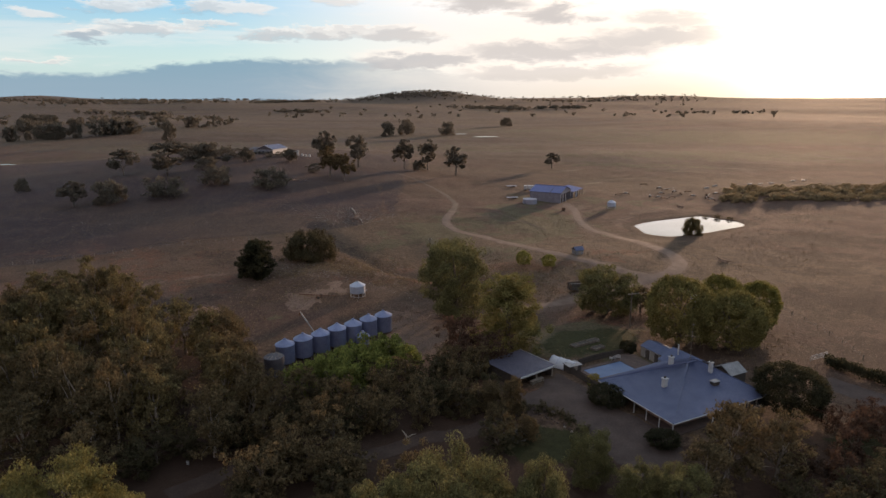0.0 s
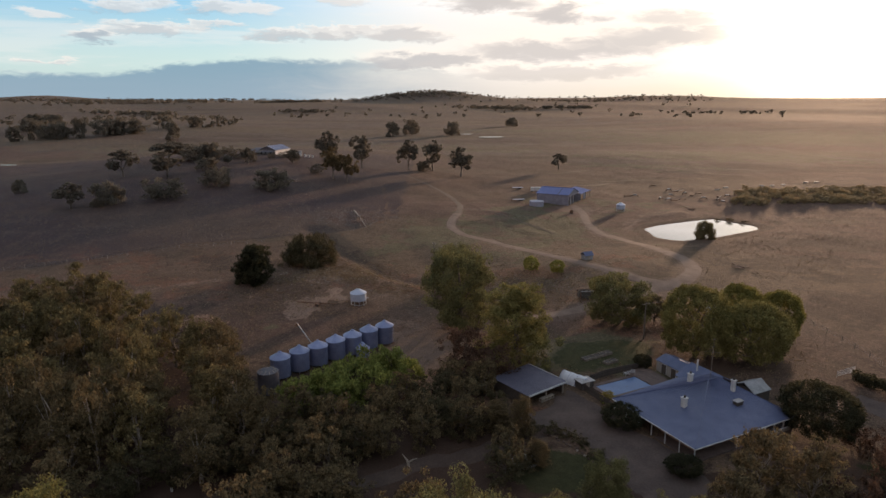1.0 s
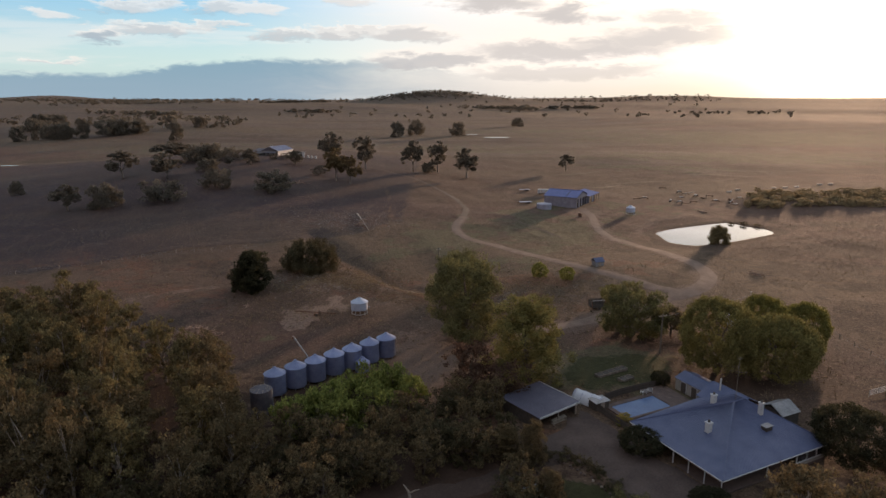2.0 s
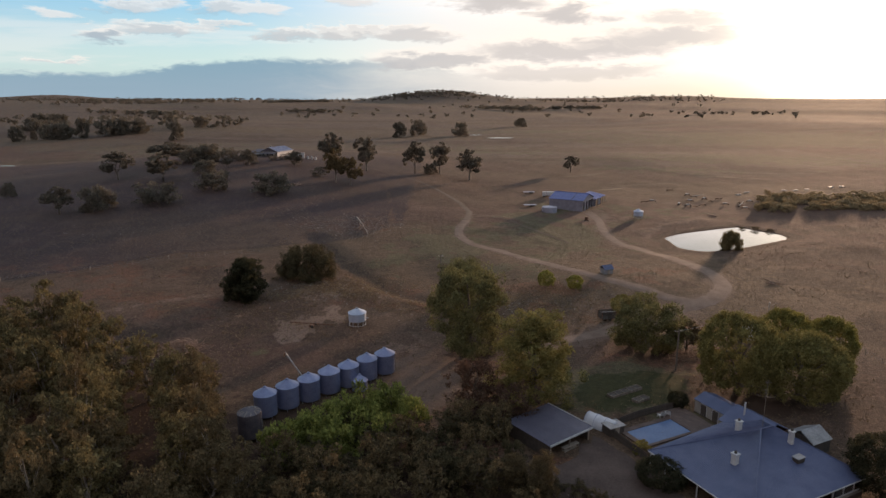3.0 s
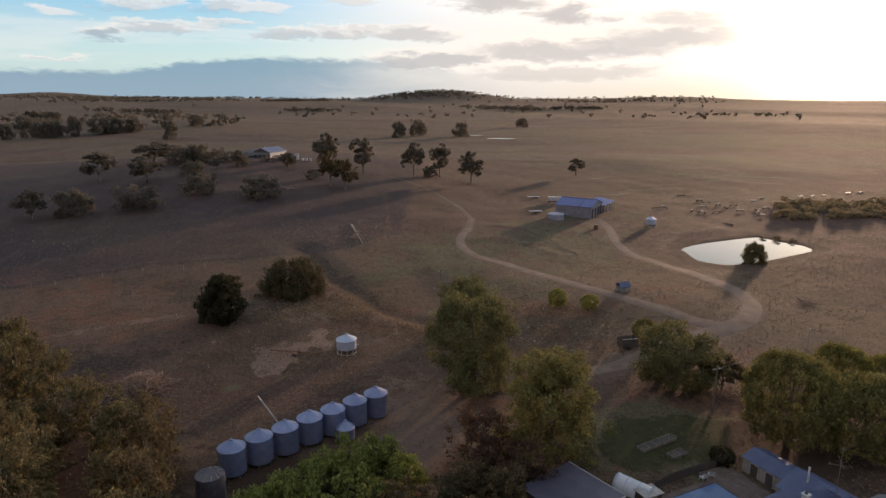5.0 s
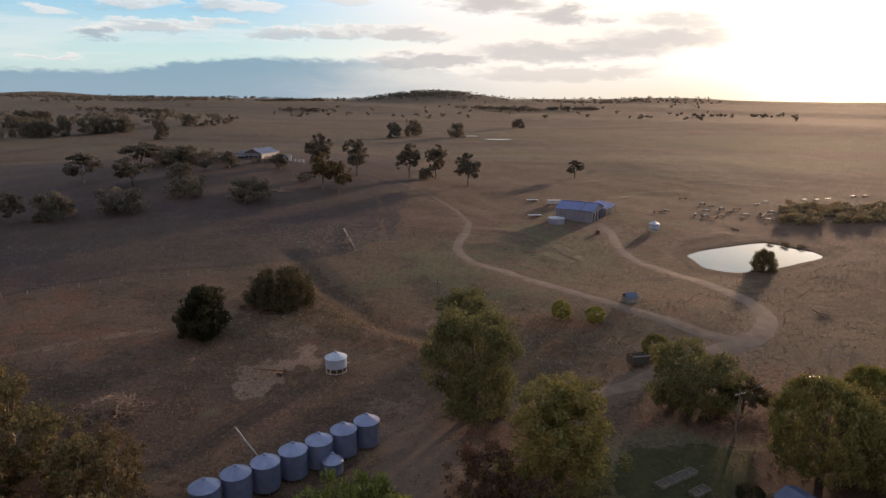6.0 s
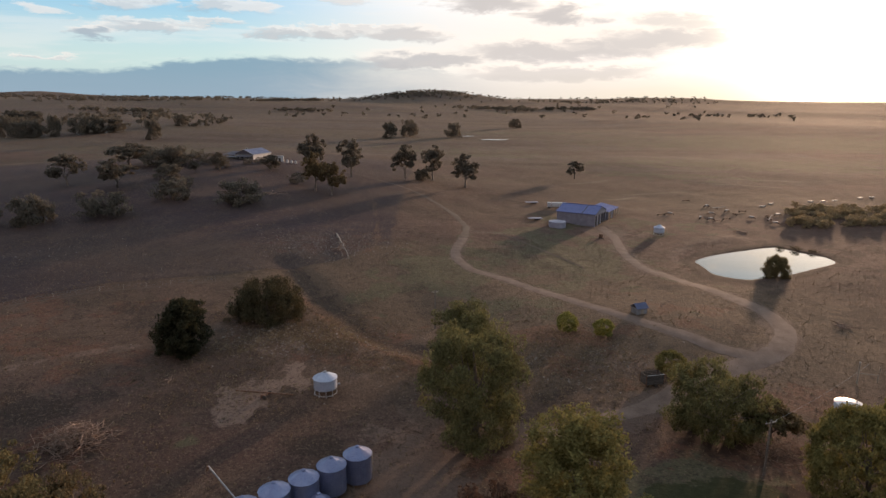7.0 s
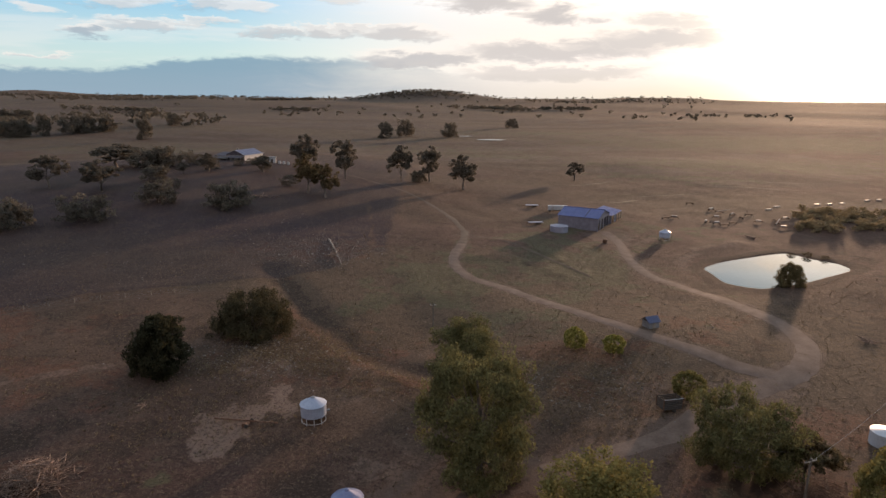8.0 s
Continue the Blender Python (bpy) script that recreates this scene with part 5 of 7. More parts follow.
def pool():
    top = empty("swimming_pool", 30.2, 110.6, 26.0, POOL_Z, label="rectangular blue swimming pool with brown stone coping", category="pool")
    w, d = 9.3, 4.4
    part("water_surface", block(0.003, w - 0.003, 0.003, d - 0.003, -0.5, 0.03), POOL_BLUE, top, "still blue pool water")
    for x0, x1, y0, y1 in ((-0.9, w + 0.5, -0.5, -0.002), (-0.9, w + 0.5, d + 0.002, d + 0.9), (-0.9, -0.002, 0, d), (w + 0.002, w + 0.5, 0, d)):
        n = max(1, int(max(x1 - x0, y1 - y0) / 0.6))
        for k in range(n):
            if x1 - x0 > y1 - y0:
                s = (x1 - x0) / n
                part("coping_stone", block(x0 + s * k + 0.012, x0 + s * (k + 1) - 0.012, y0, y1, -0.5, 0.10), PAVER, top)
            else:
                s = (y1 - y0) / n
                part("coping_stone", block(x0, x1, y0 + s * k + 0.012, y0 + s * (k + 1) - 0.012, -0.5, 0.10), PAVER, top)
    terrace = empty("terrace", 37.6, 115.2, 22.5, POOL_Z - 0.04, label="brown paved terrace between the pool and the shed", category="terrace")
    tagged(terrace, kind="structure")
    for i in range(9):
        for j in range(10):
            part("paver", block(0.6 * i, 0.6 * i + 0.585, -1.6 + 0.8 * j, -1.6 + 0.8 * j + 0.785, -0.5, 0.05 + 0.004 * ((i * 7 + j * 3) % 4)), PAVER, terrace)


def pool_fence(points, label, h=1.25):
    """Close-boarded dark fence along the points."""
    x0, y0 = points[0]
    top = empty("fence", x0, y0, 0, float(land(x0, y0)), label=label, category="fence")
    for (xa, ya), (xb, yb) in zip(points, points[1:]):
        n = max(2, int(math.hypot(xb - xa, yb - ya) / 0.3))
        turn = math.degrees(math.atan2(yb - ya, xb - xa))
        for k in range(n):
            f = (k + 0.5) / n
            x, y = xa + (xb - xa) * f, ya + (yb - ya) * f
            z = float(land(x, y)) - float(land(x0, y0))
            part("board", block(-0.14, 0.14, -0.02, 0.02, -0.1, h + 0.03 * (k % 3)), DARK, top, local=frame_at(top, x - x0, y - y0, z, turn))


def deck_chair():
    top = empty("deck_chair", 35.2, 119.3, 200, POOL_Z + 0.1, label="white slatted wooden deck chair beside the pool", category="chair", group="deck chairs by the pool")
    for k in range(5):
        part("slat", block(-0.35, 0.35, -0.3 + 0.13 * k, -0.19 + 0.13 * k, 0.36 - 0.02 * k, 0.39 - 0.02 * k), WHITE, top)
    for k in range(5):
        x = -0.34 + 0.14 * k
        part("back_slat", slab([(x, 0.30, 0.3), (x + 0.12, 0.30, 0.3), (x + 0.12, 0.72, 1.15), (x, 0.72, 1.15)], 0.04), WHITE, top)
    for x in (-0.42, 0.36):
        part("arm", block(x, x + 0.1, -0.3, 0.45, 0.56, 0.6), WHITE, top)
        part("leg", block(x, x + 0.06, -0.3, -0.22, 0, 0.559), WHITE, top)
        part("leg", block(x, x + 0.06, 0.34, 0.42, 0, 0.559), WHITE, top)
    copy_thing(top, pose(36.6, 119.9, POOL_Z + 0.1, 0, 0, 165))


def garden_bed(x, y, turn, cells, label):
    top = empty("garden_bed", x, y, turn, label=label, category="garden bed", group="raised beds on the lawn")
    n, w = cells, 1.5
    for y0 in (-0.7, 0.62):
        part("long_board", block(0, n * w, y0, y0 + 0.08, -0.15, 0.42), GREY_BARK, top)
    for k in range(n + 1):
        part("cross_board", block(k * w - 0.04, k * w + 0.04, -0.619, 0.619, -0.15, 0.42), GREY_BARK, top)
    for k in range(n):
        part("soil", block(k * w + 0.045, k * w + w - 0.045, -0.615, 0.615, -0.15, 0.28), DARK, top, "dark damp soil")


def back_hut():
    top = empty("garden_shed", 54.2, 108.4, 25.5, 1.1, label="small shed with weathered grey gable roof behind the house", category="shed")
    part("wall", block(0.2, 4.2, 0.2, 4.4, -0.2, 2.0), DARK, top)
    part("roof", ribbed_sheet((0, 0, 2.0), (4.4, 0, 2.0), (4.4, 2.3, 3.3), (0, 2.3, 3.3), 0.3), OLD_IRON, top)
    part("roof", ribbed_sheet((4.4, 4.6, 2.0), (0, 4.6, 2.0), (0, 2.3, 3.3), (4.4, 2.3, 3.3), 0.3), OLD_IRON, top)
    for x in (0.22, 4.18):
        part("gable", block(x - 0.02, x + 0.02, 1.2, 3.4, 2.0, 2.6), DARK, top)


def hedge(points, w, h, label):
    x0, y0 = points[0]
    top = empty("hedge", x0, y0, label=label, category="hedge")
    line, rng = spline(points, 0.8), np.random.default_rng(5)
    c = []
    for x, y in line:
        for _ in range(4):
            c.append((x - x0 + rng.normal(0, w * 0.2), y - y0 + rng.normal(0, w * 0.2), float(land(x, y) - land(x0, y0)) + h * rng.uniform(0.25, 0.8)))
    v, q = foliage(rng, c, w * 0.38, 90, 0.2, 0.1, 0.8, 0.4)
    new("leaves", quick_mesh("leaves", v, q, LEAF_DARK)).parent = top
    bm = bmesh.new()
    for x, y in line[::2]:
        z = float(land(x, y) - land(x0, y0))
        rod(bm, (x - x0, y - y0, z - 0.1), (x - x0 + 0.1, y - y0, z + h * 0.6), 0.06, 0.03, 5)
    part("stems", bm, DARK_BARK, top)


def planter():
    top = empty("round_planter", 12.1, 91.7, label="low round concrete planter ring with dark soil on the lawn", category="planter")
    v, q = tube_rows([(1.75 * math.cos(f), 1.75 * math.sin(f), 0.22) for f in np.linspace(0, 6.2832, 29)], [0.2] * 29, 8)
    mesh_from("rim", v, q, OLD_IRON, top, smooth_faces=True)
    part("soil", lathe([(1.72, -0.2), (1.72, 0.16), (0.9, 0.24), (0.1, 0.28)], 24), DARK, top, "dark damp soil")


def garden_edging():
    """Rough stones along the garden border."""
    rng = np.random.default_rng(91)
    line = spline([(10.5, 98.2), (13.5, 99.0), (16.8, 98.8), (19.3, 96.0), (21.8, 92.2), (23.0, 88.0)], 0.75)
    x0, y0 = line[0]
    base = float(land(x0, y0))
    top = empty("garden_edging", x0, y0, 0, base, label="row of rough dark edging stones round the garden bed", category="edging")
    for x, y in line:
        bm = bmesh.new()
        bmesh.ops.create_icosphere(bm, subdivisions=1, radius=0.24)
        for v in bm.verts:
            v.co *= rng.uniform(0.75, 1.2)
        part("stone", bm, TIMBER if rng.random() < 0.15 else PAVER, top, local=frame_at(top, x - x0 + rng.normal(0, 0.12), y - y0 + rng.normal(0, 0.12), float(land(x, y)) - base + 0.08, rng.uniform(0, 360)))


def drum_pot(x, y, label):
    top = empty("white_bucket", x, y, label=label, category="bucket", group="white buckets by the drive")
    part("body", lathe([(0.16, 0.0), (0.21, 0.40), (0.23, 0.42), (0.23, 0.46)], 14), WHITE, top)
    v, q = tube_rows([(0.22 * math.cos(f), 0, 0.46 + 0.2 * math.sin(f)) for f in np.linspace(0, math.pi, 9)], [0.02] * 9, 4)
    mesh_from("handle", v, q, OLD_IRON, top)


def dead_stump():
    top = empty("dead_stump", -4.9, 91.4, label="bleached forked stump of a dead tree beside the drive", category="stump")
    for pts, radii in (([(0, 0, -0.2), (-0.2, 0.1, 1.0), (-0.9, 0.2, 2.0)], [0.22, 0.17, 0.06]), ([(-0.1, 0.05, 0.7), (0.6, -0.2, 1.3), (1.3, -0.2, 1.5)], [0.14, 0.1, 0.04])):
        v, q = tube_rows(pts, radii, 7)
        mesh_from("limb", v, q, TIMBER, top, smooth_faces=True)


planter()
garden_edging()
drum_pot(-37.4, 86.0, "white plastic bucket standing under the eucalypts")
drum_pot(-24.7, 78.6, "white plastic bucket beside the shaded drive")
dead_stump()
homestead()
antenna()
pool_shed()
carport()
tunnel()
pool()
pool_fence([(25.9, 113.4), (27.6, 109.6), (29.0, 106.6)], "dark close-boarded fence between courtyard and pool")
pool_fence([(27.8, 117.2), (31.5, 119.6), (36.0, 121.8), (40.8, 123.6)], "dark boarded fence along the back lawn")
deck_chair()
garden_bed(28.9, 127.4, 31, 5, "long raised timber garden bed in sections on the lawn")
garden_bed(32.8, 125.4, 32, 2, "short raised timber garden bed on the lawn")
back_hut()
hedge([(79.5, 119), (83.5, 112), (88, 105.5), (93, 99)], 2.8, 2.4, "long clipped dark hedge along the side yard")
ribbon("road", [(74, 112), (78, 106), (83, 99), (90, 90)], (6, 7, 8), YARD, "pale bare side yard beside the hedge")

# ---- silos, bins and farm buildings ----
def silo(x, y, label, group, body=3.75, r=1.92, leg=0.42, small=False, iron=None, roofed=True):
    top = empty("silo", x, y, 0, label=label, category="silo", group=group)
    z = leg
    ribs = [(r * (1.0 if k % 2 else 0.992), z + body * k / 24) for k in range(25)]
    shell = part("shell", lathe(ribs, 32), iron or ZINC, top, smooth_faces=False)
    if roofed:
        roof = part("roof", lathe([(r + 0.08, z + body + 0.003), (r * 0.55, z + body + 0.55), (0.28, z + body + 1.02)], 24, 0.018), iron or ZINC, top, "ribbed conical steel roof")
        part("hatch", lathe([(0.3, z + body + 1.024), (0.3, z + body + 1.14), (0.1, z + body + 1.24)], 12), iron or ZINC, roof)
    else:
        bm = bmesh.new()
        for k in range(11):
            a = k * 2 * math.pi / 11
            rod(bm, (r * math.cos(a), r * math.sin(a), z + body - 0.1), (r * 0.55 * math.cos(a + 0.2), r * 0.55 * math.sin(a + 0.2), z + body + 0.25 + 0.12 * (k % 3)), 0.05, 0.04, 5)
        part("broken_rafters", bm, TIMBER, top, "bare broken roof rafters")
    part("hopper", lathe([(0.25, 0.15), (r * 0.97, z - 0.004)], 24), iron or ZINC, top)
    for k in range(6):
        a = k * math.pi / 3 + 0.3
        part("leg", rod(bmesh.new(), (r * 0.93 * math.cos(a), r * 0.93 * math.sin(a), -0.25), (r * 0.93 * math.cos(a), r * 0.93 * math.sin(a), z - 0.005), 0.06, 0.06, 6), OLD_IRON, top)
    if not small:
        ladder = part("ladder", rod(bmesh.new(), (r + 0.12, -0.2, 0.3), (r + 0.12, -0.2, z + body), 0.025, 0.025, 4), OLD_IRON, top)
        part("ladder_rail", rod(bmesh.new(), (r + 0.12, 0.2, 0.3), (r + 0.12, 0.2, z + body), 0.025, 0.025, 4), OLD_IRON, ladder)
        bm = bmesh.new()
        for k in range(14):
            rod(bm, (r + 0.12, -0.2, 0.5 + 0.33 * k), (r + 0.12, 0.2, 0.5 + 0.33 * k), 0.018, 0.018, 4)
        part("rungs", bm, OLD_IRON, ladder)
    return top


first = silo(-12.2, 139.2, "tall round galvanised steel grain silo with conical roof", "row of silos")
for k, (x, y) in enumerate([(-12.2 - 3.12 * i, 139.2 - 2.82 * i) for i in range(1, 7)], 1):
    copy_thing(first, pose(x, y, float(land(x, y)) + (0.1 if k % 2 else 0.0), 0, 0, 40 * k))
silo(-31.4, 115.0, "old dull iron silo with broken roof in tree shade", "", 4.0, 1.85, 0.6, iron=DULL_SHADED_IRON, roofed=False)
silo(-16.2, 131.6, "short squat galvanised grain silo in front of the tall row", "", 1.8, 1.45, 0.32, True)


def auger():
    top = empty("grain_auger", -24.6, 130.6, 0, label="long pale grain auger tube leaning up over the silos", category="auger")
    part("tube", rod(bmesh.new(), (0, 0, 0.4), (-4.4, -1.0, 8.3), 0.10, 0.10, 10), WHITE, top, "long pale steel tube")
    part("spout", rod(bmesh.new(), (-4.4, -1.0, 8.25), (-4.7, -1.1, 7.6), 0.22, 0.16, 8), RUST, top)
    part("hopper", lathe([(0.3, 0.0), (0.7, 0.7)], 8), RUST, top)
    part("strut", rod(bmesh.new(), (-1.4, 0.9, 0.3), (-2.4, -0.5, 4.5), 0.05, 0.05, 6), RUST, top)
    for s in (-0.7, 0.7):
        wheel(top, -1.4 + s, 0.9, 0.32, 0.32, 0.16)


def wheel(parent, x, y, z, r, w, turn=0.0):
    """Tyre and rim, standing, rolling along y."""
    m = Matrix.Translation((x, y, z)) @ Matrix.Rotation(radians(turn), 4, "Z") @ Matrix.Rotation(radians(90), 4, "Y")
    hub = part("wheel", lathe([(r * 0.62, -w / 2), (r * 0.95, -w / 2), (r, -w / 4), (r, w / 4), (r * 0.95, w / 2), (r * 0.62, w / 2)], 14), DARK, parent, local=m)
    part("rim", lathe([(r * 0.6, -w * 0.3), (r * 0.6, w * 0.3)], 12), OLD_IRON, hub)
    return hub


auger()


def field_bin(x, y, turn, label):
    top = empty("field_bin", x, y, turn, label=label, category="grain bin", group="white field bins")
    r, z = 2.05, 1.05
    part("shell", lathe([(r * (1 if k % 2 else 0.985), z + 1.9 * k / 10) for k in range(11)], 28), BIN_BLUE, top)
    roof = part("roof", lathe([(r + 0.1, z + 1.903), (r * 0.6, z + 2.4), (0.35, z + 2.9)], 24, 0.02), BIN_BLUE, top, "ribbed white conical roof")
    part("hatch", lathe([(0.36, z + 2.904), (0.36, z + 3.03), (0.1, z + 3.12)], 12), OLD_IRON, roof)
    part("hopper", lathe([(0.3, 0.45), (r * 0.97, z - 0.003)], 24), BIN_BLUE, top)
    for k in range(10):
        a = k * math.pi / 5
        part("leg", rod(bmesh.new(), (r * 0.96 * math.cos(a), r * 0.96 * math.sin(a), -0.3), (r * 0.96 * math.cos(a), r * 0.96 * math.sin(a), z), 0.07, 0.07, 6), WHITE, top)
    v, q = tube_rows([(r * 0.96 * math.cos(f), r * 0.96 * math.sin(f), 0.12) for f in np.linspace(0, 6.29, 29)], [0.06] * 29, 5)
    mesh_from("base_ring", v, q, WHITE, top)
    part("ladder", rod(bmesh.new(), (r + 0.1, 0.0, 0.2), (r + 0.1, 0.0, z + 1.9), 0.05, 0.05, 5), OLD_IRON, top)
    part("chute", block(r * 0.3, r + 0.7, -0.2, 0.2, 1.0, 1.25, 0.03), OLD_IRON, top)


field_bin(-21.0, 164.6, 30, "white round field bin on legs beside bare earth")
field_bin(86.6, 304.5, 80, "white round field bin near the dam")


def lying_pipe():
    top = empty("old_auger", -31.2, 162.6, 0, label="long rusty auger lying low on the bare earth", category="auger")
    part("tube", rod(bmesh.new(), (-5.4, 0.9, 0.75), (4.8, -0.1, 0.45), 0.13, 0.13, 8), RUST, top)
    part("axle", rod(bmesh.new(), (0.1, -1.0, 0.35), (0.5, 1.0, 0.35), 0.06, 0.06, 6), RUST, top)
    for y in (-1.0, 1.0):
        wheel(top, 0.3 + 0.2 * y, y, 0.33, 0.34, 0.16, -80)
    part("motor", block(-0.6, 0.1, -0.9, -0.3, 0.1, 0.75, 0.06), RUST, top)


lying_pipe()


def gable_wall(parent, a, b, peak, thick, mat, name="gable"):
    """A triangle of sheeting from a to b with its point at peak."""
    bm = bmesh.new()
    push = Vector(thick)
    p = [Vector(q) for q in (a, b, peak)]
    v = [bm.verts.new(q) for q in p] + [bm.verts.new(q + push) for q in p]
    for f in ((0, 1, 2), (5, 4, 3), (0, 3, 4, 1), (1, 4, 5, 2), (2, 5, 3, 0)):
        bm.faces.new([v[i] for i in f])
    return part(name, bm, mat, parent)


def barn():
    top = empty("machinery_shed", 49.5, 323.3, -31, label="long grey-blue corrugated machinery shed with dark open bays", category="shed")
    w, d, e, r = 16.4, 15.5, 4.5, 6.9
    part("front_wall", ribbed_sheet((0, 0, -0.6), (w, 0, -0.6), (w, 0.001, e), (0, 0.001, e), 0.5, 0.05), SHED_WALL, top, "corrugated pale front wall")
    part("back_wall", block(0, w, d - 0.1, d, -1.2, e), SHED_WALL, top)
    part("left_wall", block(0, 0.1, 0.1, d - 0.1, -0.6, e), SHED_WALL, top)
    for y, wide in ((0.12, 0.9), (3.2, 1.7), (7.0, 1.6), (11.6, 0.5), (14.8, 0.55)):
        part("bay_pier", block(w - 0.25, w - 0.01, y, y + wide, -1.2, e - 0.9), SHED_WALL, top)
    part("lintel", block(w - 0.22, w - 0.02, 0.12, d - 0.12, e - 0.897, e - 0.02), SHED_WALL, top)
    part("shed_floor", block(0.12, w - 0.3, 0.12, d - 0.12, -1.0, -0.75), DARK, top)
    part("roof", ribbed_sheet((-0.4, -0.5, e), (w + 0.4, -0.5, e), (w + 0.4, d / 2, r), (-0.4, d / 2, r), 0.6, 0.05), SHED_ROOF, top)
    part("roof", ribbed_sheet((w + 0.4, d + 0.4, e), (-0.4, d + 0.4, e), (-0.4, d / 2, r), (w + 0.4, d / 2, r), 0.6, 0.05), SHED_ROOF, top)
    part("ridge_cap", rod(bmesh.new(), (-0.4, d / 2, r + 0.03), (w + 0.4, d / 2, r + 0.03), 0.16, 0.16, 6), SHED_ROOF, top)
    part("valley_strip", slab([(w * 0.66, -0.48, e + 0.07), (w * 0.66 + 0.3, -0.48, e + 0.07), (w * 0.66 + 0.3, d / 2, r + 0.07), (w * 0.66, d / 2, r + 0.07)], 0.03), DARK, top)
    for x in (0.03, w - 0.15):
        gable_wall(top, (x, 0.1, e - 0.02), (x, d - 0.1, e - 0.02), (x, d / 2, r - 0.1), (0.08, 0, 0), SHED_WALL)
    low = empty("lean_to_shed", 66.3, 334.2, -31, label="low open-sided zinc shed beyond the machinery shed", category="shed")
    part("roof", ribbed_sheet((8.3, 0, 3.2), (8.3, 16, 3.2), (-0.2, 16, 4.6), (-0.2, 0, 4.6), 0.6, 0.05), SHED_ROOF, low)
    part("back_wall", block(0, 0.1, 0.1, 15.9, -0.8, 4.4), SHED_WALL, low)
    part("end_wall", block(0.11, 7.9, 0.1, 0.2, -0.8, 3.1), SHED_WALL, low)
    for y in (0.3, 4.0, 8.0, 12.0, 15.6):
        part("post", block(7.8, 8.0, y, y + 0.2, -0.8, 3.2), TIMBER, low)
    part("side_sheet", block(7.82, 7.9, 4.3, 7.9, -0.6, 2.9), SHED_WALL, low)


barn()


def round_tank(x, y, r, h, label, mat):
    top = empty("water_tank", x, y, label=label, category="water tank")
    part("wall", lathe([(r * (1 if k % 2 else 0.993), -0.3 + (h + 0.3) * k / 12) for k in range(13)], 32), mat, top)
    part("lid", lathe([(r + 0.06, h + 0.003), (r * 0.5, h + 0.22), (0.2, h + 0.34)], 28), mat, top)
    part("inlet", rod(bmesh.new(), (r * 0.6, 0, h + 0.1), (r * 0.6, 0, h + 0.5), 0.12, 0.12, 8), OLD_IRON, top)


round_tank(48.0, 313.5, 3.5, 2.3, "wide low pale round water tank beside the machinery shed", SHED_GREY)
round_tank(69.3, 159.2, 2.2, 2.2, "white round water tank among the trees", TANK_WHITE)
drum = empty("steel_drum", 61.2, 295.0, label="dark rusty fuel drum on a stand beside the track", category="drum")
part("body", lathe([(0.75, 0.2), (0.78, 0.9), (0.75, 1.6)], 16), RUST, drum)
part("stand", block(-0.9, 0.9, -0.9, 0.9, -0.2, 0.196, 0.04), DARK, drum)


def truck():
    top = empty("truck", 55.5, 355.5, -8, label="white tray truck parked behind the machinery shed", category="truck")
    part("cab", block(-4.4, -2.5, -1.1, 1.1, 0.7, 2.9, 0.2), WHITE, top)
    part("windscreen", block(-4.43, -4.38, -0.95, 0.95, 1.8, 2.6), GLASS, top)
    part("chassis", block(-4.2, 4.3, -0.5, 0.5, 0.6, 0.95), DARK, top)
    part("load_box", block(-2.3, 4.4, -1.2, 1.2, 1.0, 2.9, 0.08), WHITE, top, "white box body")
    for x in (-3.5, 2.2, 3.4):
        for y in (-1.05, 1.05):
            wheel(top, x, y, 0.5, 0.5, 0.3, 90)


def flat_trailer(x, y, turn, label):
    top = empty("flat_trailer", x, y, turn, label=label, category="trailer", group="trailers by the shed")
    part("deck", block(-3.0, 3.0, -1.2, 1.2, 0.75, 0.92), SHED_GREY, top)
    part("drawbar", rod(bmesh.new(), (-3.0, 0, 0.7), (-4.6, 0, 0.5), 0.08, 0.08, 6), RUST, top)
    for s in (-1.0, 1.0):
        wheel(top, 0.6, s, 0.38, 0.38, 0.22, 90)
        wheel(top, 1.6, s, 0.38, 0.38, 0.22, 90)


truck()
flat_trailer(40.8, 326, 8, "pale flat-deck trailer parked in the grass")
flat_trailer(45.3, 366, 4, "pale flat-deck trailer parked behind the shed")


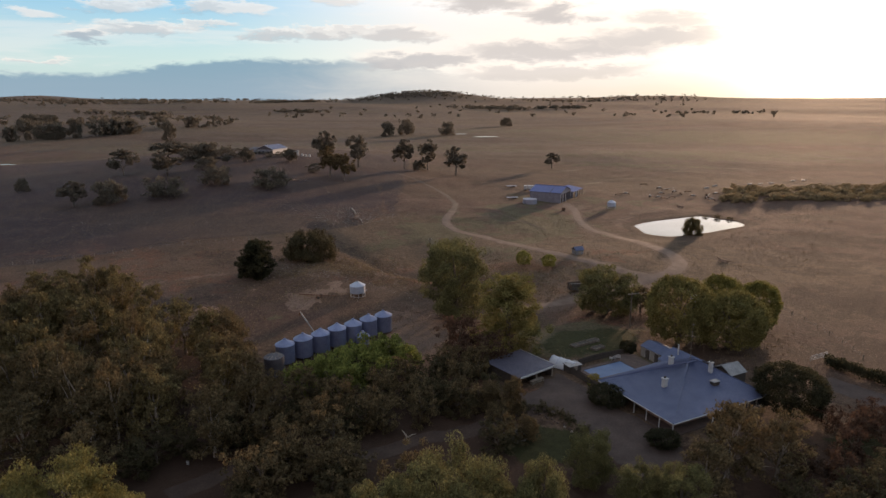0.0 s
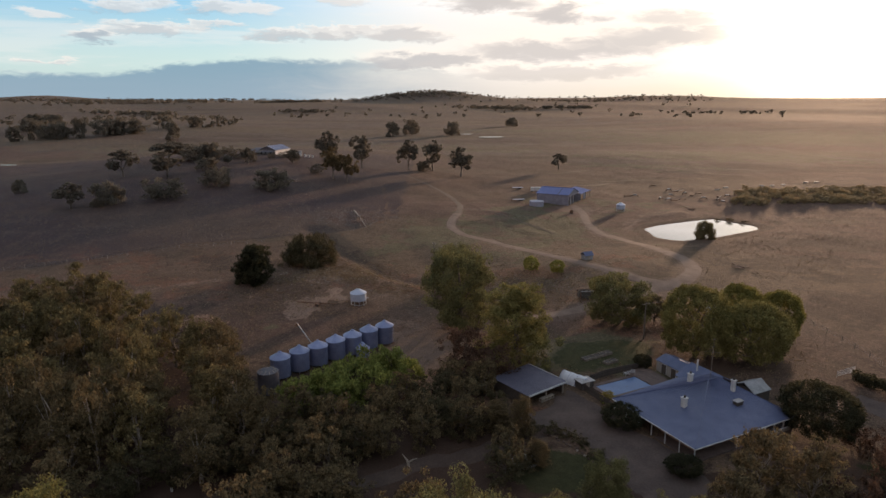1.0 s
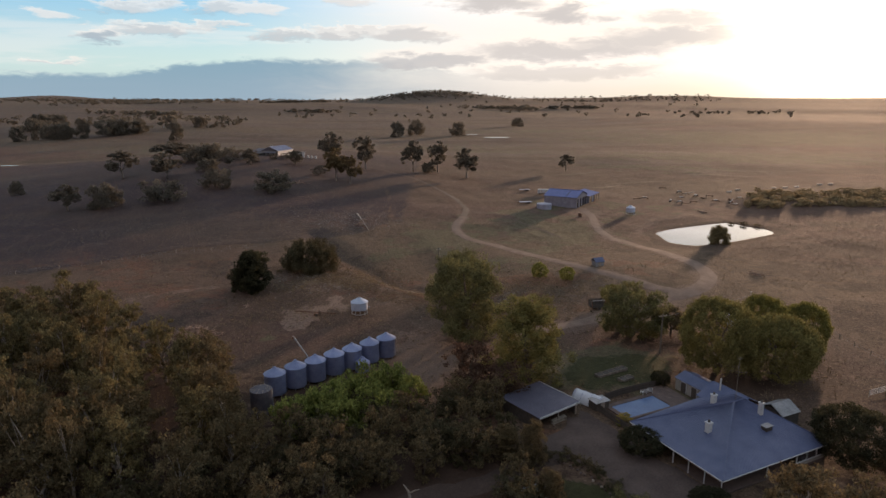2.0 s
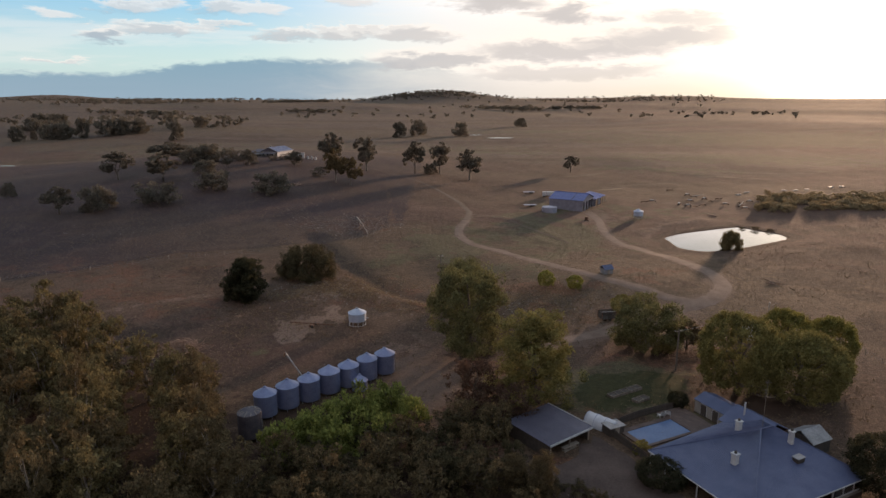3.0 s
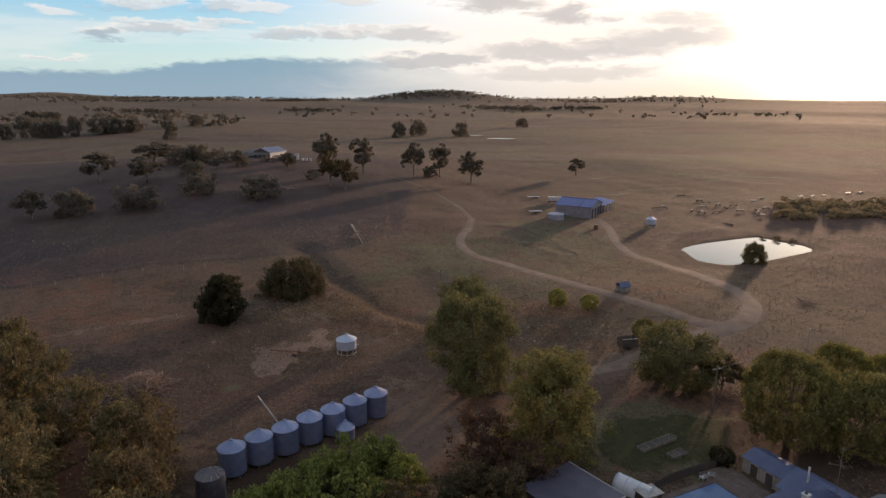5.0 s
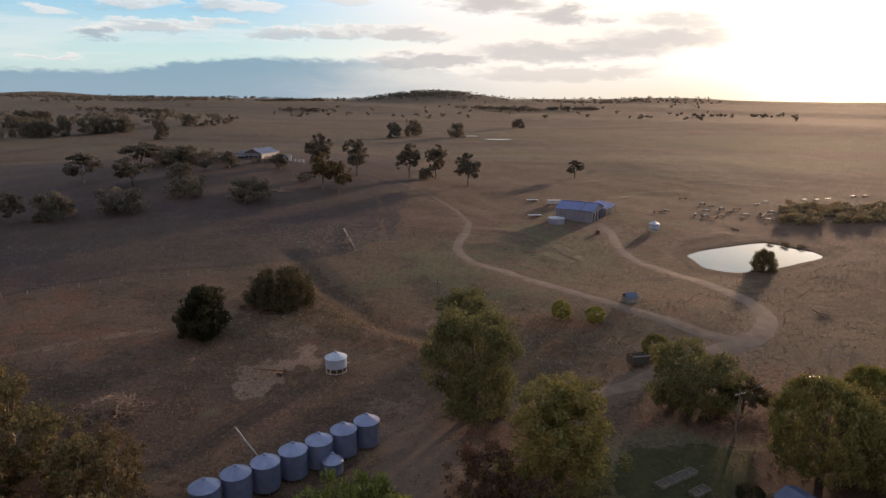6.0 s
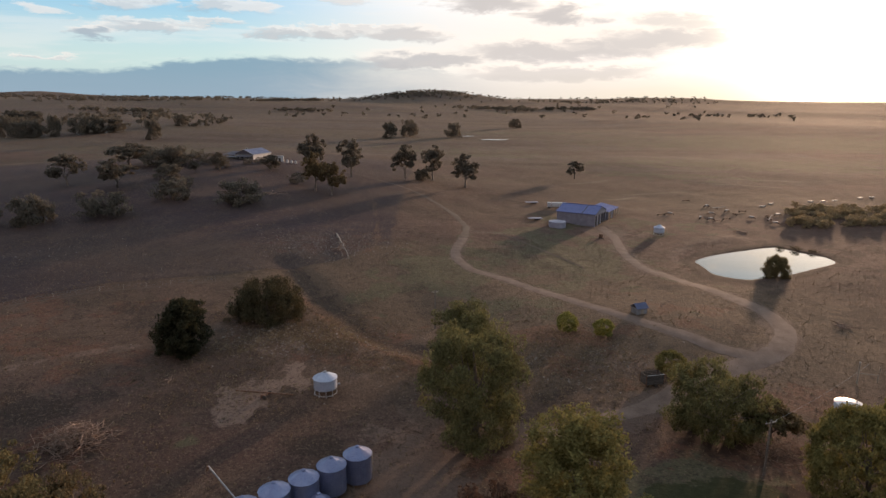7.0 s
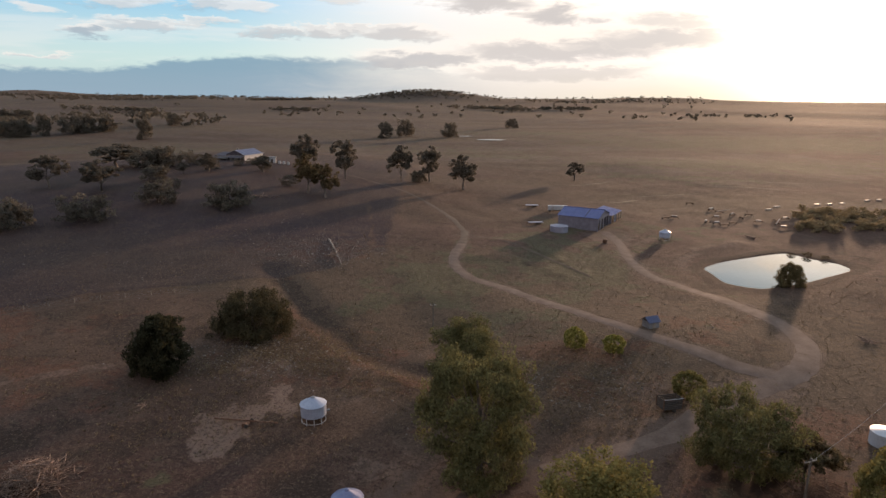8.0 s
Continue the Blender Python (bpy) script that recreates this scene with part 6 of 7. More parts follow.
def implement(x, y, turn, kind, label):
    """Old farm machinery: frame, wheels, drawbar, and tines, a hopper or a boom."""
    top = empty("farm_implement", x, y, turn, label=label, category="farm machine", group="old machinery near the dam")
    top.scale = (0.74, 0.74, 0.74)
    w = 2.2
    for y0 in (-0.9, 0.9):
        part("beam", block(-w, w, y0 - 0.07, y0 + 0.07, 0.7, 0.86), RUST, top)
    for x0 in (-w, 0, w):
        part("cross_beam", block(x0 - 0.07, x0 + 0.07, -0.82, 0.82, 0.72, 0.84), RUST, top)
    for x0 in (-w - 0.2, w + 0.2):
        wheel(top, x0, 0, 0.5, 0.5, 0.25)
    part("drawbar", rod(bmesh.new(), (0, -0.9, 0.75), (0, -3.0, 0.45), 0.07, 0.06, 6), RUST, top)
    if kind == "tines":
        for k in range(9):
            v, q = tube_rows([(-1.9 + 0.475 * k, 0.9, 0.8), (-1.9 + 0.475 * k, 1.25, 0.55), (-1.9 + 0.475 * k, 1.05, 0.05)], [0.035, 0.03, 0.02], 5)
            mesh_from("tine", v, q, RUST, top)
    elif kind == "hopper":
        part("hopper", slab([(-1.4, -0.5, 1.55), (1.4, -0.5, 1.55), (1.4, 0.5, 1.55), (-1.4, 0.5, 1.55)], 0.65), OLD_IRON, top, "grey seed box")
        # white lid: a sun glint put into the colour
        part("hopper_lid", block(-1.45, 1.45, -0.55, 0.55, 1.553, 1.62, 0.02), WHITE, top)
    else:
        part("boom", rod(bmesh.new(), (-1.5, 0, 0.8), (6.5, 1.5, 2.6), 0.14, 0.1, 8), WHITE, top, "long pale tube")
        part("upright", rod(bmesh.new(), (1.6, 0.5, 0.8), (1.7, 0.6, 1.5), 0.08, 0.08, 6), RUST, top)


for row in ((102, 346, 20, "tines", "rusty tined cultivator standing in dry grass"), (107, 349, -35, "hopper", "old seed drill with pale box"), (130.3, 389.7, 10, "tines", "dark rusty cultivator at the edge of the yard"),
            (118, 341, 60, "hopper", "pale seed drill among old machinery"), (123, 334, 5, "tines", "rusty cultivator among old machinery"), (135, 366, -40, "boom", "auger with a long pale tube"), (121.5, 338, 20, "hopper", "pale-lidded spreader among old machinery"),
            (133.7, 372, 30, "hopper", "pale-topped implement on wheels"), (139, 352, 80, "tines", "rusty cultivator among old machinery"), (130, 341, 15, "tines", "rusty harrow frame among old machinery"), (127.6, 352, -15, "hopper", "pale-boxed drill in dry grass"),
            (142.5, 343.5, -20, "hopper", "old machine with pale lid"), (151, 346, 70, "tines", "rusty cultivator by the scrub"), (158, 350, 10, "hopper", "pale-lidded machine by the scrub"), (148, 338, 40, "boom", "auger tube on wheels by the scrub"),
            (138, 359, 35, "hopper", "pale-lidded implement among old machinery"), (145.8, 359.3, 12, "tines", "rusty cultivator in dry grass"), (147.5, 332, -30, "hopper", "pale spreader box on wheels")):
    implement(*row)


def trough(x, y, turn):
    top = empty("water_trough", x, y, turn, label="long pale concrete trough catching the low sun", category="trough", group="row of troughs")
    part("basin", block(-1.5, 1.5, -0.4, 0.4, -0.1, 0.36, 0.05), OLD_IRON, top)
    # white rim, painted for the glint of the low sun
    part("rim", block(-1.55, 1.55, -0.45, 0.45, 0.363, 0.42, 0.02), WHITE, top)
    part("pipe", rod(bmesh.new(), (1.4, 0, 0.4), (1.4, 0, 0.9), 0.05, 0.05, 6), OLD_IRON, top)


for x, y in ((163.2, 374.3), (171.6, 382.4), (198, 392.3), (205.6, 394), (214, 397.2), (232, 404), (240, 406)):
    trough(x, y, 12)


def hut():
    top = empty("hut", 47.5, 205.0, 20, label="small tin hut with blue-grey gable roof beside the track", category="hut")
    part("wall", block(-1.4, 1.4, -1.2, 1.2, -0.4, 1.5), OLD_IRON, top)
    part("roof", ribbed_sheet((-1.7, -1.5, 1.4), (1.7, -1.5, 1.4), (1.7, 0, 2.5), (-1.7, 0, 2.5), 0.3), ROOF, top)
    part("roof", ribbed_sheet((1.7, 1.5, 1.4), (-1.7, 1.5, 1.4), (-1.7, 0, 2.5), (1.7, 0, 2.5), 0.3), ROOF, top)
    for x in (-1.38, 1.38):
        part("gable", block(x - 0.02, x + 0.02, -0.7, 0.7, 1.5, 1.95), DARK, top)
    part("flue", rod(bmesh.new(), (2.0, 0.4, -0.3), (2.0, 0.4, 3.1), 0.07, 0.07, 6), RUST, top)
    part("door_leaf", block(-0.4, 0.4, -1.25, -1.203, -0.3, 1.4), TIMBER, top)


def crate_trailer():
    top = empty("stock_crate", 38.8, 169.2, 12, label="dark slatted stock crate on a trailer under a tree", category="trailer")
    part("floor", block(-1.8, 1.8, -1.1, 1.1, 0.6, 0.75), DARK, top)
    for y in (-1.1, 1.1):
        for k in range(5):
            part("rail", block(-1.8, 1.8, y - 0.04, y + 0.04, 0.85 + 0.32 * k, 1.08 + 0.32 * k), DARK, top)
    for x in (-1.8, 1.8):
        for k in range(5):
            part("rail", block(x - 0.04, x + 0.04, -1.05, 1.05, 0.85 + 0.32 * k, 1.08 + 0.32 * k), DARK, top)
        for y in (-1.12, 1.12):
            part("corner_post", block(x - 0.07, x + 0.07, y - 0.07, y + 0.07, 0.5, 2.5), RUST, top)
    part("top_bar", rod(bmesh.new(), (-1.8, -1.12, 2.48), (1.8, -1.12, 2.48), 0.06, 0.06, 6), WHITE, top, "pale top rail")
    for s in (-1.0, 1.0):
        wheel(top, 0.3, s, 0.35, 0.35, 0.2, 90)


hut()
crate_trailer()


def power_pole(x, y, h, label, arm=0.9, turn=0.0):
    top = empty("power_pole", x, y, turn, label=label, category="pole")
    part("pole", rod(bmesh.new(), (0, 0, -0.6), (0, 0, h), 0.18, 0.13, 10), GREY_BARK, top)
    cross = part("crossarm", block(-arm, arm, -0.06, 0.06, h - 0.5, h - 0.38), TIMBER, top)
    for x0 in (-arm + 0.1, 0.25, arm - 0.1):
        part("insulator", rod(bmesh.new(), (x0, 0, h - 0.38), (x0, 0, h - 0.18), 0.05, 0.03, 6), WHITE, cross)
    return top


def wire(a, b, sag, label):
    top = empty("overhead_wire", a[0], a[1], 0, a[2], label=label, category="wire")
    pts = [(f * (b[0] - a[0]), f * (b[1] - a[1]), f * (b[2] - a[2]) - sag * 4 * f * (1 - f)) for f in np.linspace(0, 1, 16)]
    v, q = tube_rows(pts, [0.02] * 16, 4)
    mesh_from("cable", v, q, OLD_IRON, top)


power_pole(-1.6, 201, 9.4, "lone grey timber power pole in the paddock", 0.7)
power_pole(45.3, 140.4, 8.6, "timber power pole with crossarm beside the garden trees", 1.0, 20)
wire((45.3, 140.4, 9.0), (80.5, 171.0, 4.6), 0.6, "sagging power wire from the pole across the track")


def tank_stand():
    top = empty("yard_post", 79.0, 171.5, 20, label="weathered post and rail stand at the fence corner", category="post")
    part("post", rod(bmesh.new(), (0, 0, -0.4), (0, 0, 4.2), 0.13, 0.11, 8), TIMBER, top)
    part("lamp", block(-0.15, 0.15, -0.12, 0.12, 4.2, 4.45, 0.03), WHITE, top)
    part("rail", rod(bmesh.new(), (0, 0, 2.2), (4.2, -1.0, 1.5), 0.07, 0.07, 6), TIMBER, top)
    part("prop", rod(bmesh.new(), (4.2, -1.0, -0.3), (4.2, -1.0, 1.6), 0.09, 0.08, 6), TIMBER, top)


tank_stand()


def wire_fence(points, gap, label, h=1.15):
    line = spline(points, 1.0)
    x0, y0 = line[0]
    base = float(land(x0, y0))
    top = empty("wire_fence", x0, y0, 0, base, label=label, category="fence")
    run, last, posts = 0.0, None, []
    for p in line:
        if last is not None:
            run += float(np.linalg.norm(p - last))
        if last is None or run >= gap:
            posts.append((p[0] - x0, p[1] - y0, float(land(*p)) - base))
            run = 0.0
        last = p
    shape = None
    for k, p in enumerate(posts):
        if shape is None:
            ob = part("post", rod(bmesh.new(), (0, 0, -0.3), (0, 0, h), 0.07, 0.06, 6), TIMBER, top)
            shape = ob.data
        else:
            ob = new("post", shape)
            ob.parent = top
        ob.matrix_local = Matrix.Translation(p) @ Matrix.Rotation(radians((k * 37 % 11) - 5) * 0.6, 4, "X")
    for z in (0.35, 0.7, 1.05):
        v, q = tube_rows([(p[0], p[1], p[2] + z) for p in posts], [0.012] * len(posts), 3)
        mesh_from("strand", v, q, OLD_IRON, top)


wire_fence([(86.5, 176), (88.5, 157), (89.3, 146), (89.8, 131), (88, 120)], 4.0, "old post and wire fence beside the homestead yard")
wire_fence([(-140, 188), (-111.5, 201.7), (-92.8, 213.5), (-70.6, 224.1), (-57.7, 229.9)], 5.0, "old post and wire fence along the foot of the slope")


def farm_gate():
    top = empty("farm_gate", 76.7, 121.0, 24, label="pale steel farm gate standing beside the hedge", category="gate")
    for z in (0.3, 0.6, 0.9, 1.25):
        part("rail", rod(bmesh.new(), (0, 0, z), (5.2, 0, z), 0.045, 0.045, 6), WHITE, top)
    for x in (0, 2.6, 5.2):
        part("upright", rod(bmesh.new(), (x, 0, -0.2 if x != 2.6 else 0.3), (x, 0, 1.3), 0.05, 0.05, 6), WHITE, top)


farm_gate()
ribbon("road", [(-150, 183), (-112, 200.5), (-93, 212.5), (-71, 223), (-58, 229)], 0.45, FAINT, "faint pale stock track along the fence", ragged=0.8)


def branches(x, y, rx, ry, h, count, name, label, seed, thick=0.05):
    """A heap of dead branches, long thin bent limbs thrown over one another."""
    rng = np.random.default_rng(seed)
    top = empty(name, x, y, label=label, category="branches")
    verts, quads = [], []
    for k in range(count):
        cx, cy = rng.normal(0, rx * 0.4), rng.normal(0, ry * 0.4)
        z = h * max(0.05, 1 - (cx / rx) ** 2 - (cy / ry) ** 2) * rng.random()
        a, ln = rng.random() * 6.28, rng.uniform(1.2, 4.2)
        d = Vector((math.cos(a), math.sin(a), rng.normal(0, 0.25)))
        p = Vector((cx, cy, z))
        pts = [p - d * ln / 2, p + Vector(rng.normal(0, 0.15, 3)), p + d * ln / 2]
        for q in pts:
            q.z = max(q.z, 0.03)
        r = thick * rng.uniform(0.5, 1.6)
        v, f = tube_rows(pts, [r, r * 0.8, r * 0.3], 4)
        if count <= 60:
            mesh_from("limb", v, f, TWIG, top)
        else:
            o = len(verts)
            verts += v
            quads += [tuple(o + i for i in g) for g in f]
    if verts:
        heap = new("tangle", quick_mesh("tangle", verts, quads, TWIG))
        heap.parent = top
        tagged(heap, kind="stuff")
    return top


branches(-56.2, 148.0, 6, 5.0, 2.6, 420, "brush_pile", "large heap of pale dead branches on the ground", 3)
branches(95, 202, 2.2, 2.0, 0.8, 16, "fallen_branch", "pale dead branch lying in the paddock", 5, 0.07)
branches(-32.5, 266, 1.6, 12, 0.5, 40, "fallen_branch", "line of pale fallen timber on the slope", 6, 0.09)
branches(123, 312, 1.5, 5, 0.6, 16, "fallen_branch", "pale fallen log near the dam", 8, 0.14)
branches(-74, 336, 9, 2, 0.8, 40, "fallen_branch", "scattered dead timber below the farmhouse", 9, 0.08)
branches(50, 147, 6, 3.5, 1.0, 120, "brush_pile", "reddish dead twigs under the gum", 10, 0.03)
branches(-50, 168, 1.2, 1.0, 0.3, 6, "fallen_branch", "small dead stick on the paddock", 12, 0.05)


def farmhouse():
    top = empty("farmhouse", -106.6, 428.0, -20, 17.3, label="distant farmhouse with lavender-grey iron roof and dark verandahs", category="house")
    e, r, d = 3.3, 6.0, 18.0
    part("wall", block(-12.6, -0.4, 0.3, d - 0.3, -1.5, e - 0.05), CREAM, top)
    part("side_wall", block(-0.395, -0.3, 0.3, d - 0.3, -1.5, e - 0.1), WHITE, top, "white painted side wall")
    part("roof", ribbed_sheet((0.2, 0, e), (0.2, d, e), (-6.5, d, r), (-6.5, 0, r), 0.6, 0.05), FAR_ROOF, top)
    part("roof", ribbed_sheet((-13.2, d, e), (-13.2, 0, e), (-6.5, 0, r), (-6.5, d, r), 0.6, 0.05), FAR_ROOF, top)
    part("barge_board", rod(bmesh.new(), (0.2, -0.06, e + 0.05), (-6.5, -0.06, r + 0.05), 0.12, 0.12, 4), WHITE, top)
    part("gutter", rod(bmesh.new(), (0.3, 0, e - 0.02), (0.3, d, e - 0.02), 0.12, 0.12, 6), WHITE, top)
    for y in (0.35, d - 0.45):
        gable_wall(top, (-12.8, y, e - 0.02), (-0.2, y, e - 0.02), (-6.5, y, r - 0.1), (0, 0.08, 0), DULL_SHADED_IRON)
    part("verandah_roof", ribbed_sheet((-9.5, -4.5, 2.3), (0, -4.5, 2.3), (0, -0.05, 3.0), (-9.5, -0.05, 3.0), 0.6, 0.05), DULL_SHADED_IRON, top)
    for k in range(4):
        part("verandah_post", block(-9.3 + 3.05 * k, -9.15 + 3.05 * k, -4.3, -4.15, -2.0, 2.25), WHITE, top)
    part("side_wing", block(-21, -12.65, 0.3, 9, -1.5, 2.6), CREAM, top)
    part("wing_roof", ribbed_sheet((-21.4, 0, 2.65), (-12.7, 0, 2.65), (-12.7, 9.3, 4.1), (-21.4, 9.3, 4.1), 0.6, 0.05), DULL_SHADED_IRON, top)
    part("carport_roof", block(-18, -9.6, -6.5, -0.4, 2.1, 2.2, 0.02), DULL_SHADED_IRON, top)
    for x in (-17.7, -14, -9.9):
        part("carport_post", block(x, x + 0.14, -6.3, -6.16, -2.0, 2.097), TIMBER, top)
    part("chimney", block(-11.5, -10.7, 9, 9.8, 3.5, 6.4, 0.04), CREAM, top)
    for x in (-11.5, -8.5, -4.5):
        window(top, x, x + 1.4, 0.3, 0.8, 2.2)


farmhouse()
shed = empty("garden_shed", -92.0, 430, 10, label="small white shed beside the distant farmhouse", category="shed")
part("wall", block(-2.2, 2.2, -1.6, 1.6, -1.0, 3.0), WHITE, shed)
part("roof", block(-2.4, 2.4, -1.8, 1.8, 3.003, 3.2, 0.03), OLD_IRON, shed)
part("door_leaf", block(-0.6, 0.6, -1.66, -1.603, -0.2, 2.0), DARK, shed)
for x, y in ((-87, 427), (-84.5, 426.5), (-82, 426)):
    drum = empty("feed_drum", x, y, label="white drum standing beside the farmhouse shed", category="drum", group="drums by the farmhouse")
    part("body", lathe([(0.75, -0.3), (0.8, 0.6), (0.75, 1.5)], 14), WHITE, drum)
    part("lid", lathe([(0.78, 1.503), (0.7, 1.6)], 14), OLD_IRON, drum)

# scrub lot beyond the dam
rng = np.random.default_rng(21)
for k in range(176):
    f, g = (k % 22) / 21, k // 22
    x, y = 151 + 4 * g + 118 * f + rng.normal(0, 2.4), 325 + 6.2 * g + 7 * f + rng.normal(0, 2.2)
    plant("scrub", x, y, rng.uniform(1.4, 3.6), rng.uniform(2.6, 4.6), LEAF_SCRUB, DARK_BARK, "scrub_tree", "low bushy tree in a planted scrub lot", "planted scrub lot", k % 4)

# ---- far woods and scattered stones ----
def far_woods():
    """Tree belts and skyline trees too far off to tell apart."""
    rng = np.random.default_rng(31)
    spots = []

    def belt(x0, y0, x1, y1, n, wide, size):
        for _ in range(n):
            f = rng.random()
            spots.append((x0 + (x1 - x0) * f + rng.normal(0, wide), y0 + (y1 - y0) * f + rng.normal(0, wide), size * rng.uniform(0.6, 1.3)))

    belt(-1020, 1900, -800, 1960, 60, 14, 13)
    belt(-760, 1700, -690, 1730, 12, 14, 12)
    belt(-820, 3000, -560, 3060, 110, 25, 15)
    belt(380, 2350, 560, 2380, 70, 14, 12)
    belt(100, 2500, 330, 2250, 90, 26, 15)
    belt(-330, 3350, 130, 3500, 300, 120, 10)
    belt(-160, 3250, -60, 3300, 20, 30, 13)
    belt(-1500, 2600, -900, 2700, 120, 60, 13)
    belt(-1200, 1500, -980, 1560, 40, 40, 13)
    belt(-2300, 3600, -1200, 3900, 260, 150, 13)
    belt(-520, 2150, -380, 2180, 40, 20, 12)
    belt(600, 3300, 1300, 3500, 120, 120, 12)
    belt(700, 1900, 1000, 1960, 22, 40, 10)
    for _ in range(430):
        a, d = rng.uniform(-0.66, 0.40), rng.uniform(1500, 4300)
        if rng.random() < 0.7:
            d = rng.uniform(3300, 4450)
        spots.append((d * math.sin(a), d * math.cos(a), rng.uniform(7, 14)))
    for _ in range(60):
        a, d = rng.uniform(-0.64, -0.30), rng.uniform(1000, 1500)
        spots.append((d * math.sin(a), d * math.cos(a), rng.uniform(8, 15)))
    for _ in range(14):
        a, d = rng.uniform(0.0, 0.5), rng.uniform(1500, 2200)
        spots.append((d * math.sin(a), d * math.cos(a), rng.uniform(8, 13)))
    centres, reach, stems, quads = [], [], [], []
    for x, y, h in spots:
        z = float(land(x, y))
        for _ in range(7):
            centres.append((x + rng.normal(0, h * 0.28), y + rng.normal(0, h * 0.28), z + h * rng.uniform(0.25, 0.85)))
            reach.append(h * rng.uniform(0.16, 0.3))
        v, q = tube_rows([(x, y, z - 3), (x, y, z + h * 0.6)], [h * 0.035, h * 0.02], 4)
        o = len(stems)
        stems += v
        quads += [tuple(o + i for i in f) for f in q]
    v, q = foliage(rng, centres, np.array(reach), 13, 1.7, 0.0, 0.8, 0.2)
    top = tagged(new("far_woods"), "scattered dark trees and belts across the distant hills", "trees", kind="stuff")
    new("crowns", quick_mesh("crowns", v, q, LEAF_HAZED)).parent = top
    new("stems", quick_mesh("stems", stems, quads, DARK_BARK)).parent = top


far_woods()


def stones():
    rng = np.random.default_rng(41)
    spots = []
    for cx, cy, rx, ry, n in ((-38, 268, 18, 15, 1500), (-90, 245, 45, 22, 260), (-32, 188, 18, 10, 900), (0, 172, 14, 14, 120), (-60, 300, 30, 20, 120), (60, 215, 14, 14, 90), (25, 178, 18, 11, 500), (-125, 240, 20, 15, 60)):
        for _ in range(n):
            spots.append((cx + rng.normal(0, rx * 0.6), cy + rng.normal(0, ry * 0.6), rng.uniform(0.07, 0.22) * (1.8 if rng.random() < 0.05 else 1)))
    base = np.array([(1, 0, 0), (-1, 0, 0), (0, 1, 0), (0, -1, 0), (0, 0, 1), (0, 0, -1)], float)
    tris = np.array([(0, 2, 4), (2, 1, 4), (1, 3, 4), (3, 0, 4), (2, 0, 5), (1, 2, 5), (3, 1, 5), (0, 3, 5)])
    verts, faces = [], []
    for k, (x, y, s) in enumerate(spots):
        v = base * (s * rng.uniform(0.6, 1.3, (6, 3)))
        v[:, 2] *= 0.6
        v += (x, y, float(land(x, y)) + s * 0.15)
        verts.append(v)
        faces.append(tris + 6 * k)
    me = quick_mesh("scattered_stones", np.concatenate(verts), np.concatenate(faces), STONE)
    tagged(new("scattered_stones", me), "pale loose stones scattered over the dry paddock", "stones", kind="stuff")


stones()


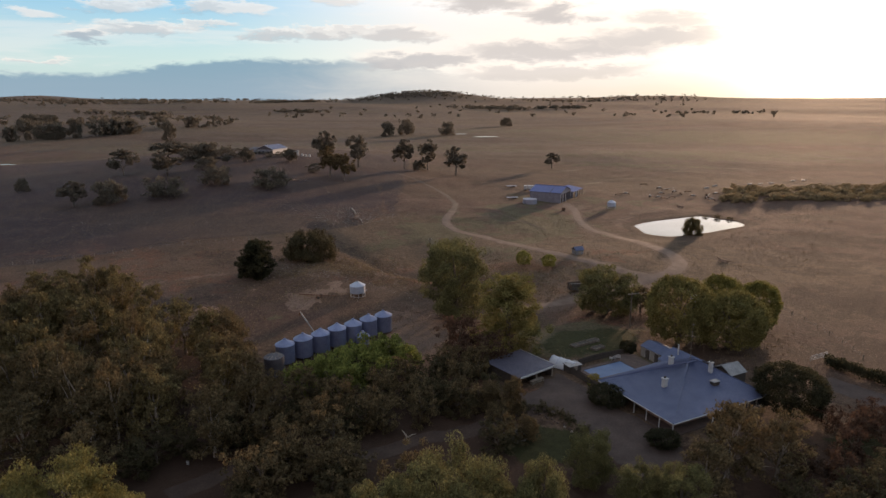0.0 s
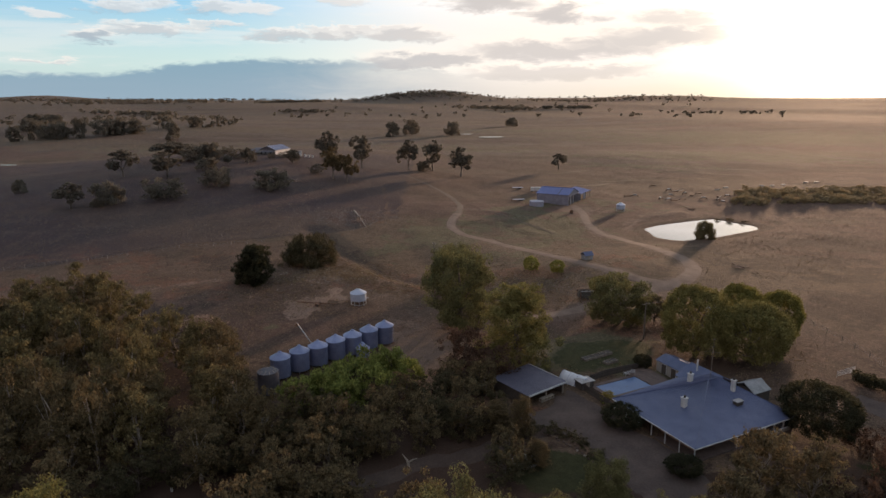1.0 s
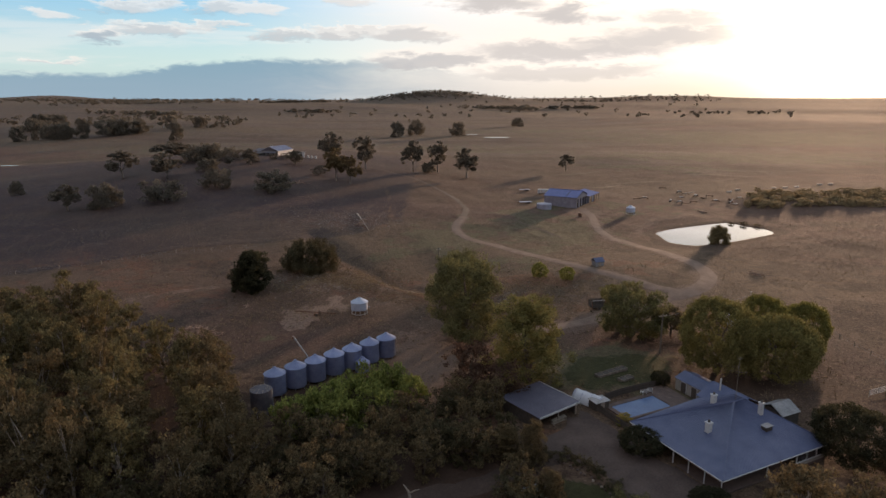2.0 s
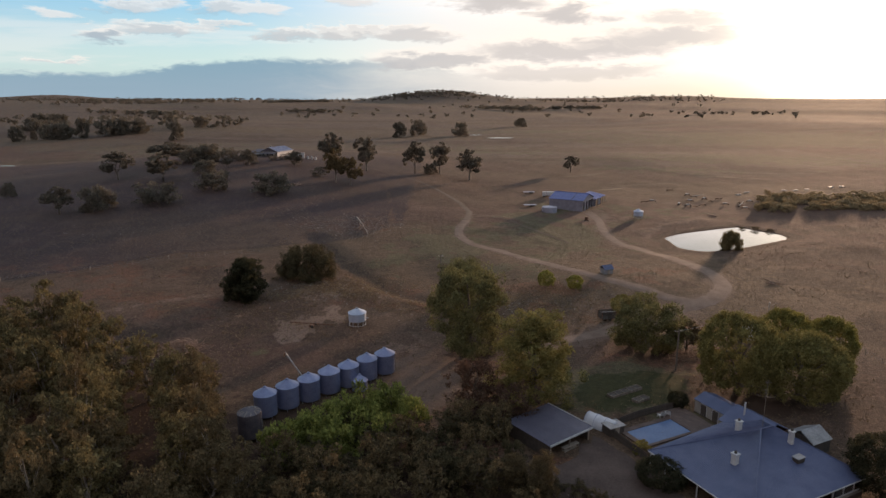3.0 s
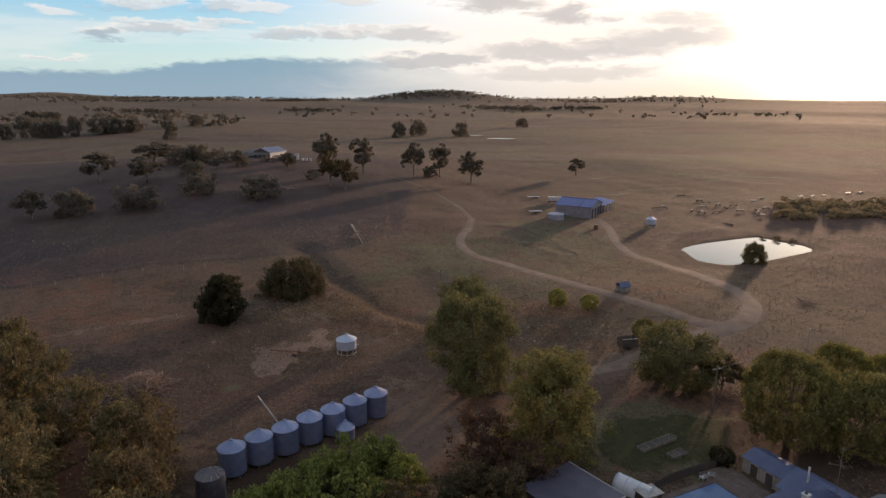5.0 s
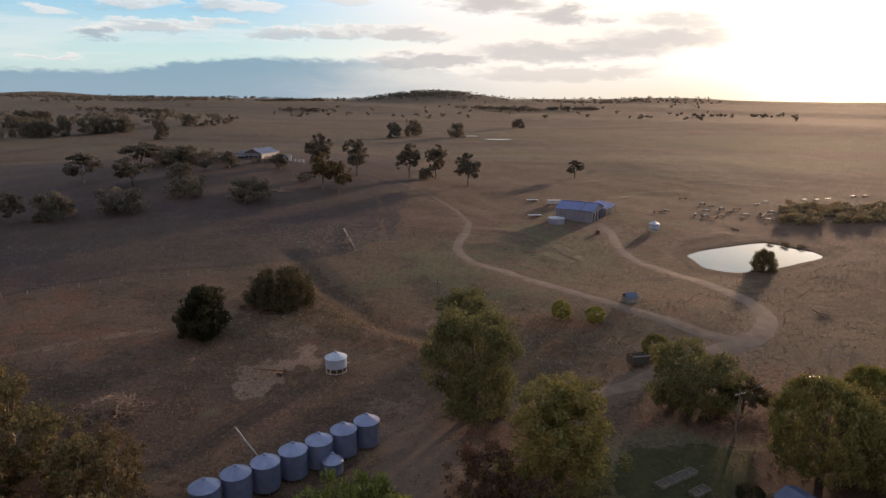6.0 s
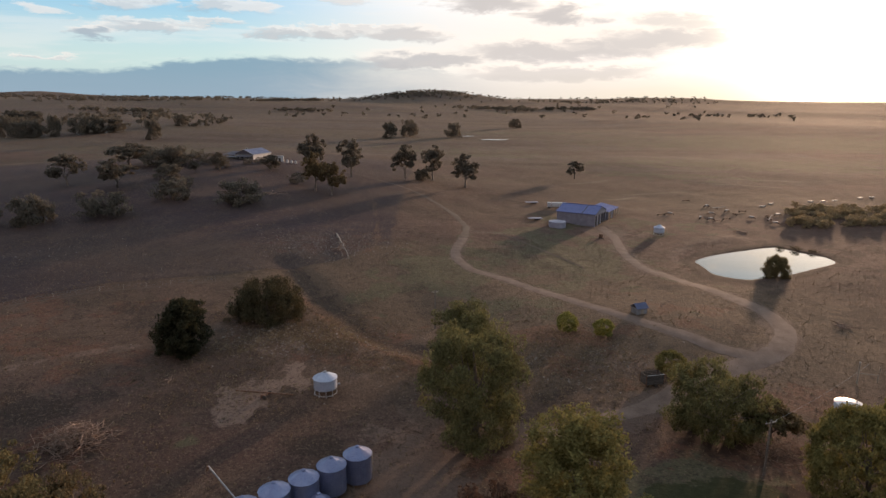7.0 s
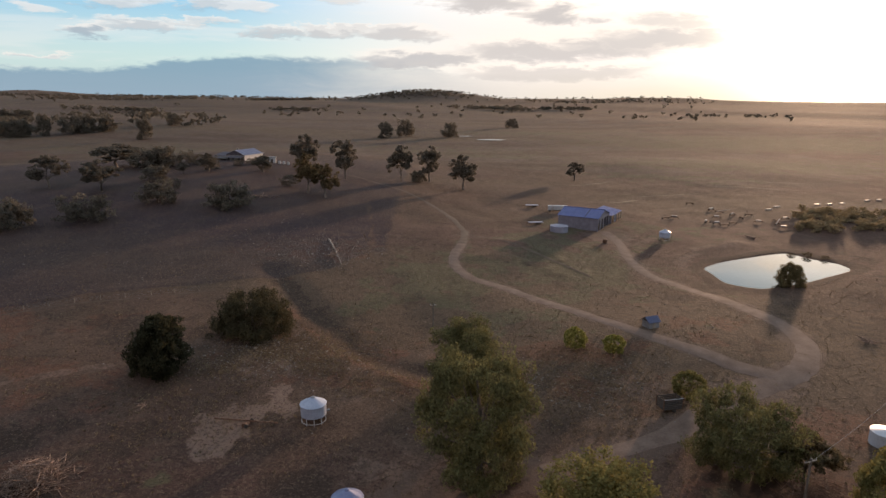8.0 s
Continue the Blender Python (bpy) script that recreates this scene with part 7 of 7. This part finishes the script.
def tufts():
    """Dry grass clumps on the near ground."""
    rng = np.random.default_rng(51)
    n = 42000
    y = 100 + 190 * rng.random(n) ** 1.3
    x = rng.uniform(-0.75, 0.75, n) * (y - 30) + rng.normal(0, 3, n)
    m0 = n // 3
    x[:m0], y[:m0] = -30 + rng.normal(0, 15, m0), 184 + rng.normal(0, 12, m0)
    m1 = m0 + n // 6
    x[m0:m1], y[m0:m1] = 22 + rng.normal(0, 16, m1 - m0), 180 + rng.normal(0, 12, m1 - m0)
    thick = np.sin(x / 9 + 2 * np.sin(y / 13)) * np.sin(y / 8 + np.sin(x / 15)) + 0.5 * np.sin(x / 3.1) * np.sin(y / 2.7)
    keep = (thick > -0.15 + rng.normal(0, 0.35, n)) & (pond_edge(x, y) > 1.15)
    for name in ("road", "pavement"):
        for ob in bpy.data.objects:
            if ob.name.split(".")[0] == name:
                co = np.empty(len(ob.data.vertices) * 3, np.float32)
                ob.data.vertices.foreach_get("co", co)
                co = co.reshape(-1, 3)[:, :2]
                for s in range(0, n, 2000):
                    d = ((x[s:s + 2000, None] - co[None, :, 0]) ** 2 + (y[s:s + 2000, None] - co[None, :, 1]) ** 2).min(1)
                    keep[s:s + 2000] &= d > 1.2
    x, y = x[keep], y[keep]
    z = land(x, y)
    m, blades = len(x), 5
    c = np.repeat(np.stack([x, y, z], 1), blades, 0)
    a = rng.random(m * blades) * 6.28
    h = np.repeat(rng.uniform(0.10, 0.32, m), blades) * rng.uniform(0.6, 1.2, m * blades)
    out = np.stack([np.cos(a), np.sin(a), np.zeros_like(a)], 1)
    side = np.stack([-np.sin(a), np.cos(a), np.zeros_like(a)], 1) * (h * 0.28)[:, None]
    foot = c + out * (0.06 + 0.14 * rng.random((m * blades, 1))) - (0, 0, 0.03)
    tip = foot + out * (h * 0.6)[:, None] + np.array((0, 0, 1.0)) * h[:, None]
    v = np.stack([foot - side, foot + side, tip], 1).reshape(-1, 3)
    me = quick_mesh("dry_grass", v, np.arange(len(v)).reshape(-1, 3), STRAW)
    tagged(new("dry_grass", me), "tufts of dry straw-coloured grass over the paddock", "grass", kind="stuff")


STRAW = material("dry_grass_blades", [(0.13, 0.095, 0.06), (0.20, 0.15, 0.095), (0.28, 0.215, 0.14)], 0.9, scale=0.2, island_vary=0.3, translucent=0.3, spec=0.2)
tufts()


def fallen_tree():
    """A long dead gum lying on the stony slope, with stubs of limbs."""
    a, b = np.array((-36.7, 280.7)), np.array((-29.0, 254.5))
    rng = np.random.default_rng(61)
    points, radii = [], []
    for f in np.linspace(0, 1, 14):
        p = a + (b - a) * f + rng.normal(0, 0.15, 2)
        points.append((p[0], p[1], float(land(*p)) + 0.28))
        radii.append(0.3 - 0.2 * f)
    top = tagged(new("fallen_tree"), "long bleached fallen gum trunk on a stony slope", "log")
    v, q = tube_rows(points, radii, 8)
    mesh_from("trunk", v, q, DEAD_WOOD, top, smooth_faces=True)
    for k in range(9):
        f = 0.35 + 0.6 * rng.random()
        p = np.array(points[int(f * 13)])
        d = np.array((rng.choice((-1, 1)) * rng.uniform(0.8, 2.6), rng.normal(-1.0, 0.8), rng.uniform(-0.05, 0.5)))
        v, q = tube_rows([p, p + d * 0.5 + (0, 0, 0.15), p + d], [0.08, 0.06, 0.02], 5)
        mesh_from("limb", v, q, DEAD_WOOD, top, smooth_faces=True)


DEAD_WOOD = material("bleached_wood", [(0.22, 0.185, 0.155), (0.30, 0.26, 0.22), (0.38, 0.33, 0.29)], 0.9, scale=1.5, fine=6)
fallen_tree()
